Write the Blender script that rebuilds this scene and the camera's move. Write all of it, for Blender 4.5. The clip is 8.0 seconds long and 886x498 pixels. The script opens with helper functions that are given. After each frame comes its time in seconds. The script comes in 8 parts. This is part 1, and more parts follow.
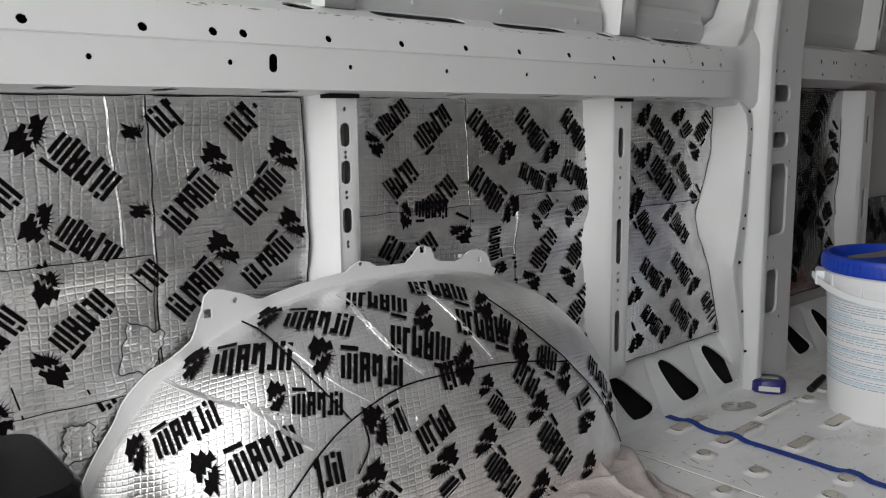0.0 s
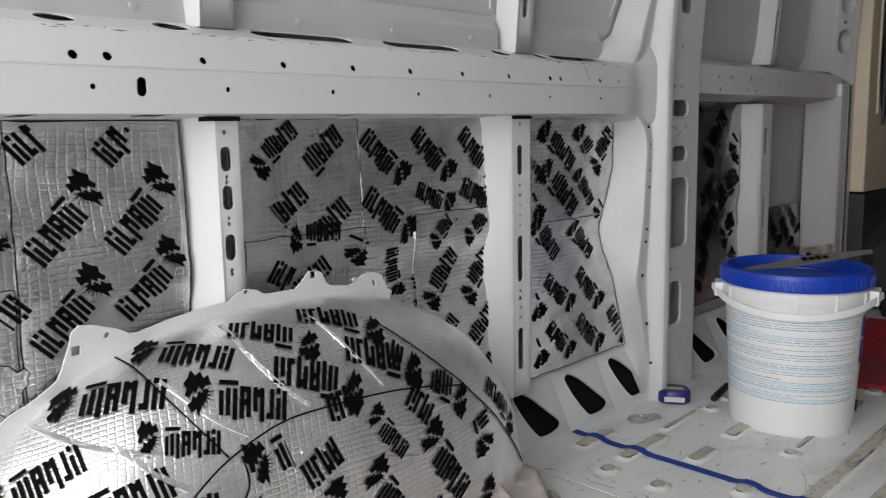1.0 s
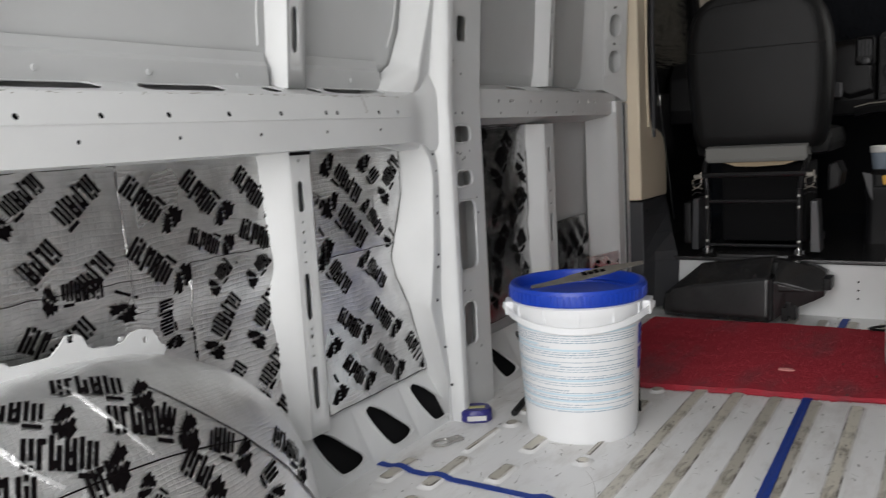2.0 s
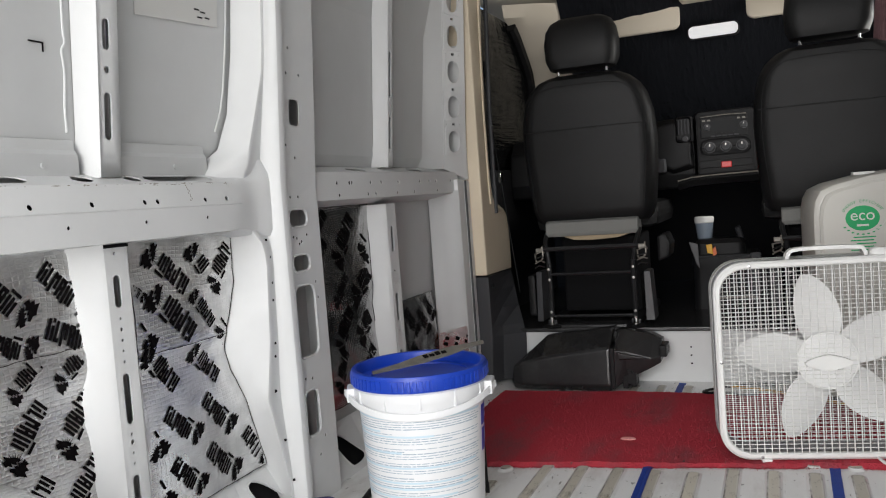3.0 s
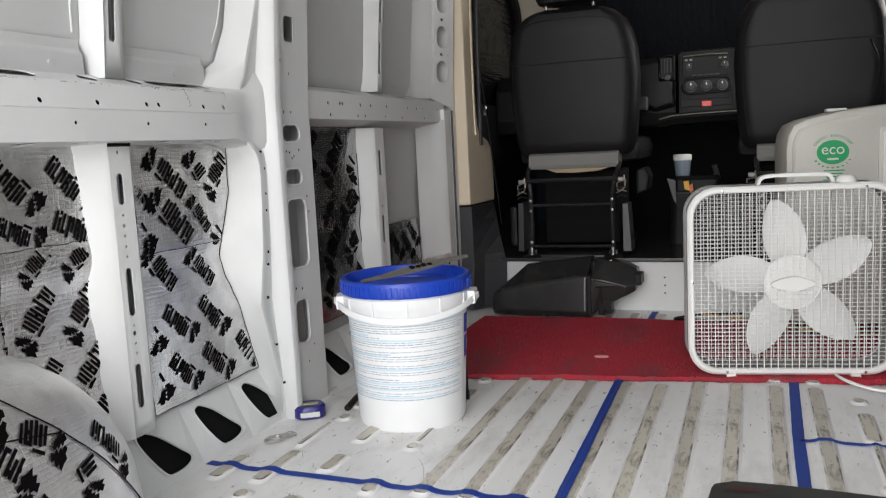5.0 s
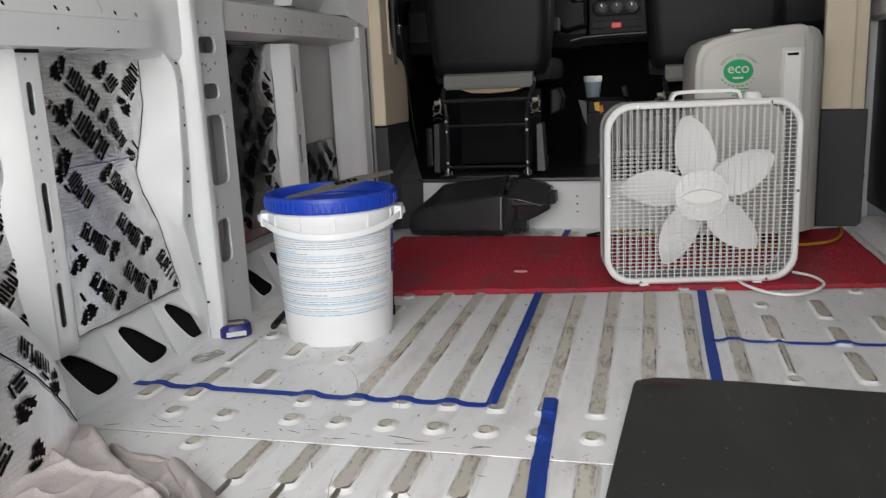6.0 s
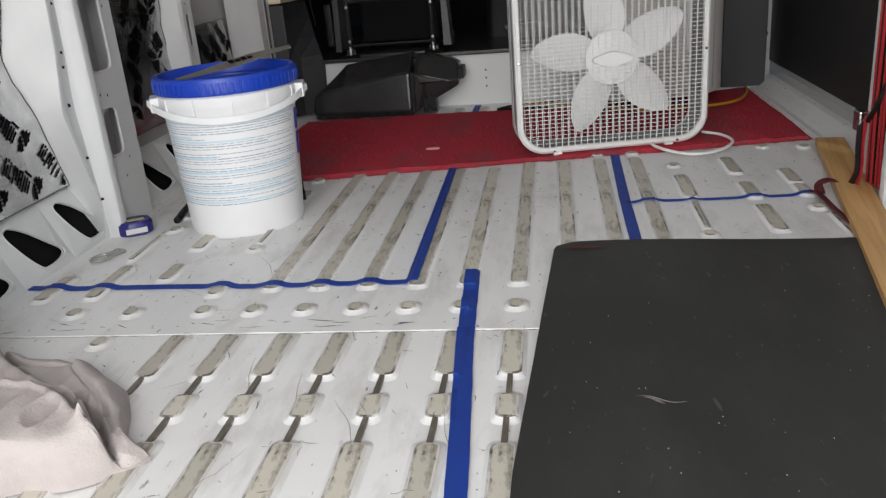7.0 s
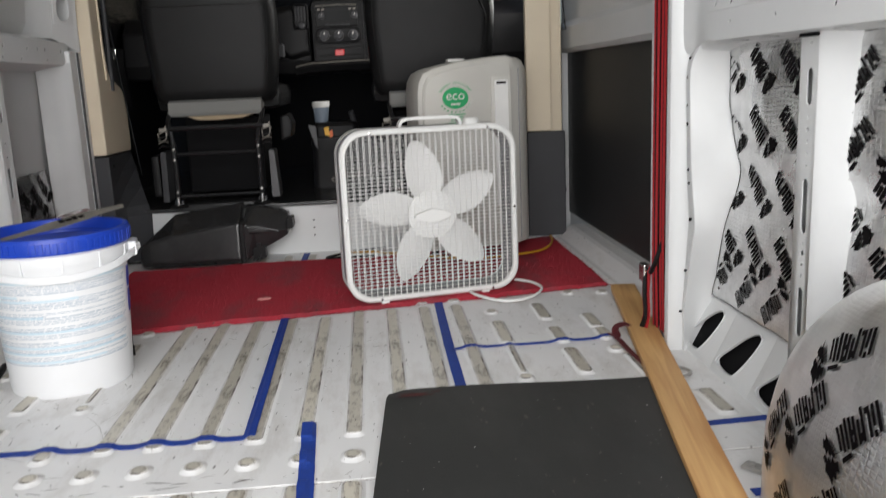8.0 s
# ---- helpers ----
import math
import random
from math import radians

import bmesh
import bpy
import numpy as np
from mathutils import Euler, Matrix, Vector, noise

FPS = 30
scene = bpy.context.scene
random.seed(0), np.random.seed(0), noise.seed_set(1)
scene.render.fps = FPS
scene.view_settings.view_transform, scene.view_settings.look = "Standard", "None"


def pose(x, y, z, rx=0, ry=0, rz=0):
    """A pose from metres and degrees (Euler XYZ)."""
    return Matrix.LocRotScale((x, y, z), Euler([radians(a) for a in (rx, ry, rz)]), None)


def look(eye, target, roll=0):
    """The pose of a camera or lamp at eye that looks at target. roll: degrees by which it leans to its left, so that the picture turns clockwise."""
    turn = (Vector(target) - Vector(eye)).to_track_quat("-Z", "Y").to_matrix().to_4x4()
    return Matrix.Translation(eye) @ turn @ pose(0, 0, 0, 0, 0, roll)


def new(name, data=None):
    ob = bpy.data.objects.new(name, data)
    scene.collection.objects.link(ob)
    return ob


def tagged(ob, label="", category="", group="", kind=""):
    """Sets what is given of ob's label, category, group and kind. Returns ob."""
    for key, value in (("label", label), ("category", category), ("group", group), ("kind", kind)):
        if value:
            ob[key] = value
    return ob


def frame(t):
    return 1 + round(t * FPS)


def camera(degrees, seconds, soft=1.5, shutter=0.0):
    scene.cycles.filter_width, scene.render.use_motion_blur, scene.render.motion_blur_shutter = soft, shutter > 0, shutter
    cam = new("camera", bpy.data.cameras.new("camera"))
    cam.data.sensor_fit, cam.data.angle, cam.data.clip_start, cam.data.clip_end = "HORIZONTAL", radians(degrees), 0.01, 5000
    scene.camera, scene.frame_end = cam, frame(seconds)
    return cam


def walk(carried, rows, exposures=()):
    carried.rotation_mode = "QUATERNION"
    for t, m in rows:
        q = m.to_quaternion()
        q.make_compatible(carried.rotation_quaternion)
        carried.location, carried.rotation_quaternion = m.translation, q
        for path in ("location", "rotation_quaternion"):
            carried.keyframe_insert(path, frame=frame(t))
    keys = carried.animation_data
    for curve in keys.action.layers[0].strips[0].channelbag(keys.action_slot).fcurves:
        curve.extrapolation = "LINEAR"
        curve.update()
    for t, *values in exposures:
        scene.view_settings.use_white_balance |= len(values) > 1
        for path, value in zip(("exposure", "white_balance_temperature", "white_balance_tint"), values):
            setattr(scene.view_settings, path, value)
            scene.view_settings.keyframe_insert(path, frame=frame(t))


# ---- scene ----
cam = camera(56.9, 8.0, soft=1.1, shutter=0.22)
PATH = [
    (0, (0.0447, 0.1262, 0.6532), (1.3335, 1.6251, 0.3482), -0.7),
    (0.5, (0.0866, 0.1233, 0.6608), (1.4214, 1.584, 0.364), -0.6),
    (1, (0.1114, 0.1034, 0.6733), (1.5219, 1.4912, 0.3836), -1.1),
    (1.5, (0.1414, 0.0761, 0.6812), (1.6777, 1.3213, 0.381), -3),
    (2, (0.1807, 0.0569, 0.7124), (1.8525, 1.1124, 0.4382), -3.3),
    (2.2, (0.195, 0.035, 0.7014), (1.9389, 0.991, 0.4828), -4.1),
    (3.3, (0.2426, 0.007, 0.743), (2.0931, 0.7567, 0.6209), -4.2),
    (3.5, (0.24, -0.008, 0.735), (2.0869, 0.7458, 0.6098), -4.4),
    (4, (0.224, -0.0058, 0.721), (2.0742, 0.742, 0.5714), -4.1),
    (4.5, (0.1823, -0.0135, 0.685), (2.0313, 0.7349, 0.5164), -3.2),
    (4.7, (0.168, -0.011, 0.671), (2.014, 0.733, 0.475), -3.1),
    (5.8, (0.1117, 0.063, 0.6379), (1.983, 0.6395, 0.2207), -2.9),
    (6, (0.1149, 0.059, 0.6251), (2.0061, 0.547, 0.2013), -2.6),
    (6.5, (0.1363, 0.0548, 0.5986), (2.0272, 0.3999, 0.0288), -3.6),
    (7, (0.1675, 0.0743, 0.5767), (2.0252, 0.3576, -0.1162), -4.8),
    (7.5, (0.1509, 0.0678, 0.5999), (2.0368, 0.0887, -0.0669), -2.4),
    (8, (0.0714, 0.0821, 0.6462), (2.0283, -0.0743, 0.2414), -2.5),
]
EXPOSURES = [(0.0, -0.74), (1.0, -0.55), (1.5, -0.38), (2.2, -0.1), (3.5, 0.17), (4.7, 0.17), (6.0, -0.05), (7.0, -0.12), (7.5, -0.12), (8.0, 0.15)]
walk(cam, [(t, look(eye, target, roll)) for t, eye, target, roll in PATH], EXPOSURES)

# ---------------------------------------------------------------- light
YC = 0.249                      # centre line of the van
REAR = -0.80                    # rear door opening
world = bpy.data.worlds.new("sky")
scene.world = world
world.use_nodes = True
wn = world.node_tree
sky = wn.nodes.new("ShaderNodeTexSky")
sky.sky_type = 'NISHITA'
sky.sun_disc = False
sky.sun_elevation, sky.sun_rotation = radians(42), radians(250)
wn.nodes["Background"].inputs["Strength"].default_value = 0.1
wn.links.new(sky.outputs[0], wn.nodes["Background"].inputs["Color"])
sun = new("sun", bpy.data.lights.new("sun", 'SUN'))
sun.data.energy, sun.data.angle, sun.data.color = 1.0, radians(12), (1.0, 0.96, 0.9)
sun.matrix_world = look((-4, -3, 5), (0, 0, 0))
door_light = new("rear_door_daylight", bpy.data.lights.new("rear_door_daylight", 'AREA'))
door_light.data.shape, door_light.data.size, door_light.data.size_y = 'RECTANGLE', 1.54, 1.78
door_light.data.spread = radians(140)
door_light.data.energy, door_light.data.color = 42, (1.0, 0.980, 0.970)
door_light.matrix_world = look((REAR - 0.02, YC, 0.95), (REAR + 2, YC - 0.1, 0.15))
# added fill lamp to lighten the cab, not a known source
cab_light = new("cab_fill_light", bpy.data.lights.new("cab_fill_light", 'AREA'))
cab_light.data.shape, cab_light.data.size, cab_light.data.size_y = 'RECTANGLE', 0.4, 0.36
cab_light.data.energy, cab_light.data.color = 4.4, (1.0, 0.97, 0.93)
cab_light.matrix_world = look((3.66, YC - 0.86, 1.1), (3.66, YC + 0.6, 0.85))
cab_light.data.spread = radians(110)


# ---------------------------------------------------------------- materials
def mat(name, color, rough=0.5, metal=0.0, bump=0.0, bump_scale=60.0, vary=0.0, vary_scale=4.0, spec=0.5, coat=0.0):
    m = bpy.data.materials.new(name)
    m.use_nodes = True
    t = m.node_tree
    b = t.nodes["Principled BSDF"]
    b.inputs["Base Color"].default_value = (*color, 1)
    b.inputs["Roughness"].default_value = rough
    b.inputs["Metallic"].default_value = metal
    b.inputs["Specular IOR Level"].default_value = spec
    b.inputs["Coat Weight"].default_value = coat
    co = t.nodes.new("ShaderNodeTexCoord")
    if vary:
        n = t.nodes.new("ShaderNodeTexNoise")
        n.inputs["Scale"].default_value, n.inputs["Detail"].default_value = vary_scale, 8
        n.inputs["Roughness"].default_value = 0.65
        r = t.nodes.new("ShaderNodeMapRange")
        r.inputs["From Min"].default_value, r.inputs["From Max"].default_value = 0.3, 0.7
        r.inputs["To Min"].default_value, r.inputs["To Max"].default_value = 1 - vary, 1 + vary * 0.4
        x = t.nodes.new("ShaderNodeMix")
        x.data_type, x.blend_type = 'RGBA', 'MULTIPLY'
        x.inputs["Factor"].default_value = 1.0
        x.inputs["A"].default_value = (*color, 1)
        t.links.new(co.outputs["Object"], n.inputs["Vector"])
        t.links.new(n.outputs["Fac"], r.inputs["Value"])
        t.links.new(r.outputs[0], x.inputs["B"])
        t.links.new(x.outputs["Result"], b.inputs["Base Color"])
    if bump:
        n2 = t.nodes.new("ShaderNodeTexNoise")
        n2.inputs["Scale"].default_value, n2.inputs["Detail"].default_value = bump_scale, 6
        bp = t.nodes.new("ShaderNodeBump")
        bp.inputs["Strength"].default_value, bp.inputs["Distance"].default_value = bump, 0.004
        t.links.new(co.outputs["Object"], n2.inputs["Vector"])
        t.links.new(n2.outputs["Fac"], bp.inputs["Height"])
        t.links.new(bp.outputs[0], b.inputs["Normal"])
    return m


def foil_material(name, rough, crush, tone, cells, warping=0.011, cell=(0.0098, 0.0058), depth=0.0012, least=0.45):
    """Embossed aluminium foil: a fine waffle of pressed cells, soft crumpling and dull patches."""
    m = bpy.data.materials.new(name)
    m.use_nodes = True
    t = m.node_tree
    b = t.nodes["Principled BSDF"]
    b.inputs["Metallic"].default_value = 1.0
    co = t.nodes.new("ShaderNodeTexCoord")
    uv = t.nodes.new("ShaderNodeUVMap")
    brick = t.nodes.new("ShaderNodeTexBrick")
    brick.offset = 0.0
    brick.inputs["Scale"].default_value = 1.0
    brick.inputs["Mortar Size"].default_value = 0.0024
    brick.inputs["Mortar Smooth"].default_value = 1.0
    brick.inputs["Brick Width"].default_value = cell[0]
    brick.inputs["Row Height"].default_value = cell[1]
    warp = t.nodes.new("ShaderNodeTexNoise")
    warp.inputs["Scale"].default_value = 9.0
    wm = t.nodes.new("ShaderNodeMix")
    wm.data_type, wm.blend_type = 'RGBA', 'LINEAR_LIGHT'
    wm.inputs["Factor"].default_value = warping
    t.links.new(uv.outputs[0], warp.inputs["Vector"])
    t.links.new(uv.outputs[0], wm.inputs["A"])
    t.links.new(warp.outputs["Color"], wm.inputs["B"])
    t.links.new(wm.outputs["Result"], brick.inputs["Vector"])
    crumple = t.nodes.new("ShaderNodeTexNoise")
    crumple.inputs["Scale"].default_value, crumple.inputs["Detail"].default_value = 22.0, 5
    t.links.new(co.outputs["Object"], crumple.inputs["Vector"])
    broad = t.nodes.new("ShaderNodeTexNoise")
    broad.inputs["Scale"].default_value, broad.inputs["Detail"].default_value = 3.5, 4
    t.links.new(co.outputs["Object"], broad.inputs["Vector"])
    b1 = t.nodes.new("ShaderNodeBump")
    b1.inputs["Strength"].default_value, b1.inputs["Distance"].default_value = crush, 0.007
    t.links.new(crumple.outputs["Fac"], b1.inputs["Height"])
    b2 = t.nodes.new("ShaderNodeBump")
    b2.invert = True
    b2.inputs["Distance"].default_value = depth
    press = t.nodes.new("ShaderNodeMapRange")
    press.inputs["From Min"].default_value, press.inputs["From Max"].default_value = 0.38, 0.62
    press.inputs["To Min"].default_value, press.inputs["To Max"].default_value = least * cells, cells
    t.links.new(broad.outputs["Fac"], press.inputs["Value"])
    t.links.new(press.outputs[0], b2.inputs["Strength"])
    t.links.new(brick.outputs["Fac"], b2.inputs["Height"])
    t.links.new(b1.outputs[0], b2.inputs["Normal"])
    t.links.new(b2.outputs[0], b.inputs["Normal"])
    r = t.nodes.new("ShaderNodeMapRange")
    r.inputs["From Min"].default_value, r.inputs["From Max"].default_value = 0.3, 0.7
    r.inputs["To Min"].default_value, r.inputs["To Max"].default_value = rough
    t.links.new(broad.outputs["Fac"], r.inputs["Value"])
    t.links.new(r.outputs[0], b.inputs["Roughness"])
    c = t.nodes.new("ShaderNodeMapRange")
    c.inputs["From Min"].default_value, c.inputs["From Max"].default_value = 0.3, 0.7
    c.inputs["To Min"].default_value, c.inputs["To Max"].default_value = tone
    t.links.new(crumple.outputs["Fac"], c.inputs["Value"])
    t.links.new(c.outputs[0], b.inputs["Base Color"])
    return m


def worn_paint(name, color, dirt, amount, scale, low=0.46, high=0.72):
    """Paint with scuffs: streaky dirt along the van and small dark chips."""
    m = mat(name, color, 0.38, bump=0.05, bump_scale=140)
    t = m.node_tree
    b = t.nodes["Principled BSDF"]
    co = t.nodes.new("ShaderNodeTexCoord")
    mp = t.nodes.new("ShaderNodeMapping")
    mp.inputs["Scale"].default_value = (0.35, 1, 1)
    n = t.nodes.new("ShaderNodeTexNoise")
    n.inputs["Scale"].default_value, n.inputs["Detail"].default_value, n.inputs["Roughness"].default_value = scale, 10, 0.7
    ramp = t.nodes.new("ShaderNodeMapRange")
    ramp.inputs["From Min"].default_value, ramp.inputs["From Max"].default_value = low, high
    ramp.inputs["To Max"].default_value = amount
    chip = t.nodes.new("ShaderNodeTexNoise")
    chip.inputs["Scale"].default_value, chip.inputs["Detail"].default_value = 75.0, 3
    cr = t.nodes.new("ShaderNodeMapRange")
    cr.inputs["From Min"].default_value, cr.inputs["From Max"].default_value = 0.685, 0.72
    cr.inputs["To Max"].default_value = 0.75
    mx = t.nodes.new("ShaderNodeMix")
    mx.data_type = 'RGBA'
    mx.inputs["A"].default_value, mx.inputs["B"].default_value = (*color, 1), (*dirt, 1)
    mx2 = t.nodes.new("ShaderNodeMix")
    mx2.data_type = 'RGBA'
    mx2.inputs["B"].default_value = (0.09, 0.08, 0.07, 1)
    t.links.new(co.outputs["Object"], mp.inputs["Vector"])
    t.links.new(mp.outputs[0], n.inputs["Vector"])
    t.links.new(mp.outputs[0], chip.inputs["Vector"])
    t.links.new(n.outputs["Fac"], ramp.inputs["Value"])
    t.links.new(ramp.outputs[0], mx.inputs["Factor"])
    t.links.new(chip.outputs["Fac"], cr.inputs["Value"])
    t.links.new(cr.outputs[0], mx2.inputs["Factor"])
    t.links.new(mx.outputs["Result"], mx2.inputs["A"])
    t.links.new(mx2.outputs["Result"], b.inputs["Base Color"])
    return m


def wood_material():
    m = mat("pine_board", (0.5, 0.3, 0.13), 0.55)
    t = m.node_tree
    b = t.nodes["Principled BSDF"]
    co = t.nodes.new("ShaderNodeTexCoord")
    mp = t.nodes.new("ShaderNodeMapping")
    mp.inputs["Scale"].default_value = (1.2, 26, 26)
    n = t.nodes.new("ShaderNodeTexNoise")
    n.inputs["Scale"].default_value, n.inputs["Detail"].default_value, n.inputs["Distortion"].default_value = 2.2, 6, 0.8
    r = t.nodes.new("ShaderNodeValToRGB")
    r.color_ramp.elements[0].position, r.color_ramp.elements[1].position = 0.25, 0.75
    r.color_ramp.elements[0].color, r.color_ramp.elements[1].color = (0.42, 0.20, 0.065, 1), (0.66, 0.41, 0.17, 1)
    t.links.new(co.outputs["Object"], mp.inputs["Vector"])
    t.links.new(mp.outputs[0], n.inputs["Vector"])
    t.links.new(n.outputs["Fac"], r.inputs["Fac"])
    t.links.new(r.outputs[0], b.inputs["Base Color"])
    return m


WHITE = mat("white_body_paint", (0.68, 0.69, 0.69), 0.46, spec=0.35, vary=0.06, vary_scale=3.0, bump=0.03, bump_scale=200)
SKIN = mat("thin_grey_paint", (0.55, 0.56, 0.56), 0.38, vary=0.08, vary_scale=2.0)
FLOOR = worn_paint("scuffed_floor_paint", (0.77, 0.77, 0.765), (0.42, 0.39, 0.345), 0.55, 9.0, 0.50, 0.72)
RIBEDGE = worn_paint("grimy_rib_edge", (0.085, 0.07, 0.055), (0.60, 0.58, 0.54), 1.0, 30.0, 0.40, 0.54)
GROOVE = worn_paint("rubbed_ridge", (0.11, 0.095, 0.075), (0.30, 0.27, 0.23), 0.9, 30.0, 0.50, 0.66)
RIBTOP = worn_paint("rubbed_rib_paint", (0.55, 0.52, 0.445), (0.13, 0.11, 0.085), 0.85, 48.0, 0.50, 0.66)
t = RIBTOP.node_tree                    # every rib is rubbed a little differently
info, spread, blend = t.nodes.new("ShaderNodeObjectInfo"), t.nodes.new("ShaderNodeMapRange"), t.nodes.new("ShaderNodeMix")
blend.data_type, blend.blend_type = 'RGBA', 'MULTIPLY'
blend.inputs["Factor"].default_value = 1.0
spread.inputs["To Min"].default_value, spread.inputs["To Max"].default_value = 0.78, 1.12
source = t.nodes["Principled BSDF"].inputs["Base Color"].links[0].from_socket
t.links.new(info.outputs["Random"], spread.inputs["Value"])
t.links.new(source, blend.inputs["A"])
t.links.new(spread.outputs[0], blend.inputs["B"])
t.links.new(blend.outputs["Result"], t.nodes["Principled BSDF"].inputs["Base Color"])
FOIL = foil_material("embossed_foil", (0.24, 0.36), 0.34, (0.64, 0.86), 0.6, 0.012, (0.0125, 0.0088), 0.0009)
ARCHFOIL = foil_material("crinkled_foil", (0.3, 0.42), 0.2, (0.82, 0.97), 0.6, 0.010, (0.0125, 0.0092), 0.0009, 0.12)
# same foil, tone lowered to put in the front bay's shade and dark reflections
FRONTFOIL = foil_material("shaded_smooth_foil", (0.08, 0.18), 0.3, (0.4, 0.58), 0.35)
INK = mat("black_print", (0.004, 0.003, 0.0035), 0.6, spec=0.05)
BLACK = mat("black_plastic", (0.009, 0.009, 0.0098), 0.42, bump=0.25, bump_scale=500, spec=0.2)
CABRUBBER = mat("black_cab_rubber", (0.030, 0.030, 0.031), 0.26, bump=0.12, bump_scale=90, vary=0.3, vary_scale=8)
# flat black put in for shade in hollows and holes, also plain black parts
DARK = mat("shade_and_trim_black", (0.009, 0.009, 0.0098), 0.85, spec=0.1)
CASEBLACK = mat("black_case_plastic", (0.004, 0.004, 0.0045), 0.3, spec=0.12)
CASEGREY = mat("grey_case_window", (0.09, 0.09, 0.09), 0.4)
KHAKI = mat("khaki_sticker", (0.42, 0.4, 0.2), 0.5)
GLOSSBLACK = mat("glossy_black_plastic", (0.024, 0.024, 0.025), 0.27, bump=0.10, bump_scale=160, vary=0.4, vary_scale=14, spec=0.5)
CHARCOAL = mat("charcoal_trim_plastic", (0.036, 0.037, 0.041), 0.6, bump=0.2, bump_scale=400, vary=0.1, vary_scale=6)
BEIGE = mat("beige_trim", (0.68, 0.59, 0.45), 0.7, bump=0.1, bump_scale=400, vary=0.05, vary_scale=5)
LINER = mat("headliner_fabric", (0.62, 0.56, 0.46), 0.9, bump=0.2, bump_scale=600)
FOAM = mat("tan_foam", (0.42, 0.33, 0.22), 0.9, bump=0.3, bump_scale=500, vary=0.12, vary_scale=12)
LEATHER = mat("black_vinyl", (0.0082, 0.0084, 0.0088), 0.46, bump=0.25, bump_scale=420, vary=0.2, vary_scale=9, spec=0.26)
GREYCLOTH = mat("grey_seat_fabric", (0.2, 0.2, 0.19), 0.9, bump=0.2, bump_scale=500)
STEEL = mat("dark_steel_tube", (0.035, 0.035, 0.037), 0.28, 0.6)
GREYPLASTIC = mat("mid_grey_plastic", (0.10, 0.10, 0.105), 0.55, bump=0.15, bump_scale=400, vary=0.06)
CHROME = mat("bright_steel", (0.6, 0.6, 0.6), 0.2, 1.0)
PAIL = mat("white_polyethylene", (0.8, 0.81, 0.82), 0.35, vary=0.03, vary_scale=8)
BLUE = mat("blue_plastic_lid", (0.005, 0.045, 0.42), 0.38, bump=0.05, bump_scale=200)
TAPE = mat("blue_masking_tape", (0.005, 0.04, 0.28), 0.65, bump=0.2, bump_scale=300, vary=0.15, vary_scale=30)
LABELBLUE = mat("pale_blue_print", (0.56, 0.70, 0.78), 0.5)
LABELGREY = mat("grey_blue_print", (0.34, 0.42, 0.50), 0.5)
FANWHITE = mat("white_fan_plastic", (0.78, 0.78, 0.76), 0.4, vary=0.05, vary_scale=10)
FANBLADE = mat("translucent_blade_plastic", (0.72, 0.72, 0.71), 0.5)
FANHUB = mat("milky_hub_plastic", (0.70, 0.70, 0.69), 0.4)
FANSIDE = mat("grey_fan_sheet", (0.3, 0.3, 0.31), 0.5)
ACGREY = mat("pale_grey_case", (0.55, 0.54, 0.5), 0.42, vary=0.04, vary_scale=4)
GREEN = mat("green_label", (0.0, 0.32, 0.1), 0.5)
CARPET = worn_paint("red_carpet", (0.43, 0.042, 0.060), (0.20, 0.075, 0.085), 0.85, 4.2, 0.48, 0.66)
CARPET.node_tree.nodes["Principled BSDF"].inputs["Roughness"].default_value = 0.95
CARPET.node_tree.nodes["Principled BSDF"].inputs["Specular IOR Level"].default_value = 0.1
CARPET.node_tree.nodes["Bump"].inputs["Strength"].default_value = 1.0
RUBBER = worn_paint("black_rubber_mat", (0.021, 0.022, 0.021), (0.048, 0.048, 0.045), 0.55, 5.0)
RUBBER.node_tree.nodes["Principled BSDF"].inputs["Roughness"].default_value = 0.6
WOOD = wood_material()
CLOTH = mat("pale_cotton", (0.49, 0.445, 0.43), 0.95, bump=0.5, bump_scale=260, vary=0.1, vary_scale=25, spec=0.1)
# pale colour of the sun spot painted on the carpet
SUNSPOT = mat("painted_sun_spot", (0.80, 0.34, 0.32), 0.95, bump=0.5, bump_scale=300, spec=0.1)
RED = mat("red_webbing", (0.4, 0.015, 0.02), 0.7, bump=0.3, bump_scale=300)
MAROON = mat("maroon_webbing", (0.09, 0.008, 0.012), 0.75, bump=0.3, bump_scale=300)
PURPLE = mat("blue_violet_plastic", (0.02, 0.018, 0.16), 0.35)
CORDYELLOW = mat("dull_yellow_cord", (0.5, 0.24, 0.01), 0.55)
SCREEN = mat("dark_screen_glass", (0.008, 0.009, 0.010), 0.45, spec=0.15)
YELLOW = mat("yellow_plastic", (0.75, 0.4, 0.01), 0.45)
ORANGE = mat("orange_plastic", (0.7, 0.13, 0.01), 0.45)
SCRATCH = mat("grey_scratch", (0.27, 0.25, 0.22), 0.7)
NICK = mat("dark_nick", (0.07, 0.06, 0.05), 0.7, vary=0.5, vary_scale=20)
SCUFF = mat("grey_scuff", (0.36, 0.32, 0.28), 0.8)
REDDUST = mat("red_smudge", (0.085, 0.022, 0.02), 0.9, vary=0.4, vary_scale=60)
PAPER = mat("white_paper", (0.62, 0.62, 0.6), 0.8)
HAZARD = mat("red_switch", (0.55, 0.01, 0.012), 0.35)
DOORBOARD = mat("black_door_board", (0.016, 0.0165, 0.0175), 0.5, bump=0.15, bump_scale=300, vary=0.15, vary_scale=3)
GROUND = mat("concrete_drive", (0.33, 0.32, 0.3), 0.9, bump=0.3, bump_scale=40, vary=0.15, vary_scale=1.5)
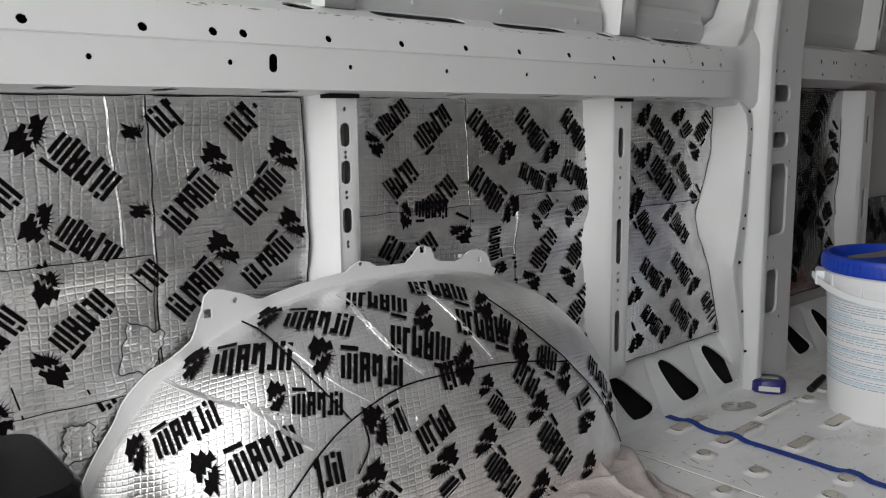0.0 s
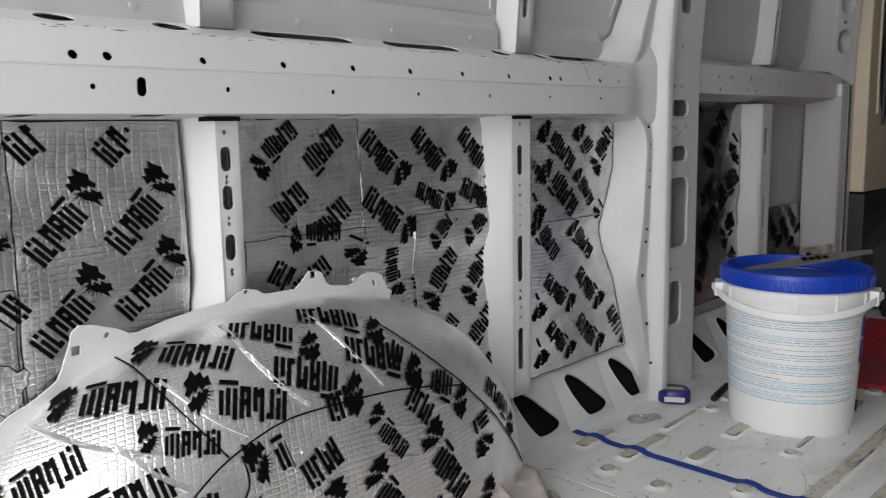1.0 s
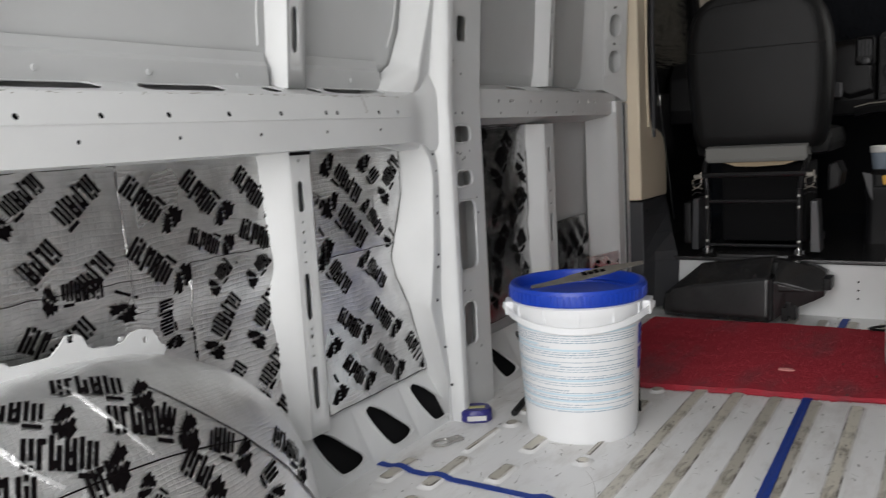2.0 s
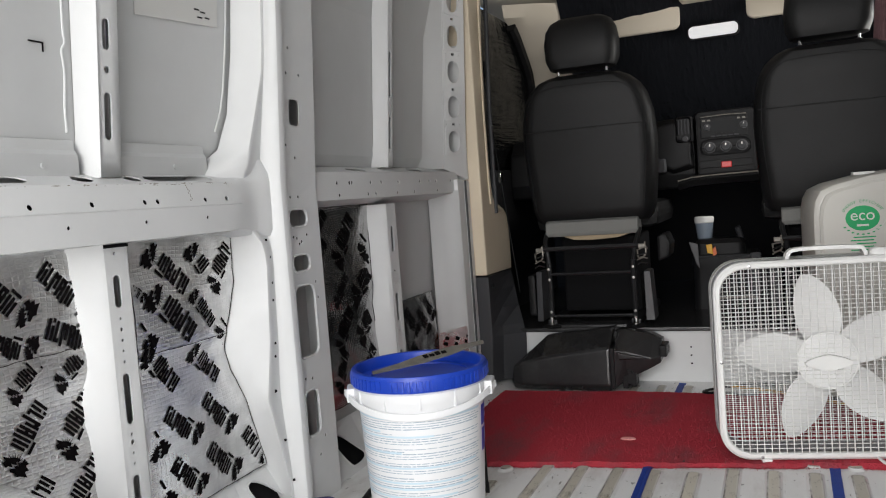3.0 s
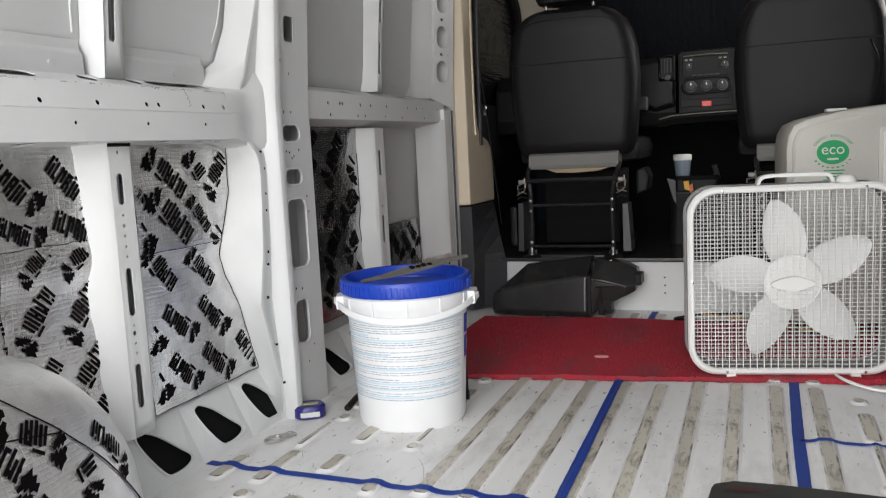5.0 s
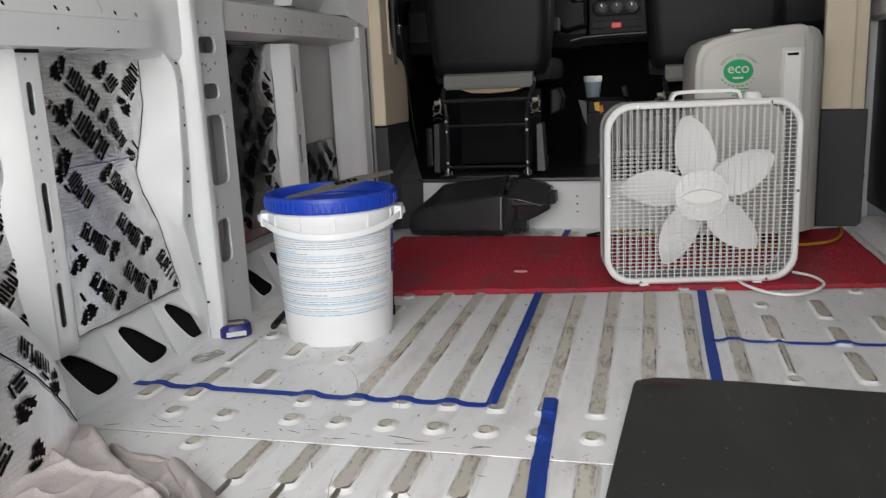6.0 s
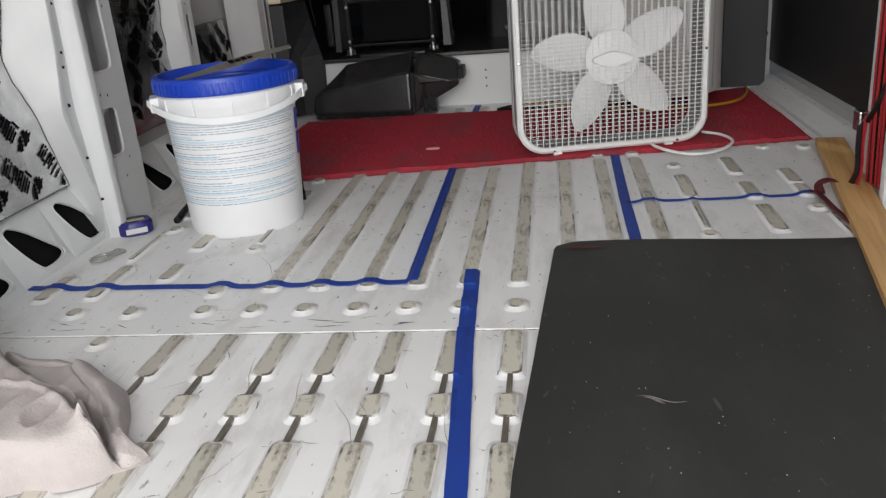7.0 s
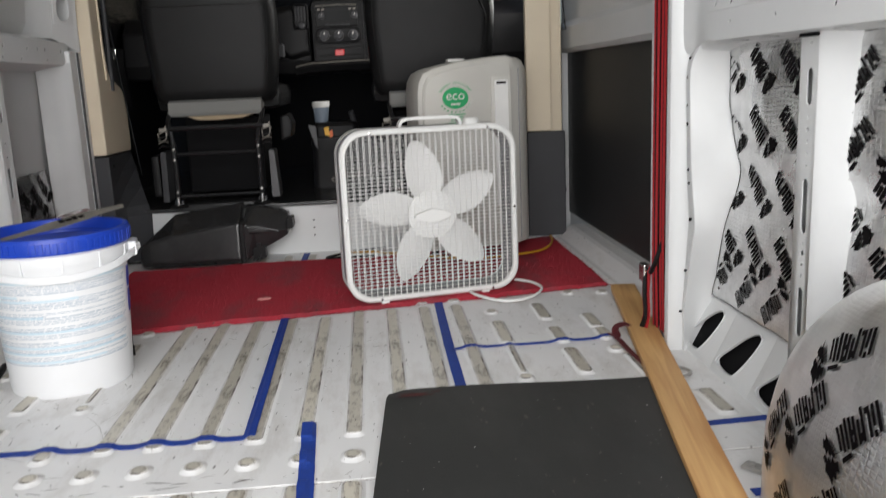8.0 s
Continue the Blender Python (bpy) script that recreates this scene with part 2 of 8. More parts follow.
STEELGREY = mat("steel_scraper", (0.22, 0.205, 0.18), 0.45, 0.4, vary=0.3, vary_scale=40)
MIRROR = mat("mirror_glass", (0.9, 0.9, 0.9), 0.02, 1.0)
WORN = mat("galvanised_ring", (0.42, 0.41, 0.39), 0.4, 0.6)
BLUEGREY = mat("pale_blue_cup", (0.19, 0.23, 0.28), 0.4)
BROWN = mat("dark_brown_board", (0.022, 0.013, 0.011), 0.7)


# ---------------------------------------------------------------- mesh helpers
def finish(name, bm, material, smooth=False, bevel=0.0, segments=2):
    bmesh.ops.remove_doubles(bm, verts=bm.verts, dist=1e-5)
    bmesh.ops.recalc_face_normals(bm, faces=bm.faces)
    if bevel:
        edges = [e for e in bm.edges if len(e.link_faces) == 2 and e.calc_face_angle(0) > 0.6]
        bmesh.ops.bevel(bm, geom=edges, offset=bevel, segments=segments, profile=0.6, affect='EDGES', clamp_overlap=True)
    me = bpy.data.meshes.new(name)
    if smooth:
        for f in bm.faces:
            f.smooth = True
        for e in bm.edges:
            if len(e.link_faces) == 2 and e.calc_face_angle(0) > 0.55:
                e.smooth = False
    bm.to_mesh(me)
    bm.free()
    for one in (material if isinstance(material, (list, tuple)) else [material]):
        me.materials.append(one)
    return me


def part(name, bm, material, parent, label="", smooth=False, bevel=0.0, segments=2):
    ob = new(name, finish(name, bm, material, smooth, bevel, segments))
    ob.parent = parent
    if label:
        ob["label"] = label
    return ob


def thing(name, label, category, m=None, group="", kind=""):
    ob = new(name)
    ob.empty_display_size = 0.05
    if m is not None:
        ob.matrix_world = m
    return tagged(ob, label, category, group, kind)


def solid(name, bm, material, label, category, smooth=False, bevel=0.0, m=None, group="", kind=""):
    ob = new(name, finish(name, bm, material, smooth, bevel))
    if m is not None:
        ob.matrix_world = m
    return tagged(ob, label, category, group, kind)


def box(bm, x0, x1, y0, y1, z0, z1, m=None):
    vs = [bm.verts.new((x, y, z)) for x in (x0, x1) for y in (y0, y1) for z in (z0, z1)]
    for f in ((0, 1, 3, 2), (4, 6, 7, 5), (0, 4, 5, 1), (2, 3, 7, 6), (0, 2, 6, 4), (1, 5, 7, 3)):
        bm.faces.new([vs[i] for i in f])
    if m is not None:
        bmesh.ops.transform(bm, matrix=m, verts=vs)
    return vs


def loft(bm, rings, closed=True, cap=True):
    """Skin a row of rings of equal count."""
    made = [[bm.verts.new(p) for p in ring] for ring in rings]
    n = len(made[0])
    for a, b in zip(made, made[1:]):
        for i in range(n if closed else n - 1):
            j = (i + 1) % n
            bm.faces.new((a[i], a[j], b[j], b[i]))
    if cap and closed:
        bm.faces.new(made[0][::-1])
        bm.faces.new(made[-1])
    return made


def lathe(bm, profile, n=48, centre=(0, 0, 0)):
    """Turn a profile of (radius, height) about z."""
    rings = [[(centre[0] + r * math.cos(a), centre[1] + r * math.sin(a), centre[2] + z)
              for a in (2 * math.pi * i / n for i in range(n))] for r, z in profile]
    loft(bm, rings, True, False)


def tube(bm, path, r, n=8, cap=True):
    """A round bar along a path."""
    pts = [Vector(p) for p in path]
    rings, side = [], None
    for i, p in enumerate(pts):
        d = (pts[min(i + 1, len(pts) - 1)] - pts[max(i - 1, 0)]).normalized()
        if side is None:
            side = d.orthogonal().normalized()
        side = (side - d * side.dot(d)).normalized()
        up = d.cross(side)
        rings.append([p + r * (math.cos(a) * side + math.sin(a) * up) for a in (2 * math.pi * k / n for k in range(n))])
    loft(bm, rings, True, cap)


def smooth_path(pts, n=6):
    """Catmull-Rom through the points."""
    p = [Vector(q) for q in pts]
    p = [2 * p[0] - p[1]] + p + [2 * p[-1] - p[-2]]
    out = []
    for i in range(1, len(p) - 2):
        for k in range(n):
            t = k / n
            out.append(0.5 * ((2 * p[i]) + (p[i + 1] - p[i - 1]) * t + (2 * p[i - 1] - 5 * p[i] + 4 * p[i + 1] - p[i + 2]) * t * t
                              + (3 * p[i] - p[i - 1] - 3 * p[i + 1] + p[i + 2]) * t ** 3))
    return out + [p[-2]]


def ribbon(bm, path, width, th, side):
    """A flat strap along a path; side is its width's direction."""
    s = Vector(side).normalized()
    pts = [Vector(p) for p in path]
    rings = []
    for i, p in enumerate(pts):
        d = (pts[min(i + 1, len(pts) - 1)] - pts[max(i - 1, 0)]).normalized()
        w = (s - d * s.dot(d)).normalized()
        up = d.cross(w).normalized()
        rings.append([p + w * width / 2 + up * th / 2, p - w * width / 2 + up * th / 2, p - w * width / 2 - up * th / 2, p + w * width / 2 - up * th / 2])
    loft(bm, rings)


def round_rect(cx, cy, w, h, r, n=4):
    out = []
    for sx, sy, a0 in ((1, 1, 0), (-1, 1, 90), (-1, -1, 180), (1, -1, 270)):
        for k in range(n + 1):
            a = radians(a0 + 90 * k / n)
            out.append((cx + sx * (w / 2 - r) + r * math.cos(a), cy + sy * (h / 2 - r) + r * math.sin(a)))
    return out


def disc(cx, cy, r, n=10):
    return [(cx + r * math.cos(2 * math.pi * k / n), cy + r * math.sin(2 * math.pi * k / n)) for k in range(n)]


def plate(bm, put, outline, holes=(), th=0.002):
    """A sheet with openings cut through it. put(u, v, w) lays the flat drawing into space, w being its depth."""
    flat = bmesh.new()
    edges = []
    for ring in [outline, *holes]:
        vs = [flat.verts.new((u, v, 0)) for u, v in ring]
        edges += [flat.edges.new((vs[i], vs[(i + 1) % len(vs)])) for i in range(len(vs))]
    bmesh.ops.triangle_fill(flat, use_beauty=True, use_dissolve=False, edges=edges, normal=(0, 0, 1))
    flat.verts.index_update()
    front = [bm.verts.new(put(v.co.x, v.co.y, 0.0)) for v in flat.verts]
    back = [bm.verts.new(put(v.co.x, v.co.y, th)) for v in flat.verts]
    for f in flat.faces:
        i = [v.index for v in f.verts]
        bm.faces.new([front[k] for k in i])
        bm.faces.new([back[k] for k in i[::-1]])
    for e in flat.edges:
        if len(e.link_faces) == 1:
            a, b = (v.index for v in e.verts)
            bm.faces.new((front[a], front[b], back[b], back[a]))
    flat.free()


def side_put(s, origin, up, depth):
    """Lays plate drawings on a side wall: u runs along x, v along up = (d, z), w along depth = (d, z); s = 1 is the driver's side, -1 the other."""
    def put(u, v, w):
        d = origin[0] + up[0] * v + depth[0] * w
        z = origin[1] + up[1] * v + depth[1] * w
        return (u, YC + s * d, z)
    return put


def at_side(s, x, d, z):
    return (x, YC + s * d, z)


def lerp(rows, z):
    """Piecewise-linear value of rows (z, value...)."""
    if z <= rows[0][0]:
        return rows[0][1:]
    for a, b in zip(rows, rows[1:]):
        if z <= b[0]:
            k = (z - a[0]) / (b[0] - a[0])
            return tuple(p + (q - p) * k for p, q in zip(a[1:], b[1:]))
    return rows[-1][1:]


# ---------------------------------------------------------------- ground and van floor
bm = bmesh.new()
box(bm, -400, 400, -400, 400, -0.95, -0.62)
solid("ground", bm, GROUND, "pale concrete drive under the van", "ground", kind="structure")

floor = thing("floor", "scuffed white ribbed steel van floor with bare grey ribs", "floor", kind="structure")
bm = bmesh.new()
box(bm, REAR, 3.30, YC - 0.925, YC + 0.925, -0.06, 0.0)
part("floor_pan", bm, FLOOR, floor)
bm = bmesh.new()
box(bm, 1.338, 1.352, YC - 0.90, YC + 0.90, 0.0, 0.0025)
box(bm, 1.352, 3.29, YC - 0.875, YC + 0.875, 0.0, 0.0018)
part("seam", bm, FLOOR, floor, bevel=0.001)

bm = bmesh.new()
rows = []
for i in range(121):
    y = YC - 0.86 + 1.72 * i / 120
    w = 0.0008 + 0.0012 * abs(noise.noise(Vector((y * 9, 0, 3)))) + 0.001 * abs(noise.noise(Vector((y * 31, 0, 5))))
    rows.append([(1.3355 - w, y, 0.0011), (1.3355 + w, y, 0.0011)])
loft(bm, rows, False, False)
part("seam_gap", bm, RIBEDGE, floor, "dirty gap along the cross seam")

PITCH, YR = 0.0925, 0.2415      # spacing of the ribs and the middle rib
RIB_H = 0.0062
ribs = []                                     # x0, x1, y, width
for k in range(-5, 6):
    y = YR + k * PITCH
    ribs.append((1.190, 1.326, y, 0.030))     # bar behind the seam
    ribs.append((1.077, 1.134, y, 0.028))     # short pad
    ribs.append((0.84, 1.016, y, 0.030))
    ribs.append((0.66, 0.78, y, 0.030))
    ribs.append((0.42, 0.60, y, 0.030))
    ribs.append((0.10, 0.36, y, 0.030))
for k in range(-6, 7):
    y = YR + k * PITCH if abs(k) < 6 else YC + (0.592 if k > 0 else -0.592)
    ribs.append((1.411, 1.441, y, 0.030))     # dimple row
for s in (-1, 1):
    ribs.append((1.411, 1.441, YC + s * 0.702, 0.030))
for k in range(-4, 5):
    ribs.append((1.516, 2.31 + (0.04 if k < 0 else 0.0), YR + k * PITCH, 0.027))
    ribs.append((2.40, 3.20, YR + k * PITCH, 0.027))
for s in (-1, 1):
    for x0, x1, d in ((1.495, 1.545, 0.466), (1.728, 1.756, 0.470), (1.988, 2.165, 0.471), (2.252, 2.282, 0.471),
                      (1.295, 1.325, 0.591), (1.575, 1.655, 0.600), (1.747, 1.91, 0.606), (1.968, 2.082, 0.606), (2.168, 2.312, 0.606),
                      (1.492, 1.655, 0.712), (1.874, 1.904, 0.715), (1.972, 2.050, 0.719), (2.07, 2.182, 0.720), (2.405, 2.435, 0.725),
                      (1.485, 1.60, 0.812), (2.385, 2.415, 0.826),
                      (2.55, 2.75, 0.60), (2.85, 3.05, 0.60), (2.95, 3.15, 0.475)):
        ribs.append((x0, x1, YC + s * d, 0.027 if x1 - x0 > 0.05 else 0.026))
    ribs.append((1.772, 1.962, YC + s * 0.471, 0.009))
    ribs.append((1.692, 1.84, YC + s * 0.73, 0.009))


def rib_height(x, y):
    for x0, x1, yy, w in ribs:
        if x0 - 0.008 < x < x1 + 0.008 and abs(y - yy) < w / 2 + 0.008:
            return RIB_H * min(1.0, (w / 2 + 0.008 - abs(y - yy)) / 0.008)
    return 0.0


rib_meshes = {}


def rib_mesh(length, w):
    """A pressed rib: a flat rubbed top on sloping painted flanks, with rounded ends."""
    key = (round(length, 3), round(w, 3))
    if key in rib_meshes:
        return rib_meshes[key]
    bm = bmesh.new()
    r = min(0.009 if length > 0.05 else 0.016, length / 2 - 0.001, w / 2 - 0.001)
    top = round_rect(0, 0, length, w, r, 3)
    inner = round_rect(0, 0, length - 0.005, w - 0.005, max(r - 0.002, 0.001), 3)
    low = round_rect(0, 0, length + 0.027, w + 0.015, r + 0.005, 3)
    foot = round_rect(0, 0, length + 0.012, w + 0.007, r + 0.003, 3)
    mid = round_rect(0, 0, length + 0.003, w + 0.003, r + 0.001, 3)
    rings = [[(u, v, 0.0002) for u, v in low], [(u, v, RIB_H * 0.38) for u, v in foot], [(u, v, RIB_H - 0.0012) for u, v in mid], [(u, v, RIB_H) for u, v in top], [(u, v, RIB_H + 0.0001) for u, v in inner]]
    made = loft(bm, rings, True, False)
    cap = bm.faces.new(made[-1])
    n = len(top)
    bm.faces.ensure_lookup_table()
    for k in range(2 * n, 4 * n):
        bm.faces[k].material_index = 2
    cap.material_index = 1
    bmesh.ops.recalc_face_normals(bm, faces=bm.faces)
    me = bpy.data.meshes.new("rib")
    for f in bm.faces:
        f.smooth = f is not cap
    bm.to_mesh(me)
    bm.free()
    me.materials.append(FLOOR)
    me.materials.append(RIBTOP)
    me.materials.append(RIBEDGE)
    rib_meshes[key] = me
    return me


# hairline scratches, gouges and nicks in the floor paint
rnd = random.Random(77)


def scratch(bm, x, y, turn, length, width, wander):
    n = max(2, int(length / 0.012))
    rows = []
    for i in range(n + 1):
        u = i / n
        w = width * (0.25 + 0.75 * math.sin(math.pi * min(1.0, max(0.02, u)))) / 2
        turn += wander * rnd.uniform(-1, 1)
        dx, dy = math.cos(turn), math.sin(turn)
        z = rib_height(x, y) + 0.0006 + (0.0018 if x > 1.338 else 0.0) + (0.0008 if 1.336 < x < 1.356 else 0.0)
        rows.append([(x - dy * w, y + dx * w, z), (x + dy * w, y - dx * w, z)])
        x, y = x + dx * length / n, y + dy * length / n
    loft(bm, rows, False, False)


bm = bmesh.new()
for x, y, turn, length in ((0.90, 0.62, 0.45, 0.36), (1.08, 0.44, -0.1, 0.13), (0.98, 0.33, 0.25, 0.16), (0.86, 0.18, 0.2, 0.26), (1.16, 0.66, -0.9, 0.06),
                           (0.80, 0.52, 0.1, 0.22), (1.14, 0.52, 0.3, 0.12), (0.94, 0.72, 0.7, 0.15), (1.56, 0.62, 0.3, 0.16), (1.62, 0.33, -0.2, 0.22), (1.50, 0.74, 0.9, 0.12)):
    scratch(bm, x, y, turn, length, 0.0010, 0.12)
part("scratch", bm, SCRATCH, floor, "fine grey hairline scratches")
bm = bmesh.new()
for i in range(100):
    x, y = (rnd.uniform(0.7, 1.33), rnd.uniform(YC - 0.6, YC + 0.6)) if i % 5 < 3 else (rnd.uniform(1.36, 2.2), rnd.uniform(YC - 0.7, YC + 0.7))
    scratch(bm, x, y, rnd.gauss(0.6, 0.9), rnd.choice((0.004, 0.006, 0.009, 0.014, 0.022)), rnd.uniform(0.0009, 0.0018), 0.35)
for i in range(45):                           # grit and chips along the seam
    y = rnd.uniform(YC - 0.8, YC + 0.8)
    scratch(bm, 1.357 + abs(rnd.gauss(0, 0.012)), y, 1.57 + rnd.gauss(0, 0.25), rnd.choice((0.006, 0.012, 0.03, 0.05)), rnd.uniform(0.0015, 0.003), 0.06)
part("nick", bm, NICK, floor, "small dark nicks and grit along the seam")


# thin grooves that link the pads of the rear floor
bm = bmesh.new()
for k in range(-5, 6):
    y = YR + k * PITCH
    for x0, x1 in ((1.016, 1.075), (1.136, 1.188), (0.78, 0.84), (0.60, 0.66), (0.36, 0.42)):
        box(bm, x0 - 0.001, x1 + 0.001, y - 0.0040, y + 0.0040, 0.0, 0.0056)
part("groove", bm, GROOVE, floor, "dark rubbed joining ridges", bevel=0.001)


# ---------------------------------------------------------------- side walls
def skin_d(z):
    return lerp([(0.0, 0.938), (0.13, 0.945), (0.44, 0.952), (0.60, 0.945), (0.82, 0.938), (0.88, 0.920), (1.3, 0.888), (1.9, 0.79)], z)[0]


def strip_wall(bm, s, xs, rows, th=0.004, depth=1):
    """A wall of pressed sheet: rows of (d, z) swept between two x."""
    x0, x1 = xs
    a = [at_side(s, x0, d, z) for d, z in rows]
    b = [at_side(s, x1, d, z) for d, z in rows]
    a2 = [at_side(s, x0, d + th, z) for d, z in reversed(rows)]
    b2 = [at_side(s, x1, d + th, z) for d, z in reversed(rows)]
    loft(bm, [a + a2, b + b2])


HOLES_UP = (-0.10, 0.02, 0.16, 0.293, 0.423, 0.511, 0.552, 0.68, 0.807, 0.935, 1.056, 1.182, 1.309, 1.436, 1.47, 1.61, 1.68)
HOLES_LOW = (-0.02, 0.18, 0.359, 0.531, 0.714, 0.893, 1.072, 1.252, 1.433, 1.61)


def belt_rail(s, wall):
    bm = bmesh.new()
    k = 0.057
    plate(bm, side_put(s, (0.851, 0.700), (-0.004 / k, 1), (1, 0)), [(REAR, 0), (1.70, 0), (1.70, k), (REAR, k)],
          [disc(x, 0.032, 0.0038, 8) for x in HOLES_LOW] + [round_rect(0.592, 0.033, 0.013, 0.024, 0.006, 3)])
    plate(bm, side_put(s, (0.847, 0.757), (0.3, 0.95), (0.95, -0.3)), [(REAR, 0), (1.70, 0), (1.70, 0.05), (REAR, 0.05)],
          [disc(x, 0.0125, 0.0062 if x < 0.6 else 0.0054, 8) for x in HOLES_UP])
    slots = [(-0.25, 0.12), (-0.05, 0.05), (0.06, 0.15), (0.22, 0.10), (0.37, 0.11), (0.508, 0.05), (0.657, 0.05),
             (0.873, 0.188), (1.123, 0.18), (1.330, 0.046), (1.45, 0.04), (1.583, 0.20)]
    plate(bm, side_put(s, (0.862, 0.8045), (0.053, 0.021), (0.1, -1)), [(REAR, 0), (1.70, 0), (1.70, 1), (REAR, 1)],
          [[(x - w / 2, 0.50), (x - w / 2 + 0.006, 0.72), (x - w / 2 + 0.02, 0.84), (x + w / 2 - 0.02, 0.84), (x + w / 2 - 0.006, 0.72), (x + w / 2, 0.50), (x + w / 2 - 0.006, 0.32), (x + w / 2 - 0.02, 0.22), (x - w / 2 + 0.02, 0.22), (x - w / 2 + 0.006, 0.32)] for x, w in slots])
    under = [(0.33, 0.05), (0.46, 0.04), (0.62, 0.06), (0.95, 0.05), (1.17, 0.05), (1.29, 0.04), (1.52, 0.05), (1.64, 0.05)]
    plate(bm, side_put(s, (0.851, 0.700), (0.087, -0.006), (0, 1)), [(REAR, 0), (1.70, 0), (1.70, 1), (REAR, 1)],
          [[(x - w / 2, 0.4), (x - w / 2 + 0.012, 0.62), (x + w / 2 - 0.012, 0.62), (x + w / 2, 0.4), (x + w / 2 - 0.012, 0.20), (x - w / 2 + 0.012, 0.20)] for x, w in under], th=0.0015)
    part("belt_rail", bm, WHITE, wall, "white pressed belt rail with punched holes", bevel=0.0)
    bm = bmesh.new()          # the rail's end dips and runs out into the pillar's ridge
    rings = []
    for i in range(19):
        q = i / 18
        e = q * q * (3 - 2 * q)
        x = 1.70 + 0.144 * q
        g = 0.007 * math.sin(math.pi * q ** 1.3) ** 2
        rings.append([at_side(s, x, 0.938, 0.694 - 0.02 * e), at_side(s, x, 0.866 - 0.008 * e + g, 0.698 - 0.020 * e), at_side(s, x, 0.852 + g, 0.702 - 0.010 * e), at_side(s, x, 0.849 + 0.001 * e + g, 0.73), at_side(s, x, 0.847 + 0.003 * e + g, 0.757),
                      at_side(s, x, 0.854 - 0.004 * e + g, 0.78), at_side(s, x, 0.860 - 0.010 * e + g, 0.80 + 0.004 * e), at_side(s, x, 0.866 - 0.014 * e + g, 0.806 + 0.018 * e), at_side(s, x, 0.915 - 0.05 * e, 0.8255 + 0.03 * e)])
    loft(bm, rings, False, False)
    part("rail_end", bm, WHITE, wall, smooth=True)
    # black strips paint the shade seen through the rail's holes
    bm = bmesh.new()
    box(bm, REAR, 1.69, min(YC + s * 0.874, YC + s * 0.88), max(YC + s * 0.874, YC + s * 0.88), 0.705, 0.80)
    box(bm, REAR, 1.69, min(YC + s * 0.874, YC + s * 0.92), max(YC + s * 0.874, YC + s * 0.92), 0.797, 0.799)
    part("rail_shade", bm, DARK, wall, "black strips put in for shade inside the rail")
    bm = bmesh.new()      # sealer bead where the rail turns
    tube(bm, [at_side(s, REAR, 0.8472, 0.757), at_side(s, 1.705, 0.8472, 0.757), at_side(s, 1.73, 0.849, 0.757)], 0.0018, 6)
    part("crease_bead", bm, WHITE, wall, smooth=True)


def upright(s, wall, x0, x1, xl, xr, z0, z1, slots, dots, top_d=0.889, low_d=0.889, wide=0.0):
    """A hat-section post: an inner face with slots and two slanting flanks."""
    bm = bmesh.new()
    h = z1 - z0
    dd = (top_d - low_d) / h
    plate(bm, side_put(s, (low_d, z0), (dd, 1), (1, 0)), [(x0, 0), (x1, 0), (x1, h), (x0, h)],
          [round_rect((x0 + x1) / 2 - 0.004, (a + b) / 2 - z0, 0.017, abs(a - b), 0.008, 3) for a, b in slots]
          + [disc((x0 + x1) / 2 - 0.004, z - z0, r, 8) for z, r in dots])
    n = 14
    for xa, xb, sign in ((x0, xl, -1), (x1, xr, 1)):
        rows = []
        for i in range(n + 1):
            z = z0 + h * i / n
            d = low_d + dd * (z - z0)
            spread = wide * math.exp(-((z - 0.33) / 0.12) ** 2) if wide else 0.0
            xo = xb + sign * spread
            sk = skin_d(z) + 0.004
            rows.append([at_side(s, xa, d, z), at_side(s, xa + (xo - xa) * 0.25, d + 0.006, z), at_side(s, xa + (xo - xa) * 0.8, d + (sk - d) * 0.75, z), at_side(s, xo, sk, z)])
        loft(bm, rows, False, False)
    # foot and head returns
    loft(bm, [[at_side(s, x0, low_d, z0), at_side(s, x1, low_d, z0)], [at_side(s, x0 - 0.004, 0.912, z0), at_side(s, x1 + 0.004, 0.912, z0)]], False, False)
    part("upright_post", bm, WHITE, wall, smooth=True)


TEAR = [(0.004, 0.93), (0.03, 0.97), (0.075, 0.78), (0.125, 0.42), (0.152, 0.22), (0.148, 0.12), (0.12, 0.06), (0.075, 0.05), (0.045, 0.12), (0.018, 0.45), (0.002, 0.80)]

TEAR = [(0.075 + (p.x - 0.075) * 0.78, 0.47 + (p.y - 0.47) * 0.76) for p in smooth_path([(u, v, 0) for u, v in TEAR + TEAR[:1]], 4)][:-1]


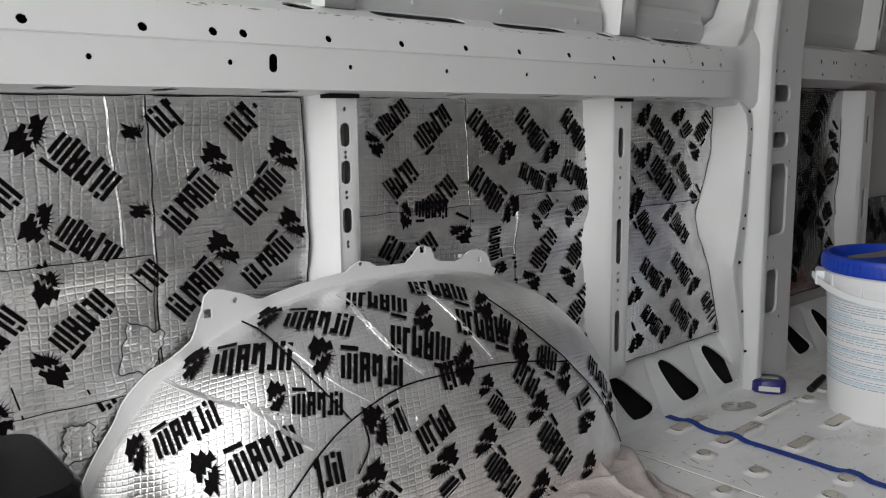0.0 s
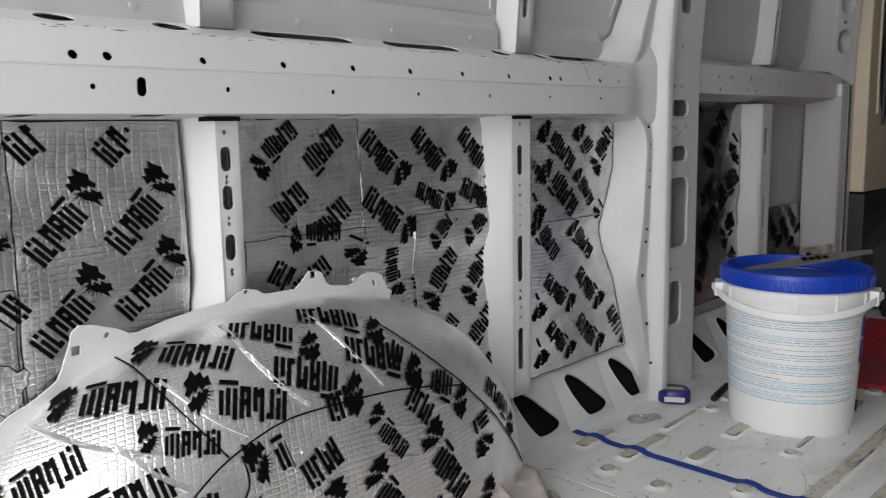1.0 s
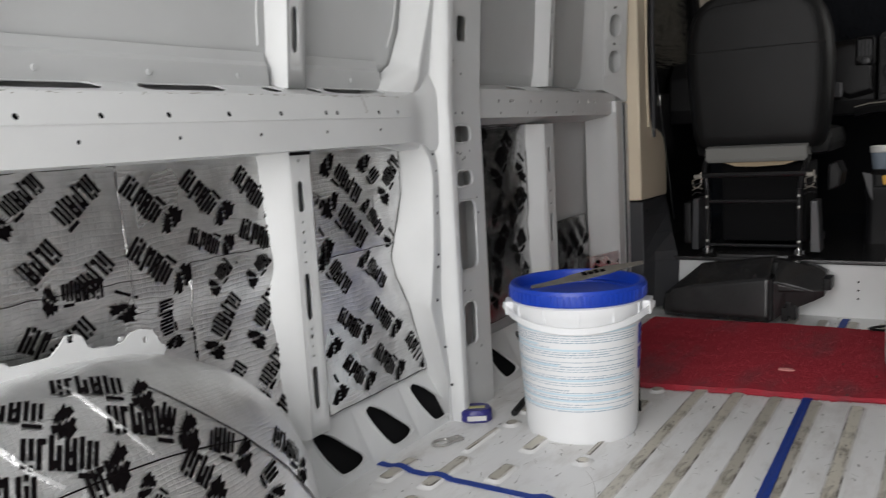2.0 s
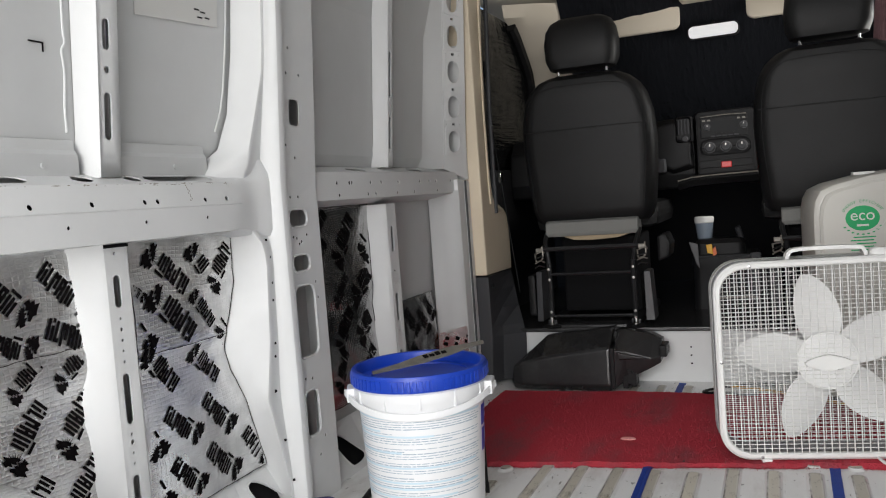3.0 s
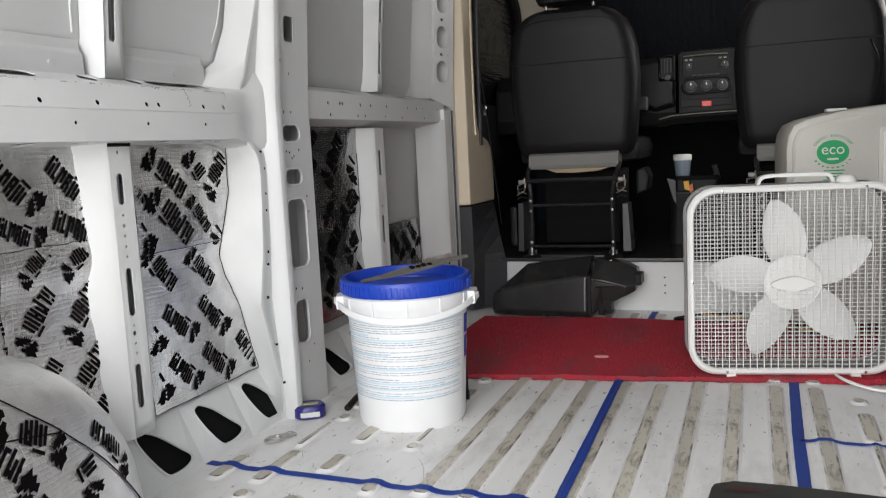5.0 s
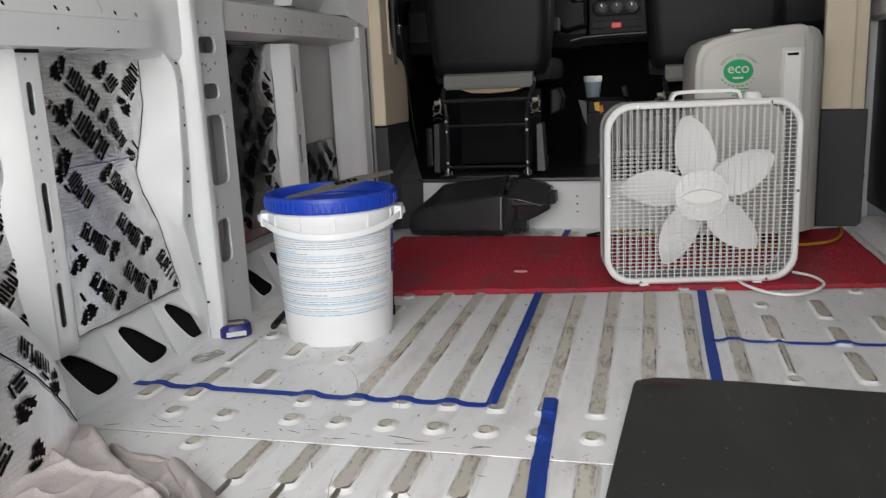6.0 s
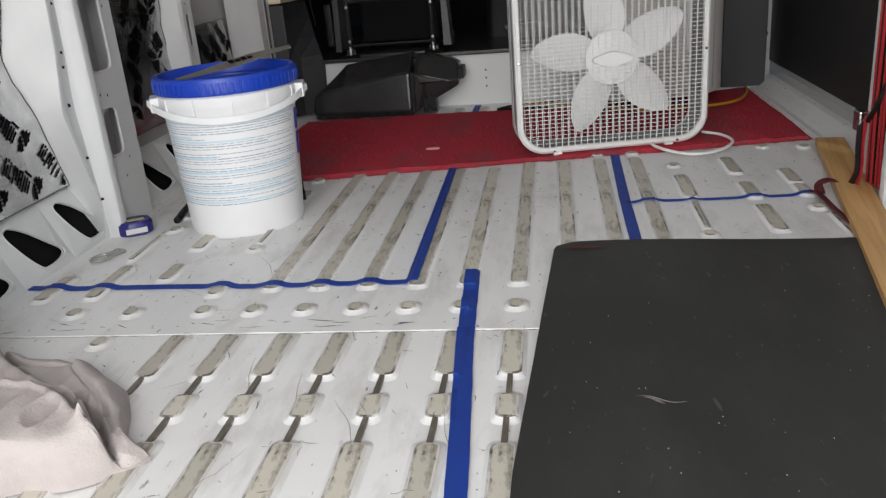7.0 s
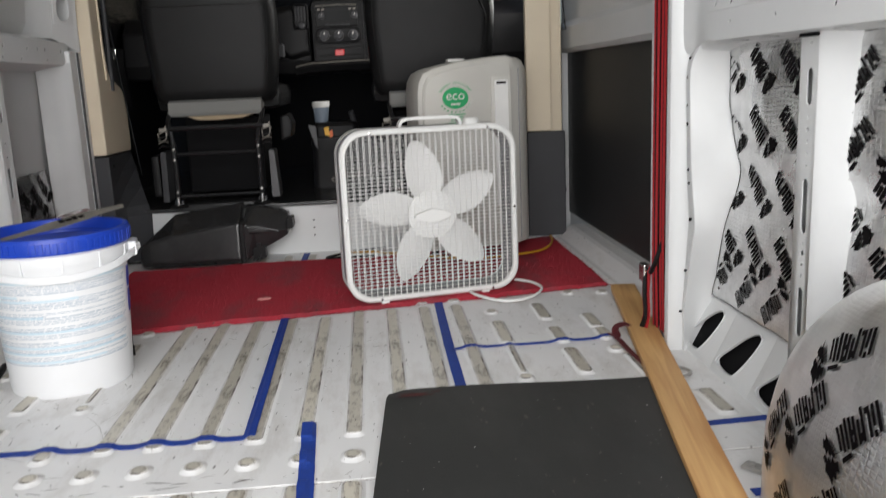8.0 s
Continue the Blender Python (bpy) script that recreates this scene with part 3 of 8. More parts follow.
def skirt(s, wall, x0, x1, starts):
    """The cove between floor and wall, with tear-shaped openings and soft swellings between them."""
    bm = bmesh.new()
    cuts = [x0] + [(a + 0.15 + b) / 2 for a, b in zip(starts, starts[1:])] + [x1]
    for x, a, b in zip(starts, cuts, cuts[1:]):
        plate(bm, side_put(s, (0.872, 0.001), (0.066, 0.132), (0.06, -0.02)), [(a, 0), (b, 0), (b, 1), (a, 1)], [[(x + u, v) for u, v in TEAR]], th=0.05)
    for v in bm.verts:
        if 0.01 < v.co.z < 0.125:
            v.co.y -= s * 0.006
    part("skirt", bm, WHITE, wall, "white pressed skirt with black tear-shaped openings", smooth=False)
    # black sheets close behind the openings, their shade put in as colour
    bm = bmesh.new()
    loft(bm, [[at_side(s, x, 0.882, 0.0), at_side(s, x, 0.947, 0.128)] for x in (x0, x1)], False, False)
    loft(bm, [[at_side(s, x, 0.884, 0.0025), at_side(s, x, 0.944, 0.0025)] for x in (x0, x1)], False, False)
    part("cavity", bm, DARK, wall, "black sheets put in for shade behind the skirt")
    for x in starts:          # pressed rims round the openings
        bm = bmesh.new()
        put = side_put(s, (0.865, 0.0015), (0.066, 0.132), (-1, 0.3))
        pts = [Vector(put(x + 0.075 + (u - 0.075) * 1.06, 0.48 + (v - 0.48) * 1.06, 0.001)) for u, v in TEAR]
        tube(bm, pts + [pts[0]], 0.0022, 6, False)
        part("opening_rim", bm, WHITE, wall, smooth=True)


FACE_HOLES = ((1.93, 0.765), (1.965, 0.765), (1.945, 0.665), (1.965, 0.655), (1.99, 0.67), (1.955, 0.65), (1.93, 0.668), (2.015, 0.55), (2.02, 0.51), (1.93, 0.32), (1.96, 0.315), (2.0, 0.16), (1.92, 0.89), (1.96, 0.86), (1.93, 1.06), (1.985, 1.06), (1.94, 1.12), (1.97, 0.12))


def plugs(wall, points, r):
    """Black discs behind punched holes, put in for the shade inside them."""
    bm = bmesh.new()
    for p in points:
        bmesh.ops.create_cone(bm, cap_ends=True, segments=8, radius1=r, radius2=r, depth=0.003, matrix=Matrix.Translation(p) @ pose(0, 0, 0, 90))
    tagged(part("hole_shadow", bm, DARK, wall, "black discs put in for shade behind punched holes"), kind="stuff")


def pillar(s, wall):
    """The big middle pillar: a flared rear flank, a rounded ridge and an inner face with slots."""
    edge = [(0.0, 1.865), (0.134, 1.845), (0.30, 1.785), (0.38, 1.75), (0.45, 1.735), (0.52, 1.76), (0.58, 1.787), (0.69, 1.79), (0.705, 1.75), (0.80, 1.64), (0.83, 1.675),
            (0.88, 1.755), (0.96, 1.792), (1.1, 1.812), (1.5, 1.83), (1.9, 1.835)]
    crease = [(0.0, 1.85), (0.10, 1.838), (0.31, 1.775), (0.44, 1.80), (0.62, 1.812), (0.66, 1.805), (0.695, 1.78), (0.72, 1.766), (0.82, 1.768), (0.88, 1.785), (0.96, 1.812), (1.06, 1.842), (1.9, 1.856)]
    lean = [(0.0, 0.0), (0.8, 0.0), (1.9, 0.075)]
    bm = bmesh.new()
    rings, ring2 = [], []
    zs = [0.0, 0.03, 0.07, 0.10, 0.13, 0.16, 0.19, 0.22, 0.25, 0.28, 0.31, 0.34, 0.37, 0.40, 0.43, 0.46, 0.49, 0.52, 0.55, 0.58, 0.61, 0.64, 0.665, 0.69, 0.705, 0.72, 0.74, 0.76, 0.78, 0.795, 0.81, 0.825, 0.84, 0.86, 0.88, 0.905, 0.93, 0.96, 1.0, 1.05, 1.1, 1.25, 1.5, 1.9]
    for z in zs:
        xe, xc, l = lerp(edge, z)[0], lerp(crease, z)[0], lerp(lean, z)[0]
        de = min(skin_d(z), 0.94)
        gap = max(0.004, 1.843 - xc)
        dc = lerp([(0.0, 0.862), (0.12, 0.855), (0.64, 0.850), (0.685, 0.853), (0.70, 0.866), (0.815, 0.866), (0.84, 0.857), (1.9, 0.853)], z)[0] - l
        dip = min(0.014, gap * 0.22) * (0.55 if 0.69 < z < 0.83 else 1.0)
        xm, dm = (xe + xc) / 2, (de * 0.45 + dc * 0.55) - 0.008
        rings.append([at_side(s, xe, de, z), at_side(s, xe + (xm - xe) * 0.45, de + (dm - de) * 0.62, z), at_side(s, xm, dm, z),
                      at_side(s, xc - 0.006, dc + 0.0015, z), at_side(s, xc, dc, z), at_side(s, xc + min(0.008, gap * 0.25), dc + 0.0015, z), at_side(s, xc + gap * 0.72, dc + dip, z), at_side(s, xc + gap * 0.9, dc + dip * 0.9, z),
                      at_side(s, max(1.844, xc + gap), 0.848 - l, z), at_side(s, max(1.849, xc + gap + 0.002), 0.834 - l, z), at_side(s, max(1.855, xc + gap + 0.004), 0.828 - l, z), at_side(s, 1.864, 0.826 - l, z),
                      at_side(s, 1.878, 0.828 - l, z), at_side(s, 1.889, 0.838 - l, z), at_side(s, 1.900, 0.853 - l, z)])
        ring2.append([at_side(s, 2.052, 0.853 - l, z), at_side(s, 2.062, 0.858 - l, z), at_side(s, 2.075, 0.90 - l * 0.7, z), at_side(s, 2.095, 0.905 - l * 0.7, z), at_side(s, 2.10, min(skin_d(z), 0.94), z)])
    loft(bm, rings, False, False)
    loft(bm, ring2, False, False)
    part("pillar_flank", bm, WHITE, wall, "white flared pillar flank", smooth=True)
    holes = [round_rect(1.955, 0.713, 0.078, 0.038, 0.016), round_rect(1.955, 0.603, 0.074, 0.036, 0.016), round_rect(1.957, 0.459, 0.086, 0.172, 0.02),
             round_rect(1.948, 0.232, 0.058, 0.108, 0.016), round_rect(1.96, 0.968, 0.045, 0.062, 0.01), round_rect(1.96, 1.3, 0.045, 0.062, 0.01)]
    for x, z in FACE_HOLES:
        holes.append(disc(x, z, 0.0042, 8))
    bm = bmesh.new()
    plate(bm, lambda u, v, w: at_side(s, u, 0.853 - lerp(lean, v)[0] + w, v), [(1.899, 0.0), (2.053, 0.0), (2.053, 0.8), (2.053, 1.9), (1.899, 1.9), (1.899, 0.8)], holes, 0.0025)
    part("pillar_face", bm, WHITE, wall, "white pillar face with rounded slots")
    plugs(wall, [at_side(s, x, 0.8565 - lerp(lean, z)[0], z) for x, z in FACE_HOLES], 0.0048)
    for cx, cz, w, h, r in ((1.955, 0.713, 0.078, 0.038, 0.016), (1.955, 0.603, 0.074, 0.036, 0.016), (1.957, 0.459, 0.086, 0.172, 0.02), (1.948, 0.232, 0.058, 0.108, 0.016)):
        bm = bmesh.new()
        pts = [at_side(s, u, 0.852, v) for u, v in round_rect(cx, cz, w + 0.006, h + 0.006, r + 0.003)]
        tube(bm, pts + [pts[0]], 0.0028, 6, False)
        part("slot_rim", bm, WHITE, wall, smooth=True)
    bm = bmesh.new()          # black cones for the flank's punched holes, shade put in as colour
    for z in (0.10, 0.20, 0.32, 0.40, 0.43, 0.53, 0.57, 0.63, 0.67):
        xc = lerp(crease, z)[0]
        p = Vector(at_side(s, xc + (1.843 - xc) * 0.5, 0.852 + min(0.014, (1.843 - xc) * 0.22) * 0.6, z))
        bmesh.ops.create_cone(bm, cap_ends=True, segments=8, radius1=0.0045 if z in (0.32, 0.53) else 0.003, radius2=0.003, depth=0.005,
                              matrix=Matrix.Translation(p) @ pose(0, 0, 0, 90, 0, 50 * s))
    part("flank_hole_shade", bm, DARK, wall)
    if s < 0:
        bm = bmesh.new()
        box(bm, 1.907, 2.007, YC - 0.862, YC - 0.857, 0.37, 0.55)
        part("slot_board", bm, BROWN, wall, "dark brown board behind the tall slot")


def side_wall(s, name, label):
    wall = thing(name, label, "van wall", kind="structure")
    front = 3.18 if s > 0 else 2.08
    zs = [0.0, 0.05, 0.13, 0.30, 0.44, 0.52, 0.60, 0.70, 0.82, 0.88, 1.1, 1.3, 1.6, 1.9]
    bm = bmesh.new()
    strip_wall(bm, s, (REAR, front), [(skin_d(z) + 0.006, z) for z in zs], 0.03)
    part("outer_skin", bm, SKIN, wall, "grey-painted outer skin")
    belt_rail(s, wall)
    # pressed strips above the rail
    for x0, x1 in ((REAR, 0.69), (0.76, 1.345), (1.44, 1.70)):
        bm = bmesh.new()
        strip_wall(bm, s, (x0, x1), [(0.908, 0.822), (0.909, 0.860), (0.915, 0.868), (0.918, 0.886)], 0.003)
        n = max(1, int((x1 - x0) / 0.17))
        part("pressed_strip", bm, SKIN, wall, bevel=0.001)
        for i in range(n):
            bm = bmesh.new()
            bmesh.ops.create_cone(bm, cap_ends=True, segments=10, radius1=0.0055, radius2=0.0045, depth=0.004, matrix=Matrix.Translation(at_side(s, x0 + (i + 0.6) * (x1 - x0) / n, 0.908, 0.84)) @ pose(0, 0, 0, 90))
            part("rivet", bm, SKIN, wall)
    upright(s, wall, 0.714, 0.750, 0.684, 0.766, 0.40, 0.712, [(0.655, 0.62), (0.60, 0.565), (0.53, 0.492)],
            [(0.675, 0.0035), (0.612, 0.003), (0.605, 0.003), (0.553, 0.003), (0.545, 0.003), (0.478, 0.003), (0.472, 0.003)])
    upright(s, wall, 1.362, 1.418, 1.312, 1.448, 0.125, 0.714, [(0.64, 0.58), (0.458, 0.364), (0.268, 0.18)],
            [(0.68, 0.0035), (0.56, 0.003), (0.54, 0.004), (0.52, 0.003), (0.50, 0.003), (0.48, 0.003), (0.345, 0.003), (0.33, 0.005), (0.31, 0.003), (0.29, 0.003)], wide=0.012)
    upright(s, wall, 0.70, 0.752, 0.680, 0.768, 0.818, 1.9, [(0.97, 0.89), (1.25, 1.15)], [(1.05, 0.005)], top_d=0.79)
    upright(s, wall, 1.374, 1.424, 1.357, 1.440, 0.818, 1.9, [(0.97, 0.885), (1.10, 1.045), (1.28, 1.20)], [(1.01, 0.007)], top_d=0.79)
    upright(s, wall, -0.02, 0.03, -0.05, 0.06, 0.10, 0.712, [(0.64, 0.58)], [])
    upright(s, wall, -0.02, 0.03, -0.05, 0.06, 0.818, 1.9, [(0.97, 0.89)], [], top_d=0.79)
    for a, b, z in ((0.700, 0.752, 0.7), (1.362, 1.418, 0.7)):   # black box put in for the shaded gap where a post meets the rail
        bm = bmesh.new()
        box(bm, a, b, min(YC + s * 0.8845, YC + s * 0.93), max(YC + s * 0.8845, YC + s * 0.93), 0.6905, 0.6968)
        part("post_gap_shade", bm, DARK, wall)
    # sealer beads where posts and pillar meet the skin
    for pts in ([(1.338, 0.90), (1.336, 0.95), (1.339, 1.0), (1.335, 1.04), (1.342, 1.06), (1.338, 1.12), (1.338, 1.5)], [(0.660, 0.90), (0.662, 1.0), (0.659, 1.1), (0.66, 1.5)], [(1.452, 0.92), (1.451, 1.1), (1.452, 1.5)],
                [(1.752, 0.92), (1.772, 0.965), (1.785, 1.02), (1.795, 1.1), (1.803, 1.2), (1.81, 1.35), (1.815, 1.5)]):
        bm = bmesh.new()
        tube(bm, [at_side(s, p.x + 0.0015 * noise.noise(Vector((0, 0, p.y * 40))), skin_d(p.y) + 0.0035, p.y) for p in smooth_path([(a, b, 0) for a, b in pts], 6)], 0.0022, 6)
        part("sealer_bead", bm, WHITE, wall, smooth=True)
    pillar(s, wall)
    skirt(s, wall, 1.12, 1.90, (1.192, 1.375, 1.558, 1.735))
    return wall


wall_left = side_wall(1, "wall_driver_side", "white pressed-steel van side with belt rail and uprights")
wall_right = side_wall(-1, "wall_passenger_side", "white pressed-steel van side with belt rail and uprights")

# front bay of the driver's side
skirt(1, wall_left, 2.06, 3.12, (2.11, 2.30, 2.49, 2.68, 2.87))
bm = bmesh.new()
fr = (2.19, 2.26, 2.275, 2.39, 2.46, 2.58, 2.75, 2.83, 2.89, 3.03)
plate(bm, side_put(1, (0.868, 0.752), (-0.004, 1), (1, 0)), [(2.06, 0), (3.10, 0), (3.10, 0.075), (2.06, 0.075)],
      [disc(x, 0.045, 0.006, 8) for x in fr] + [disc(x, 0.012, 0.0055, 8) for x in (2.2, 2.37, 2.42, 2.57, 2.7, 2.9)])
plate(bm, side_put(1, (0.868, 0.826), (0.06, 0.02), (0.1, -1)), [(2.06, 0), (3.10, 0), (3.10, 1), (2.06, 1)],
      [[(x - 0.06, 0.5), (x - 0.04, 0.75), (x + 0.04, 0.75), (x + 0.06, 0.5), (x + 0.04, 0.3), (x - 0.04, 0.3)] for x in (2.36, 2.78)])
plate(bm, side_put(1, (0.868, 0.752), (0.08, -0.02), (0, 1)), [(2.06, 0), (3.10, 0), (3.10, 1), (2.06, 1)], [], 0.002)
part("front_belt_rail", bm, WHITE, wall_left, "white pressed rail with punched holes")
plugs(wall_left, [at_side(1, x, 0.8725, 0.797) for x in fr] + [at_side(1, x, 0.8725, 0.764) for x in (2.2, 2.37, 2.42, 2.57, 2.7, 2.9)], 0.0068)
upright(1, wall_left, 2.52, 2.585, 2.475, 2.62, 0.13, 0.73, [(0.66, 0.58), (0.45, 0.36), (0.27, 0.18)], [(0.52, 0.004), (0.48, 0.004), (0.33, 0.004)], wide=0.01)
upright(1, wall_left, 2.56, 2.592, 2.53, 2.612, 0.845, 1.9, [(1.0, 0.90), (1.2, 1.06)], [], top_d=0.80)
# front pillar with a ladder of slots, turned a little towards the rear


def ladder(u, v, w):
    """u runs along the slanting plate from its rear edge."""
    return (3.02 + 0.957 * u + 0.29 * w, YC + 0.886 - 0.29 * u - 0.06 * max(0, v - 0.85) + 0.957 * w, v)


steps = (0.94, 1.0665, 1.193, 1.32, 1.447, 1.574)
bm = bmesh.new()
plate(bm, ladder, [(0.0, 0.84), (0.130, 0.80), (0.130, 1.9), (0.0, 1.9)],
      [round_rect(0.062, z, 0.066, 0.078, 0.03) for z in steps] + [round_rect(0.062, z + 0.0632, 0.016, 0.009, 0.001, 1) for z in steps] + [disc(x, z + 0.0632, 0.003, 6) for x in (0.022, 0.098) for z in steps[::2]], 0.003)
part("front_pillar_face", bm, WHITE, wall_left, "white pillar face with a ladder of slots")
for z in steps:                 # raised pads round the slots
    bm = bmesh.new()
    plate(bm, lambda u, v, w: ladder(u, v, w - 0.0025), round_rect(0.062, z, 0.104, 0.100, 0.008), [round_rect(0.062, z, 0.068, 0.080, 0.031)], 0.0024)
    part("slot_pad", bm, WHITE, wall_left)
plugs(wall_left, [ladder(0.062, z + 0.0632, 0.006) for z in steps] + [ladder(x, z + 0.0632, 0.006) for x in (0.022, 0.098) for z in steps[::2]], 0.009)
bm = bmesh.new()
loft(bm, [[ladder(0.0, z, 0.0), ladder(-0.01, z, 0.003), ladder(-0.08, z, 0.008), ladder(-0.15, z, 0.010), (2.76, YC + skin_d(z) + 0.0055, z)] for z in (0.84, 0.88, 1.0, 1.15, 1.3, 1.6, 1.9)], False, False)
part("front_skin_fillet", bm, SKIN, wall_left, smooth=True)
FLANK = [(3.06, 0.853), (3.052, 0.862), (3.03, 0.893), (3.01, 0.915), (2.985, 0.944)]      # curved end of the front bay, along and across


def flank(u, z, lift=0.0):
    """u runs over the curved end of the front bay, from the flange inward."""
    k = min(3, int(u * 4))
    f = u * 4 - k
    (x0, d0), (x1, d1) = FLANK[k], FLANK[k + 1]
    kink = 0.010 * math.exp(-((z - 0.44) / 0.05) ** 2) * math.sin(math.pi * u)
    return (x0 + (x1 - x0) * f - 0.8 * lift - kink, YC + d0 + (d1 - d0) * f - 0.6 * lift, z)


bm = bmesh.new()
loft(bm, [[flank(u / 8, z) for u in range(9)] for z in (0.08, 0.2, 0.3, 0.36, 0.40, 0.44, 0.48, 0.52, 0.6, 0.76)], False, False)
part("front_pillar_flank", bm, SKIN, wall_left, "grey curved end of the front bay", smooth=True)
bm = bmesh.new()
box(bm, 3.06, 3.125, YC + 0.853, YC + 0.93, 0.08, 0.80)
box(bm, 3.127, 3.165, YC + 0.846, YC + 0.95, 0.05, 0.795)
box(bm, 3.147, 3.167, YC + 0.846, YC + 0.95, 0.797, 1.3)
part("door_flange", bm, WHITE, wall_left, bevel=0.006)
bm = bmesh.new()
tube(bm, [(3.126, YC + 0.848, 0.06), (3.126, YC + 0.848, 0.795)], 0.004, 6)
part("weather_strip", bm, CHARCOAL, wall_left, smooth=True)

# cross closures: roof, rear frame
roof = thing("ceiling", "white van roof panel", "ceiling", kind="structure")
bm = bmesh.new()
box(bm, REAR, 3.3, YC - 0.95, YC + 0.95, 1.9, 1.94)
for x in (0.0, 0.7, 1.4, 2.0, 2.6, 3.1):
    box(bm, x, x + 0.05, YC - 0.85, YC + 0.85, 1.87, 1.899)
part("roof_panel", bm, WHITE, roof)
rear = thing("rear_door_frame", "white rear door frame standing open", "door frame", kind="structure")
for y0, y1 in ((YC - 0.98, YC - 0.78), (YC + 0.78, YC + 0.98)):
    bm = bmesh.new()
    box(bm, REAR - 0.06, REAR, y0, y1, -0.06, 1.94)
    part("jamb", bm, WHITE, rear, bevel=0.01)
bm = bmesh.new()
box(bm, REAR - 0.06, REAR, YC - 0.78, YC + 0.78, 1.80, 1.94)
part("header", bm, WHITE, rear, bevel=0.01)
bm = bmesh.new()
box(bm, REAR - 0.06, REAR, YC - 0.78, YC + 0.78, -0.1, -0.001)
part("threshold", bm, WHITE, rear, bevel=0.004)


# ---------------------------------------------------------------- wheel arches
AXC, AA, AAR, AH, AD = 0.78, 0.50, 0.485, 0.42, 0.24          # centre, half length, height, reach into the van
AW = 1.165 - YC                                    # where it meets the wall


def arch_r(x, z):
    return (abs((x - AXC) / (AA if x > AXC else AAR)) ** 2.4 + (max(z, 0) / AH) ** 2.4) ** (1 / 2.4)


def dome_value(x, d, z):
    r = arch_r(x, z)
    return r ** 3 + max((AW - d) / AD, 0) ** 3 - 1


def dome_normal(p):
    e = 1e-4
    f = dome_value(*p)
    g = Vector([(dome_value(*(p[i] + (e if i == k else 0) for i in range(3))) - f) / e for k in range(3)])
    return g.normalized() if g.length > 0 else Vector((0, -1, 0))


def dome_wrinkle(p):
    q = Vector(p)
    near = min(1.0, max(0.0, (AW - q.y) / 0.06))
    return near * (0.0045 * noise.noise(q * 4.5) + 0.0016 * max(0.0, 1 - abs(noise.noise(Vector((q.x * 9 + q.z * 6, q.y * 5, q.z * 3 - q.x * 2)))) * 4.0) + 0.0008 * noise.noise(q * 26.0))


def on_dome(p, lift):
    """The point of the arch's skin nearest to p, lifted off it."""
    q = Vector(p)
    for _ in range(10):
        n = dome_normal(q)
        f = dome_value(*q)
        e = 1e-3
        slope = (dome_value(*(q + n * e)) - f) / e
        if abs(slope) < 1e-6:
            break
        q -= n * max(-0.02, min(0.02, f / slope))
    return q + dome_normal(q) * (lift + dome_wrinkle(q))


def wheel_arch(s, name, label):
    arch = thing(name, label, "wheel arch", kind="structure")
    bm = bmesh.new()
    uv = bm.loops.layers.uv.new("UVMap")
    nu, nv = 96, 40
    grid, st = [], {}
    for j in range(nv + 1):
        ph = 0.5 * math.pi * j / nv
        row = []
        for i in range(nu + 1):
            a = math.pi * i / nu
            c, sn = math.cos(a), math.sin(a)
            k = (abs(c) ** 2.4 + abs(sn) ** 2.4) ** (-1 / 2.4)
            r, dd = max(math.cos(ph), 1e-4) ** (2 / 3), math.sin(ph) ** (2 / 3)
            p = Vector((AXC + (AA if c > 0 else AAR) * k * c * r, AW - AD * dd, AH * k * sn * r))
            q = p + dome_normal(p) * dome_wrinkle(p) if 0 < j < nv else p
            v = bm.verts.new(at_side(s, q.x, q.y, q.z))
            ring = math.hypot(q.x - AXC, q.z)
            grow = 1 + (q.y - AW + AD) / max(ring, 0.05)
            st[v] = ((q.x - AXC) * grow, q.z * grow)
            row.append(v)
        grid.append(row)
    for j in range(nv):
        for i in range(nu):
            f = bm.faces.new((grid[j][i], grid[j][i + 1], grid[j + 1][i + 1], grid[j + 1][i]))
            for lp in f.loops:
                lp[uv].uv = st[lp.vert]
    part("foil_cover", bm, ARCHFOIL, arch, "crinkled silver foil over the arch", smooth=True)
    # steel flange standing against the wall, with tabs
    bm = bmesh.new()
    tabs = [(0.534, 0.026), (0.510, 0.020), (0.748, 0.012), (0.867, 0.026), (0.985, 0.024), (0.40, 0.008)]
    outer, inner = [], []
    for i in range(81):
        a = math.pi * (0.345 + 0.575 * i / 80)
        c, sn = math.cos(a), math.sin(a)
        k = (abs(c) ** 2.4 + abs(sn) ** 2.4) ** (-1 / 2.4)
        half = AA if c > 0 else AAR
        x = AXC + (half + 0.02) * k * c
        lift = 0.015 + sum(h * math.exp(-((x - tx) / (0.030 if tx < 0.6 or tx > 0.95 else 0.022)) ** 4) for tx, h in tabs)
        outer.append((AXC + (half + lift) * k * c, (AH + lift) * k * sn))
        inner.append((AXC + (half - 0.012) * k * c, (AH - 0.012) * k * sn))
    plate(bm, side_put(s, (AW - 0.032, 0.0), (0.0, 1), (1, 0)), outer + inner[::-1],
          [round_rect(0.498, 0.407, 0.012, 0.012, 0.001, 1), disc(0.538, 0.419, 0.0042), round_rect(0.867, 0.452, 0.011, 0.011, 0.001, 1), round_rect(0.992, 0.421, 0.007, 0.010, 0.001, 1), disc(0.950, 0.432, 0.0035), disc(0.746, 0.444, 0.0040)], 0.004)
    part("flange", bm, WHITE, arch, "white steel flange with tabs")
    return arch


arch_left = wheel_arch(1, "wheel_arch_driver_side", "rounded wheel arch wrapped in crinkled silver foil")
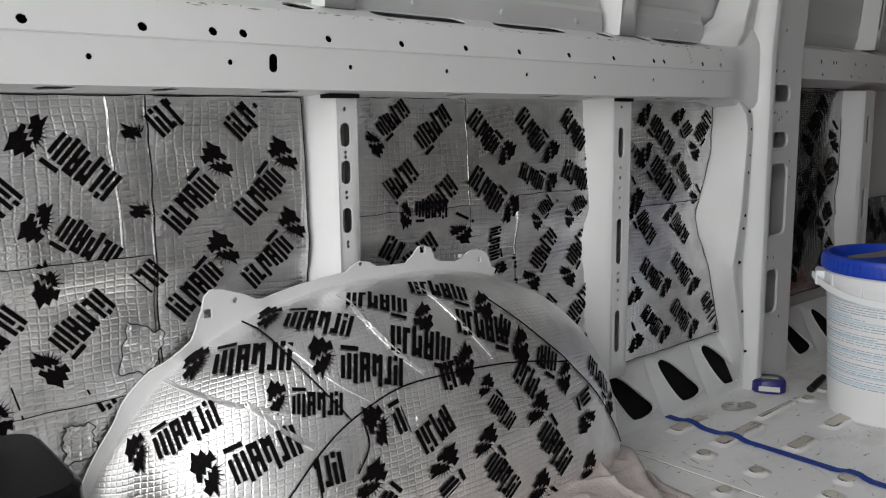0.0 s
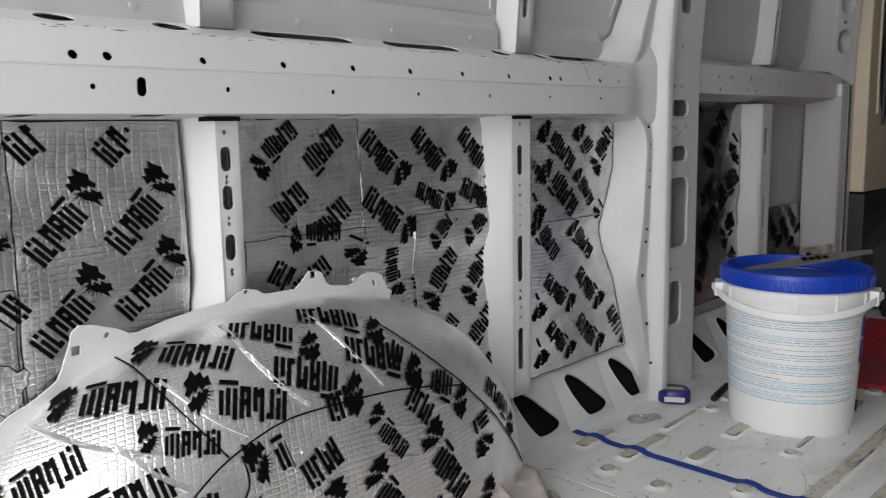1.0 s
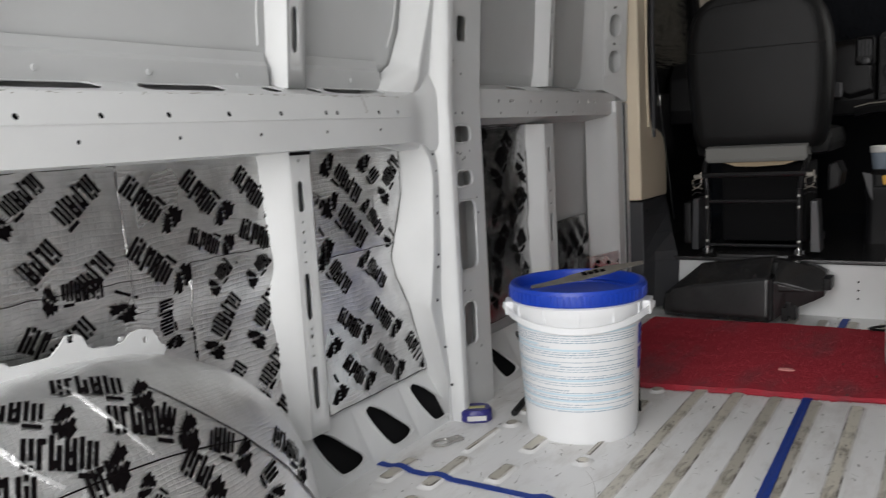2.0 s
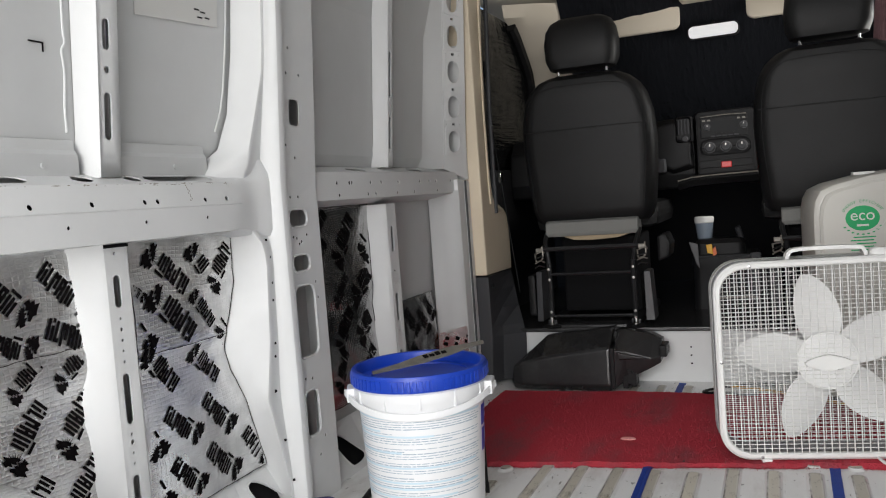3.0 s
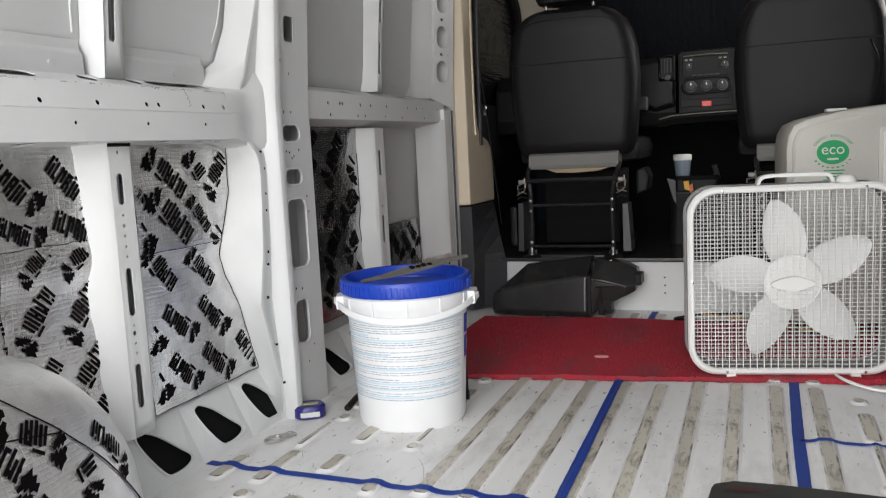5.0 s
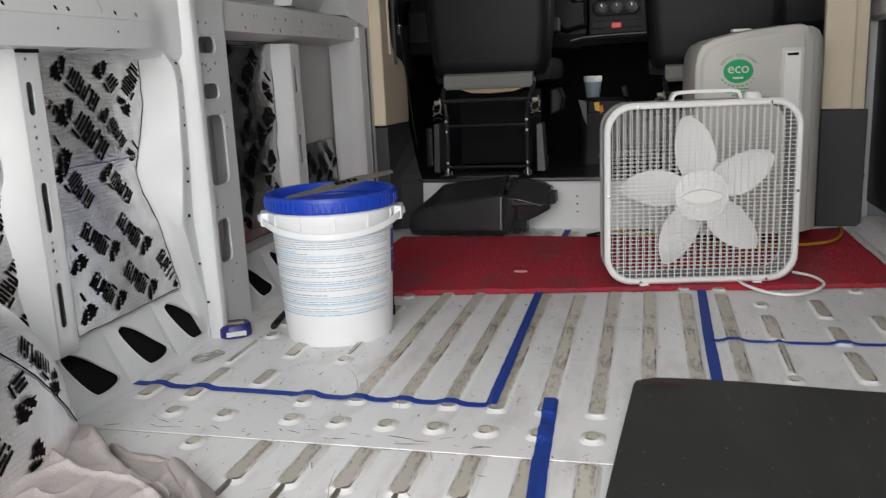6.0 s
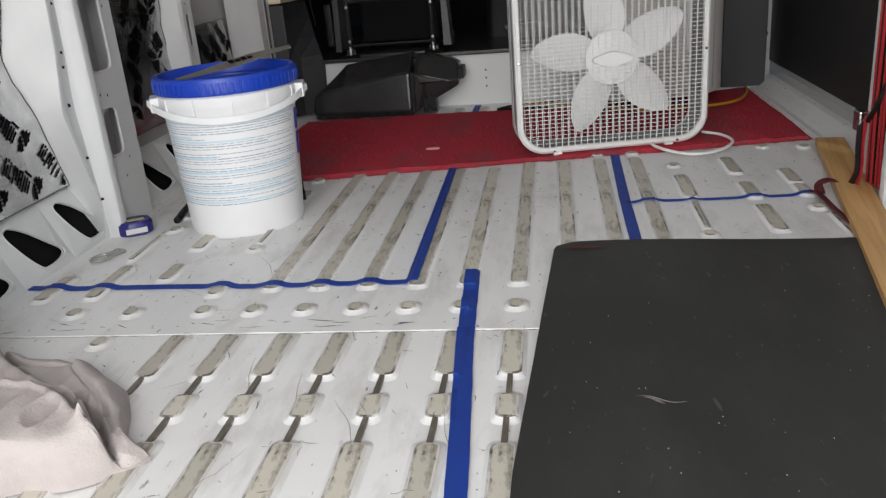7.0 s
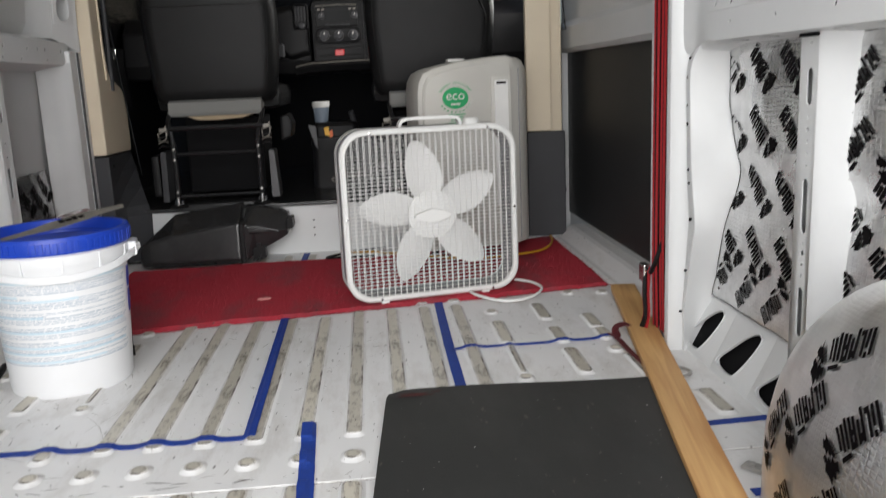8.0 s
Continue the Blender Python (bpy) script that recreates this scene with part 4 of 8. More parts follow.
arch_right = wheel_arch(-1, "wheel_arch_passenger_side", "rounded wheel arch wrapped in crinkled silver foil")


# ---------------------------------------------------------------- foil sheets with printed marks
MARK = 0.128                     # length of one printed mark
ASPECT = 0.29                   # height of a mark over its length
# plain upright strokes with short ticks: from, to along the mark, low, high across it
STROKES = ((0.0, 0.042, -0.5, 0.5), (0.07, 0.106, -0.5, 0.22), (0.07, 0.106, 0.36, 0.56), (0.136, 0.172, -0.5, 0.5), (0.172, 0.206, -0.5, -0.3),
           (0.236, 0.272, -0.62, 0.5), (0.272, 0.302, 0.18, 0.44), (0.302, 0.338, -0.3, 0.5), (0.368, 0.404, -0.5, 0.5), (0.404, 0.432, 0.3, 0.5),
           (0.432, 0.468, -0.56, 0.5), (0.404, 0.432, -0.12, 0.08), (0.498, 0.534, -0.62, 0.4), (0.49, 0.66, 0.52, 0.68), (0.562, 0.598, -0.5, 0.4), (0.626, 0.66, -0.5, 0.3))
# the badge beside them: two jagged halves parted by a zigzag
HALVES = (((0.735, 0.50), (0.765, 0.86), (0.80, 0.70), (0.84, 1.0), (0.88, 0.84), (0.93, 1.08), (0.955, 0.74), (0.99, 0.52), (0.955, 0.34), (0.97, 0.08), (0.925, 0.02), (0.905, 0.30), (0.872, 0.16), (0.85, 0.42), (0.81, 0.26), (0.79, 0.48)),
          ((0.755, 0.30), (0.785, 0.34), (0.805, 0.12), (0.848, 0.28), (0.868, 0.0), (0.90, 0.12), (0.912, -0.12), (0.945, -0.22), (0.905, -0.48), (0.865, -0.36), (0.84, -0.62), (0.81, -0.22), (0.775, 0.0)))


def mark_polygons(a0=0.0, a1=1.0):
    """The printed mark as plain strokes and a spiked badge, in lengths along and heights across, cut to a0..a1."""
    out, last = [], None

    def link(p, q):                              # a hairline joins neighbours
        out.append([p, q, (q[0], q[1] + 0.012)])
    for u0, u1, low, high in STROKES:
        p, q = max(u0 - 0.004, a0), min(u1 + 0.004, a1)
        if q - p > 0.002:
            out.append([(p, low), (q, low), (q, high), (p, high)])
            if last:
                link(last, (p, low))
            last = (q, low)
    if a1 > 0.95 and a0 < 0.9:
        mids = []
        for half in HALVES:
            mid = (sum(p[0] for p in half) / len(half), sum(p[1] for p in half) / len(half))
            mids.append(mid)
            for p, q in zip(half, half[1:] + half[:1]):
                out.append([mid, p, q])
        link(mids[0], mids[1])
        if last:
            link(last, mids[1])
        for k in range(9):                       # thin spikes fanning out behind the badge
            w = radians(148 + 19 * k)
            c, n = math.cos(w), math.sin(w)
            r0, r1, h = 0.062, 0.150 + 0.024 * (k % 2) + 0.012 * math.sin(k * 1.7), 0.010
            base, tip, other = [(0.855 + x, 0.16 + y / ASPECT) for x, y in ((r0 * c - h * n, r0 * n + h * c), (r1 * c, r1 * n), (r0 * c + h * n, r0 * n - h * c))]
            out.append([mids[1], base, tip, other])
    return out


def lay_mark(bm, p, q, kind, put, s=1, length=MARK):
    """One mark from p to q on a sheet's drawing; kind "f" whole, "s" its start alone, "e" its end alone."""
    p, q = Vector(p), Vector(q)
    along = (q - p).normalized()
    k = (q - p).length / length
    a0, a1 = 0.0, 1.0
    if kind == "f":
        length = (q - p).length
    elif kind == "s":
        a1 = min(1.0, k)
    else:
        a0 = max(0.0, 1 - k)
        p = q - along * length
    across = Vector((-along.y, along.x)) * length * ASPECT * s
    for poly in mark_polygons(a0, a1):
        vs = []
        for u, v in poly:
            w = p + along * (u * length) + across * v
            vs.append(bm.verts.new(put(w.x, w.y)))
        bm.faces.new(vs)


def foil_d(x, z):
    base = lerp([(0.12, 0.926), (0.30, 0.930), (0.43, 0.939), (0.47, 0.929), (0.58, 0.931), (0.70, 0.934)], z)[0]
    q = Vector((x * 9, z * 9, 0.5))
    return base + 0.0045 * noise.noise(q) + 0.0016 * noise.noise(q * 2.7)


def foil_sheet(s, left, right, z0, z1, lift=0.0, group="foil sheets on the van wall", label="embossed silver foil sheet with black printed marks on the wall", material=None):
    """A sheet of foil-faced mat between two edges x(z)."""
    sheet = thing("insulation_sheet", label, "insulation", group=group)
    bm = bmesh.new()
    uv = bm.loops.layers.uv.new("UVMap")
    nz = max(6, int((z1 - z0) / 0.014))
    nx = max(6, int((right(0.5 * (z0 + z1)) - left(0.5 * (z0 + z1))) / 0.014))
    front, back = [], []
    for j in range(nz + 1):
        z = z0 + (z1 - z0) * j / nz
        fr, bk = [], []
        for i in range(nx + 1):
            x = left(z) + (right(z) - left(z)) * i / nx
            if i in (0, nx):
                x += 0.002 * noise.noise(Vector((x * 3, z * 40, s)))
            zz = z + (0.0025 * noise.noise(Vector((x * 30, z * 5, s + 4))) if j in (0, nz) else 0)
            d = foil_d(x, zz) - lift
            if j in (0, nz) or i in (0, nx):
                d += 0.0015 + 0.002 * noise.noise(Vector((x * 20, zz * 20, 7)))
            fr.append(bm.verts.new(at_side(s, x, d, zz)))
            bk.append(bm.verts.new(at_side(s, x, d + 0.003, zz)))
        front.append(fr)
        back.append(bk)
    for j in range(nz):
        for i in range(nx):
            for g in (front, back):
                bm.faces.new((g[j][i], g[j][i + 1], g[j + 1][i + 1], g[j + 1][i]))
    for i in range(nx):
        for j in (0, nz):
            bm.faces.new((front[j][i], front[j][i + 1], back[j][i + 1], back[j][i]))
    for j in range(nz):
        for i in (0, nx):
            bm.faces.new((front[j][i], front[j + 1][i], back[j + 1][i], back[j][i]))
    for f in bm.faces:
        for lp in f.loops:
            lp[uv].uv = (lp.vert.co.x, lp.vert.co.z)
    rim = [front[0][i].co.copy() for i in range(nx + 1)] + [front[j][nx].co.copy() for j in range(1, nz + 1)] + [front[nz][i].co.copy() for i in range(nx - 1, -1, -1)] + [front[j][0].co.copy() for j in range(nz - 1, -1, -1)]
    part("foil", bm, material or FOIL, sheet, smooth=True)
    bm = bmesh.new()
    tube(bm, [p + Vector((0, -s * 0.0004, 0)) for p in rim], 0.0006, 5, False)
    part("cut_edge", bm, INK, sheet, "dark cut edge of the sheet")
    return sheet


def fold(sheet, s, pts, lift=0.0, r=0.0022):
    """A pinched ridge running over a sheet."""
    bm = bmesh.new()
    uv = bm.loops.layers.uv.new("UVMap")
    path = []
    for p in smooth_path([(x, z, 0) for x, z in pts], 8):
        x, z = p.x + 0.0015 * noise.noise(Vector((p.x * 50, p.y * 50, 3))), p.y
        path.append(at_side(s, x, foil_d(x, z) - lift + r * 0.35, z))
    tube(bm, path, r, 8)
    for f in bm.faces:
        for lp in f.loops:
            lp[uv].uv = (lp.vert.co.x, lp.vert.co.z)
    part("fold", bm, FOIL, sheet, "pinched ridge in the foil", smooth=True)


def print_marks(sheet, s, rows, kinds, lift=0.0, inside=None):
    def put(x, z):
        return at_side(s, x, foil_d(x, z) - lift - 0.0016, z)
    for (x0, z0, x1, z1), kind in zip(rows, kinds):
        bm = bmesh.new()
        lay_mark(bm, (x0, z0), (x1, z1), kind, put, s)
        if inside:
            doomed = [f for f in bm.faces if not all(inside(v.co.x, v.co.z) for v in f.verts)]
            bmesh.ops.delete(bm, geom=doomed, context='FACES')
        if bm.faces:
            part("printed_mark", bm, INK, sheet, "black printed strokes and a spiked badge")
        else:
            bm.free()


def const(v):
    return lambda z: v


def table(rows):
    return lambda z: lerp(rows, z)[0]


# rear bay
sh = foil_sheet(1, const(-0.42), const(-0.06), 0.06, 0.690)
sh = foil_sheet(1, const(0.07), const(0.452), 0.10, 0.692)
rows = [(0.402, 0.575, 0.302, 0.664), (0.399, 0.485, 0.302, 0.558), (0.385, 0.439, 0.292, 0.355), (0.279, 0.435, 0.19, 0.345), (0.448, 0.663, 0.424, 0.628), (0.448, 0.561, 0.431, 0.526),
        (0.334, 0.475, 0.295, 0.474), (0.38, 0.317, 0.358, 0.307), (0.286, 0.586, 0.195, 0.50), (0.271, 0.328, 0.227, 0.318), (0.19, 0.62, 0.10, 0.53), (0.18, 0.42, 0.09, 0.33)]
print_marks(sh, 1, rows, "ffffeeesfeff", 0.0, lambda x, z: x < 0.449)
fold(sh, 1, [(0.402, 0.69), (0.404, 0.61), (0.409, 0.55), (0.409, 0.50)])
fold(sh, 1, [(0.26, 0.40), (0.31, 0.396), (0.36, 0.392), (0.42, 0.395)], 0.0, 0.0016)
low = foil_sheet(1, const(0.07), const(0.447), 0.305, 0.488, 0.003)
rows = [(0.385, 0.439, 0.292, 0.355), (0.279, 0.435, 0.19, 0.345), (0.334, 0.475, 0.295, 0.474), (0.38, 0.317, 0.358, 0.307), (0.271, 0.328, 0.227, 0.318), (0.18, 0.42, 0.09, 0.33)]
print_marks(low, 1, rows, "ffesef", 0.003, lambda x, z: x < 0.444 and 0.308 < z < 0.485)
fold(low, 1, [(0.12, 0.338), (0.20, 0.334), (0.30, 0.336), (0.38, 0.330)], 0.003)
sh = foil_sheet(1, const(0.452), table([(0.3, 0.684), (0.45, 0.684), (0.7, 0.680)]), 0.30, 0.692, 0.0025)
rows = [(0.458, 0.652, 0.523, 0.707), (0.568, 0.643, 0.633, 0.709), (0.472, 0.522, 0.562, 0.612), (0.574, 0.525, 0.665, 0.617), (0.453, 0.471, 0.430, 0.448), (0.472, 0.403, 0.564, 0.49), (0.583, 0.431, 0.674, 0.515)]
print_marks(sh, 1, rows, "ssffsff", 0.0025, lambda x, z: x < 0.68 and z < 0.690)
# middle bay: four lapped sheets
bay = "silver foil sheet lapped over its neighbours between two posts"
sh = foil_sheet(1, const(0.777), const(1.02), 0.50, 0.694, 0.0, label=bay)
rows = [(0.877, 0.682, 0.796, 0.619), (0.967, 0.672, 0.901, 0.619), (0.888, 0.583, 0.837, 0.542), (0.973, 0.554, 0.924, 0.511), (0.959, 0.508, 0.856, 0.512)]
print_marks(sh, 1, rows, "fsssf", 0.0)
sh = foil_sheet(1, const(1.01), table([(0.46, 1.352), (0.70, 1.347)]), 0.455, 0.696, 0.0018, label=bay)
rows = [(1.021, 0.666, 1.11, 0.579), (1.141, 0.669, 1.227, 0.577), (1.261, 0.667, 1.35, 0.576), (1.017, 0.565, 1.121, 0.476), (1.138, 0.567, 1.234, 0.523), (1.258, 0.565, 1.332, 0.532)]
print_marks(sh, 1, rows, "fffffs", 0.0018, lambda x, z: x < 1.349)
sh = foil_sheet(1, const(0.777), const(1.16), 0.30, 0.51, 0.0015, label=bay)
rows = [(1.072, 0.466, 1.083, 0.375), (0.822, 0.459, 0.860, 0.440), (0.995, 0.494, 0.975, 0.45), (0.93, 0.46, 0.86, 0.40), (1.147, 0.409, 1.145, 0.34)]
print_marks(sh, 1, rows, "fsese", 0.0015)
sh = foil_sheet(1, const(1.13), table([(0.14, 1.356), (0.46, 1.352)]), 0.138, 0.52, 0.005, label=bay)
rows = [(1.234, 0.517, 1.164, 0.466), (1.34, 0.517, 1.256, 0.466), (1.231, 0.442, 1.152, 0.349), (1.339, 0.434, 1.253, 0.345), (1.228, 0.314, 1.150, 0.225), (1.337, 0.318, 1.25, 0.23), (1.336, 0.212, 1.26, 0.15)]
print_marks(sh, 1, rows, "ffffffs", 0.005, lambda x, z: x < 1.353 and z < 0.518)
# bay beside the pillar
redge = table([(0.13, 1.842), (0.30, 1.782), (0.38, 1.748), (0.45, 1.734), (0.52, 1.757), (0.58, 1.784), (0.70, 1.788)])
sh = foil_sheet(1, const(1.462), redge, 0.455, 0.700, 0.002, label=bay)
rows = [(1.616, 0.589, 1.514, 0.685), (1.685, 0.62, 1.647, 0.681), (1.778, 0.67, 1.692, 0.577), (1.622, 0.489, 1.512, 0.603), (1.69, 0.50, 1.634, 0.582), (1.794, 0.541, 1.698, 0.466), (1.452, 0.62, 1.492, 0.576), (1.452, 0.53, 1.495, 0.47)]
print_marks(sh, 1, rows, "fefffffee"[:8], 0.002, lambda x, z: x < redge(z) - 0.004 and x > 1.465)
sh = foil_sheet(1, table([(0.13, 1.458), (0.47, 1.462)]), redge, 0.136, 0.47, 0.004, label=bay)
rows = [(1.563, 0.392, 1.48, 0.484), (1.698, 0.38, 1.619, 0.464), (1.522, 0.345, 1.612, 0.262), (1.643, 0.345, 1.723, 0.248), (1.766, 0.238, 1.835, 0.142), (1.526, 0.24, 1.608, 0.154), (1.638, 0.236, 1.731, 0.143),
        (1.465, 0.309, 1.493, 0.256), (1.463, 0.212, 1.497, 0.151)]
print_marks(sh, 1, rows, "fffffffee", 0.004, lambda x, z: x < redge(z) - 0.004 and x > 1.462)
# front bay, its foil toned darker for the shade there
sh = foil_sheet(1, table([(0.18, 2.15), (0.71, 2.11)]), table([(0.18, 2.50), (0.45, 2.47), (0.71, 2.485)]), 0.17, 0.735, 0.0, label="silver foil sheet toned darker for shade in the bay behind the pillar", material=FRONTFOIL)
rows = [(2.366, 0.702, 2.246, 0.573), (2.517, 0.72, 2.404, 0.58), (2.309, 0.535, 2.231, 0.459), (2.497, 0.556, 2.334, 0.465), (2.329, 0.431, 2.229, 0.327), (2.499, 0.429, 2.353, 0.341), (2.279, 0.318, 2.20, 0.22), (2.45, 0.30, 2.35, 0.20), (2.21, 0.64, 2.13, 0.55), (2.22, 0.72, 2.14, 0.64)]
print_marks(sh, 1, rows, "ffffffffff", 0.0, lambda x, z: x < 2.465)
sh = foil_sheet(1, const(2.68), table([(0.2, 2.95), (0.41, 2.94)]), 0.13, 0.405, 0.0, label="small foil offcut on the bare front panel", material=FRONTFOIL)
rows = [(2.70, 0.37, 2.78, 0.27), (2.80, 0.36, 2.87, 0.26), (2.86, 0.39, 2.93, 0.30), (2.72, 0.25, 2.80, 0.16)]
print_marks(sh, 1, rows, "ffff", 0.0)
# passenger side bays
right_label = "embossed silver foil sheet with black printed marks on the far wall"
for x0, x1, z0 in ((0.777, 1.35, 0.138), (0.07, 0.68, 0.20), (-0.42, -0.06, 0.10)):
    sh = foil_sheet(-1, const(x0), const(x1), z0, 0.694, label=right_label)
    rows = []
    for i in range(6):
        for j in range(5):
            xa, za = x0 + 0.03 + 0.118 * i, 0.66 - 0.108 * j + 0.02 * (i % 2)
            rows.append((xa, za, xa + 0.088, za - 0.092) if j < 2 else (xa + 0.088, za, xa, za - 0.092))
    print_marks(sh, -1, rows, "f" * 30, 0.0, lambda x, z, x0=x0, x1=x1, z0=z0: x0 + 0.004 < x < x1 - 0.004 and z0 < z < 0.69)
sh = foil_sheet(-1, table([(0.13, 1.458), (0.70, 1.462)]), redge, 0.136, 0.700, 0.002, label=right_label)
rows = [(1.565 + 0.122 * i - 0.02 * (j % 2), 0.685 - 0.122 * j, 1.482 + 0.122 * i - 0.02 * (j % 2), 0.595 - 0.122 * j) for i in range(0, 3) for j in range(4)]
rows += [(1.585 + 0.122 * i, 0.155, 1.495 + 0.122 * i, 0.235) for i in range(0, 3)]
print_marks(sh, -1, rows, "f" * 15, 0.002, lambda x, z: 1.466 < x < redge(z) - 0.004 and 0.14 < z < 0.695)


def arch_marks(arch, s, rows, kinds):

    def put(x, z):
        r = arch_r(x, z)
        d = AW - AD * max(1 - min(r, 1) ** 3, 0) ** (1 / 3)
        q = on_dome((x, d, z), 0.0022)
        return at_side(s, *q)
    for (x0, z0, x1, z1), kind in zip(rows, kinds):
        p, q = Vector(put(x0, z0)), Vector(put(x1, z1))
        along = (q - p)
        size = MARK * 1.02
        real = along.length
        if real < 1e-4:
            continue
        along.normalize()
        n = dome_normal(((p.x + q.x) / 2, (p.y + q.y) / 2 * s - YC * s, (p.z + q.z) / 2))
        n = Vector((n.x, s * n.y, n.z))
        across = n.cross(along).normalized() * s * -1
        a0, a1 = 0.0, 1.0
        if kind == "s":
            a1 = min(1, real / size)
        elif kind == "e":
            a0 = max(0, 1 - real / size)
            p = q - along * size
        else:
            size = real
        bm = bmesh.new()
        for poly in mark_polygons(a0, a1):
            vs = []
            for u, v in poly:
                w = p + along * (u * size) + across * (v * size * ASPECT)
                g = on_dome((w.x, (w.y - YC) * s, w.z), 0.0022)
                vs.append(bm.verts.new(at_side(s, *g)))
            bm.faces.new(vs)
        part("printed_mark", bm, INK, arch, "black printed strokes and a spiked badge")


ARCH_TOP = [(0.788, 0.411, 0.909, 0.375), (0.678, 0.408, 0.786, 0.377), (0.818, 0.367, 0.949, 0.313), (0.698, 0.364, 0.825, 0.313), (0.652, 0.381, 0.554, 0.389), (0.696, 0.321, 0.572, 0.352),
            (0.559, 0.358, 0.449, 0.338), (0.598, 0.3, 0.507, 0.314), (0.457, 0.308, 0.365, 0.247), (0.532, 0.272, 0.413, 0.234)]
ARCH_LOW = [(0.581, 0.229, 0.543, 0.227), (0.682, 0.269, 0.622, 0.254), (0.699, 0.229, 0.758, 0.252), (0.871, 0.213, 0.818, 0.282), (0.991, 0.112, 0.915, 0.231), (0.868, 0.111, 0.797, 0.211), (0.747, 0.151, 0.718, 0.206),
            (0.643, 0.161, 0.598, 0.208), (0.965, 0.046, 0.904, 0.107), (1.091, 0.032, 1.034, 0.098), (0.755, 0.304, 0.803, 0.304), (0.902, 0.288, 0.937, 0.247), (0.959, 0.297, 1.034, 0.246), (1.055, 0.218, 1.07, 0.151), (0.894, 0.35, 0.946, 0.31)]
arch_marks(arch_left, 1, ARCH_TOP, "ffffffffff")
arch_marks(arch_left, 1, ARCH_LOW, "sesfffeeeessee"+"e")
arch_marks(arch_left, 1, [(0.70, 0.13, 0.62, 0.05), (0.84, 0.07, 0.80, 0.02), (0.56, 0.15, 0.48, 0.06), (0.42, 0.18, 0.37, 0.09), (1.10, 0.25, 1.17, 0.16)], "fffff")
arch_marks(arch_right, -1, [(0.93, 0.33, 1.04, 0.27), (0.98, 0.25, 1.06, 0.16), (0.86, 0.27, 0.95, 0.18), (0.90, 0.15, 0.98, 0.07), (1.08, 0.20, 1.14, 0.09), (1.02, 0.10, 1.08, 0.02), (0.74, 0.36, 0.86, 0.35),
                            (0.72, 0.26, 0.80, 0.18), (0.60, 0.30, 0.70, 0.32), (0.58, 0.2, 0.66, 0.12), (0.76, 0.12, 0.84, 0.04)], "fffffffffff")

# seams and lifted corners of the foil on the arch
bm = bmesh.new()


def seam(bm, pts, s, r=0.0012, lift=0.002):
    path = []
    for x, z in smooth_seam(pts):
        rr = arch_r(x, z)
        d = AW - AD * max(1 - min(rr, 1) ** 3, 0) ** (1 / 3)
        path.append(at_side(s, *on_dome((x, d, z), lift)))
    tube(bm, path, r, 5)


def smooth_seam(pts):
    return [(p.x, p.y) for p in smooth_path([(a, b, 0) for a, b in pts], 8)]


seam(bm, [(0.50, 0.20), (0.55, 0.246), (0.603, 0.279), (0.678, 0.303), (0.757, 0.306), (0.865, 0.300), (0.95, 0.287), (1.028, 0.269)], 1)
seam(bm, [(0.545, 0.398), (0.556, 0.356), (0.603, 0.281)], 1)
seam(bm, [(0.619, 0.279), (0.621, 0.245), (0.60, 0.215)], 1)
seam(bm, [(0.90, 0.385), (0.97, 0.325), (1.03, 0.27), (1.10, 0.2), (1.2, 0.08)], 1)
seam(bm, [(0.55, 0.246), (0.548, 0.19), (0.56, 0.05)], 1)
part("lap_seam", bm, INK, arch_left, "dark cut edges of lapped foil", smooth=True)
for pts, r in (([(0.678, 0.412), (0.676, 0.385), (0.70, 0.345), (0.73, 0.315)], 0.0045), ([(0.56, 0.37), (0.60, 0.325), (0.645, 0.293)], 0.0040), ([(0.487, 0.315), (0.52, 0.28), (0.548, 0.258)], 0.0055), ([(0.43, 0.33), (0.47, 0.315), (0.53, 0.30)], 0.0045),
               ([(0.80, 0.415), (0.82, 0.37), (0.86, 0.31)], 0.0035), ([(0.70, 0.262), (0.80, 0.262), (0.90, 0.245)], 0.0030), ([(0.66, 0.20), (0.78, 0.225), (0.90, 0.20)], 0.0028)):
    bm = bmesh.new()          # soft folds pulled into the foil
    uv = bm.loops.layers.uv.new("UVMap")
    seam(bm, pts, 1, r, -r * 0.35)
    for f in bm.faces:
        for lp in f.loops:
            lp[uv].uv = (lp.vert.co.x, lp.vert.co.z)
    part("fold", bm, ARCHFOIL, arch_left, smooth=True)


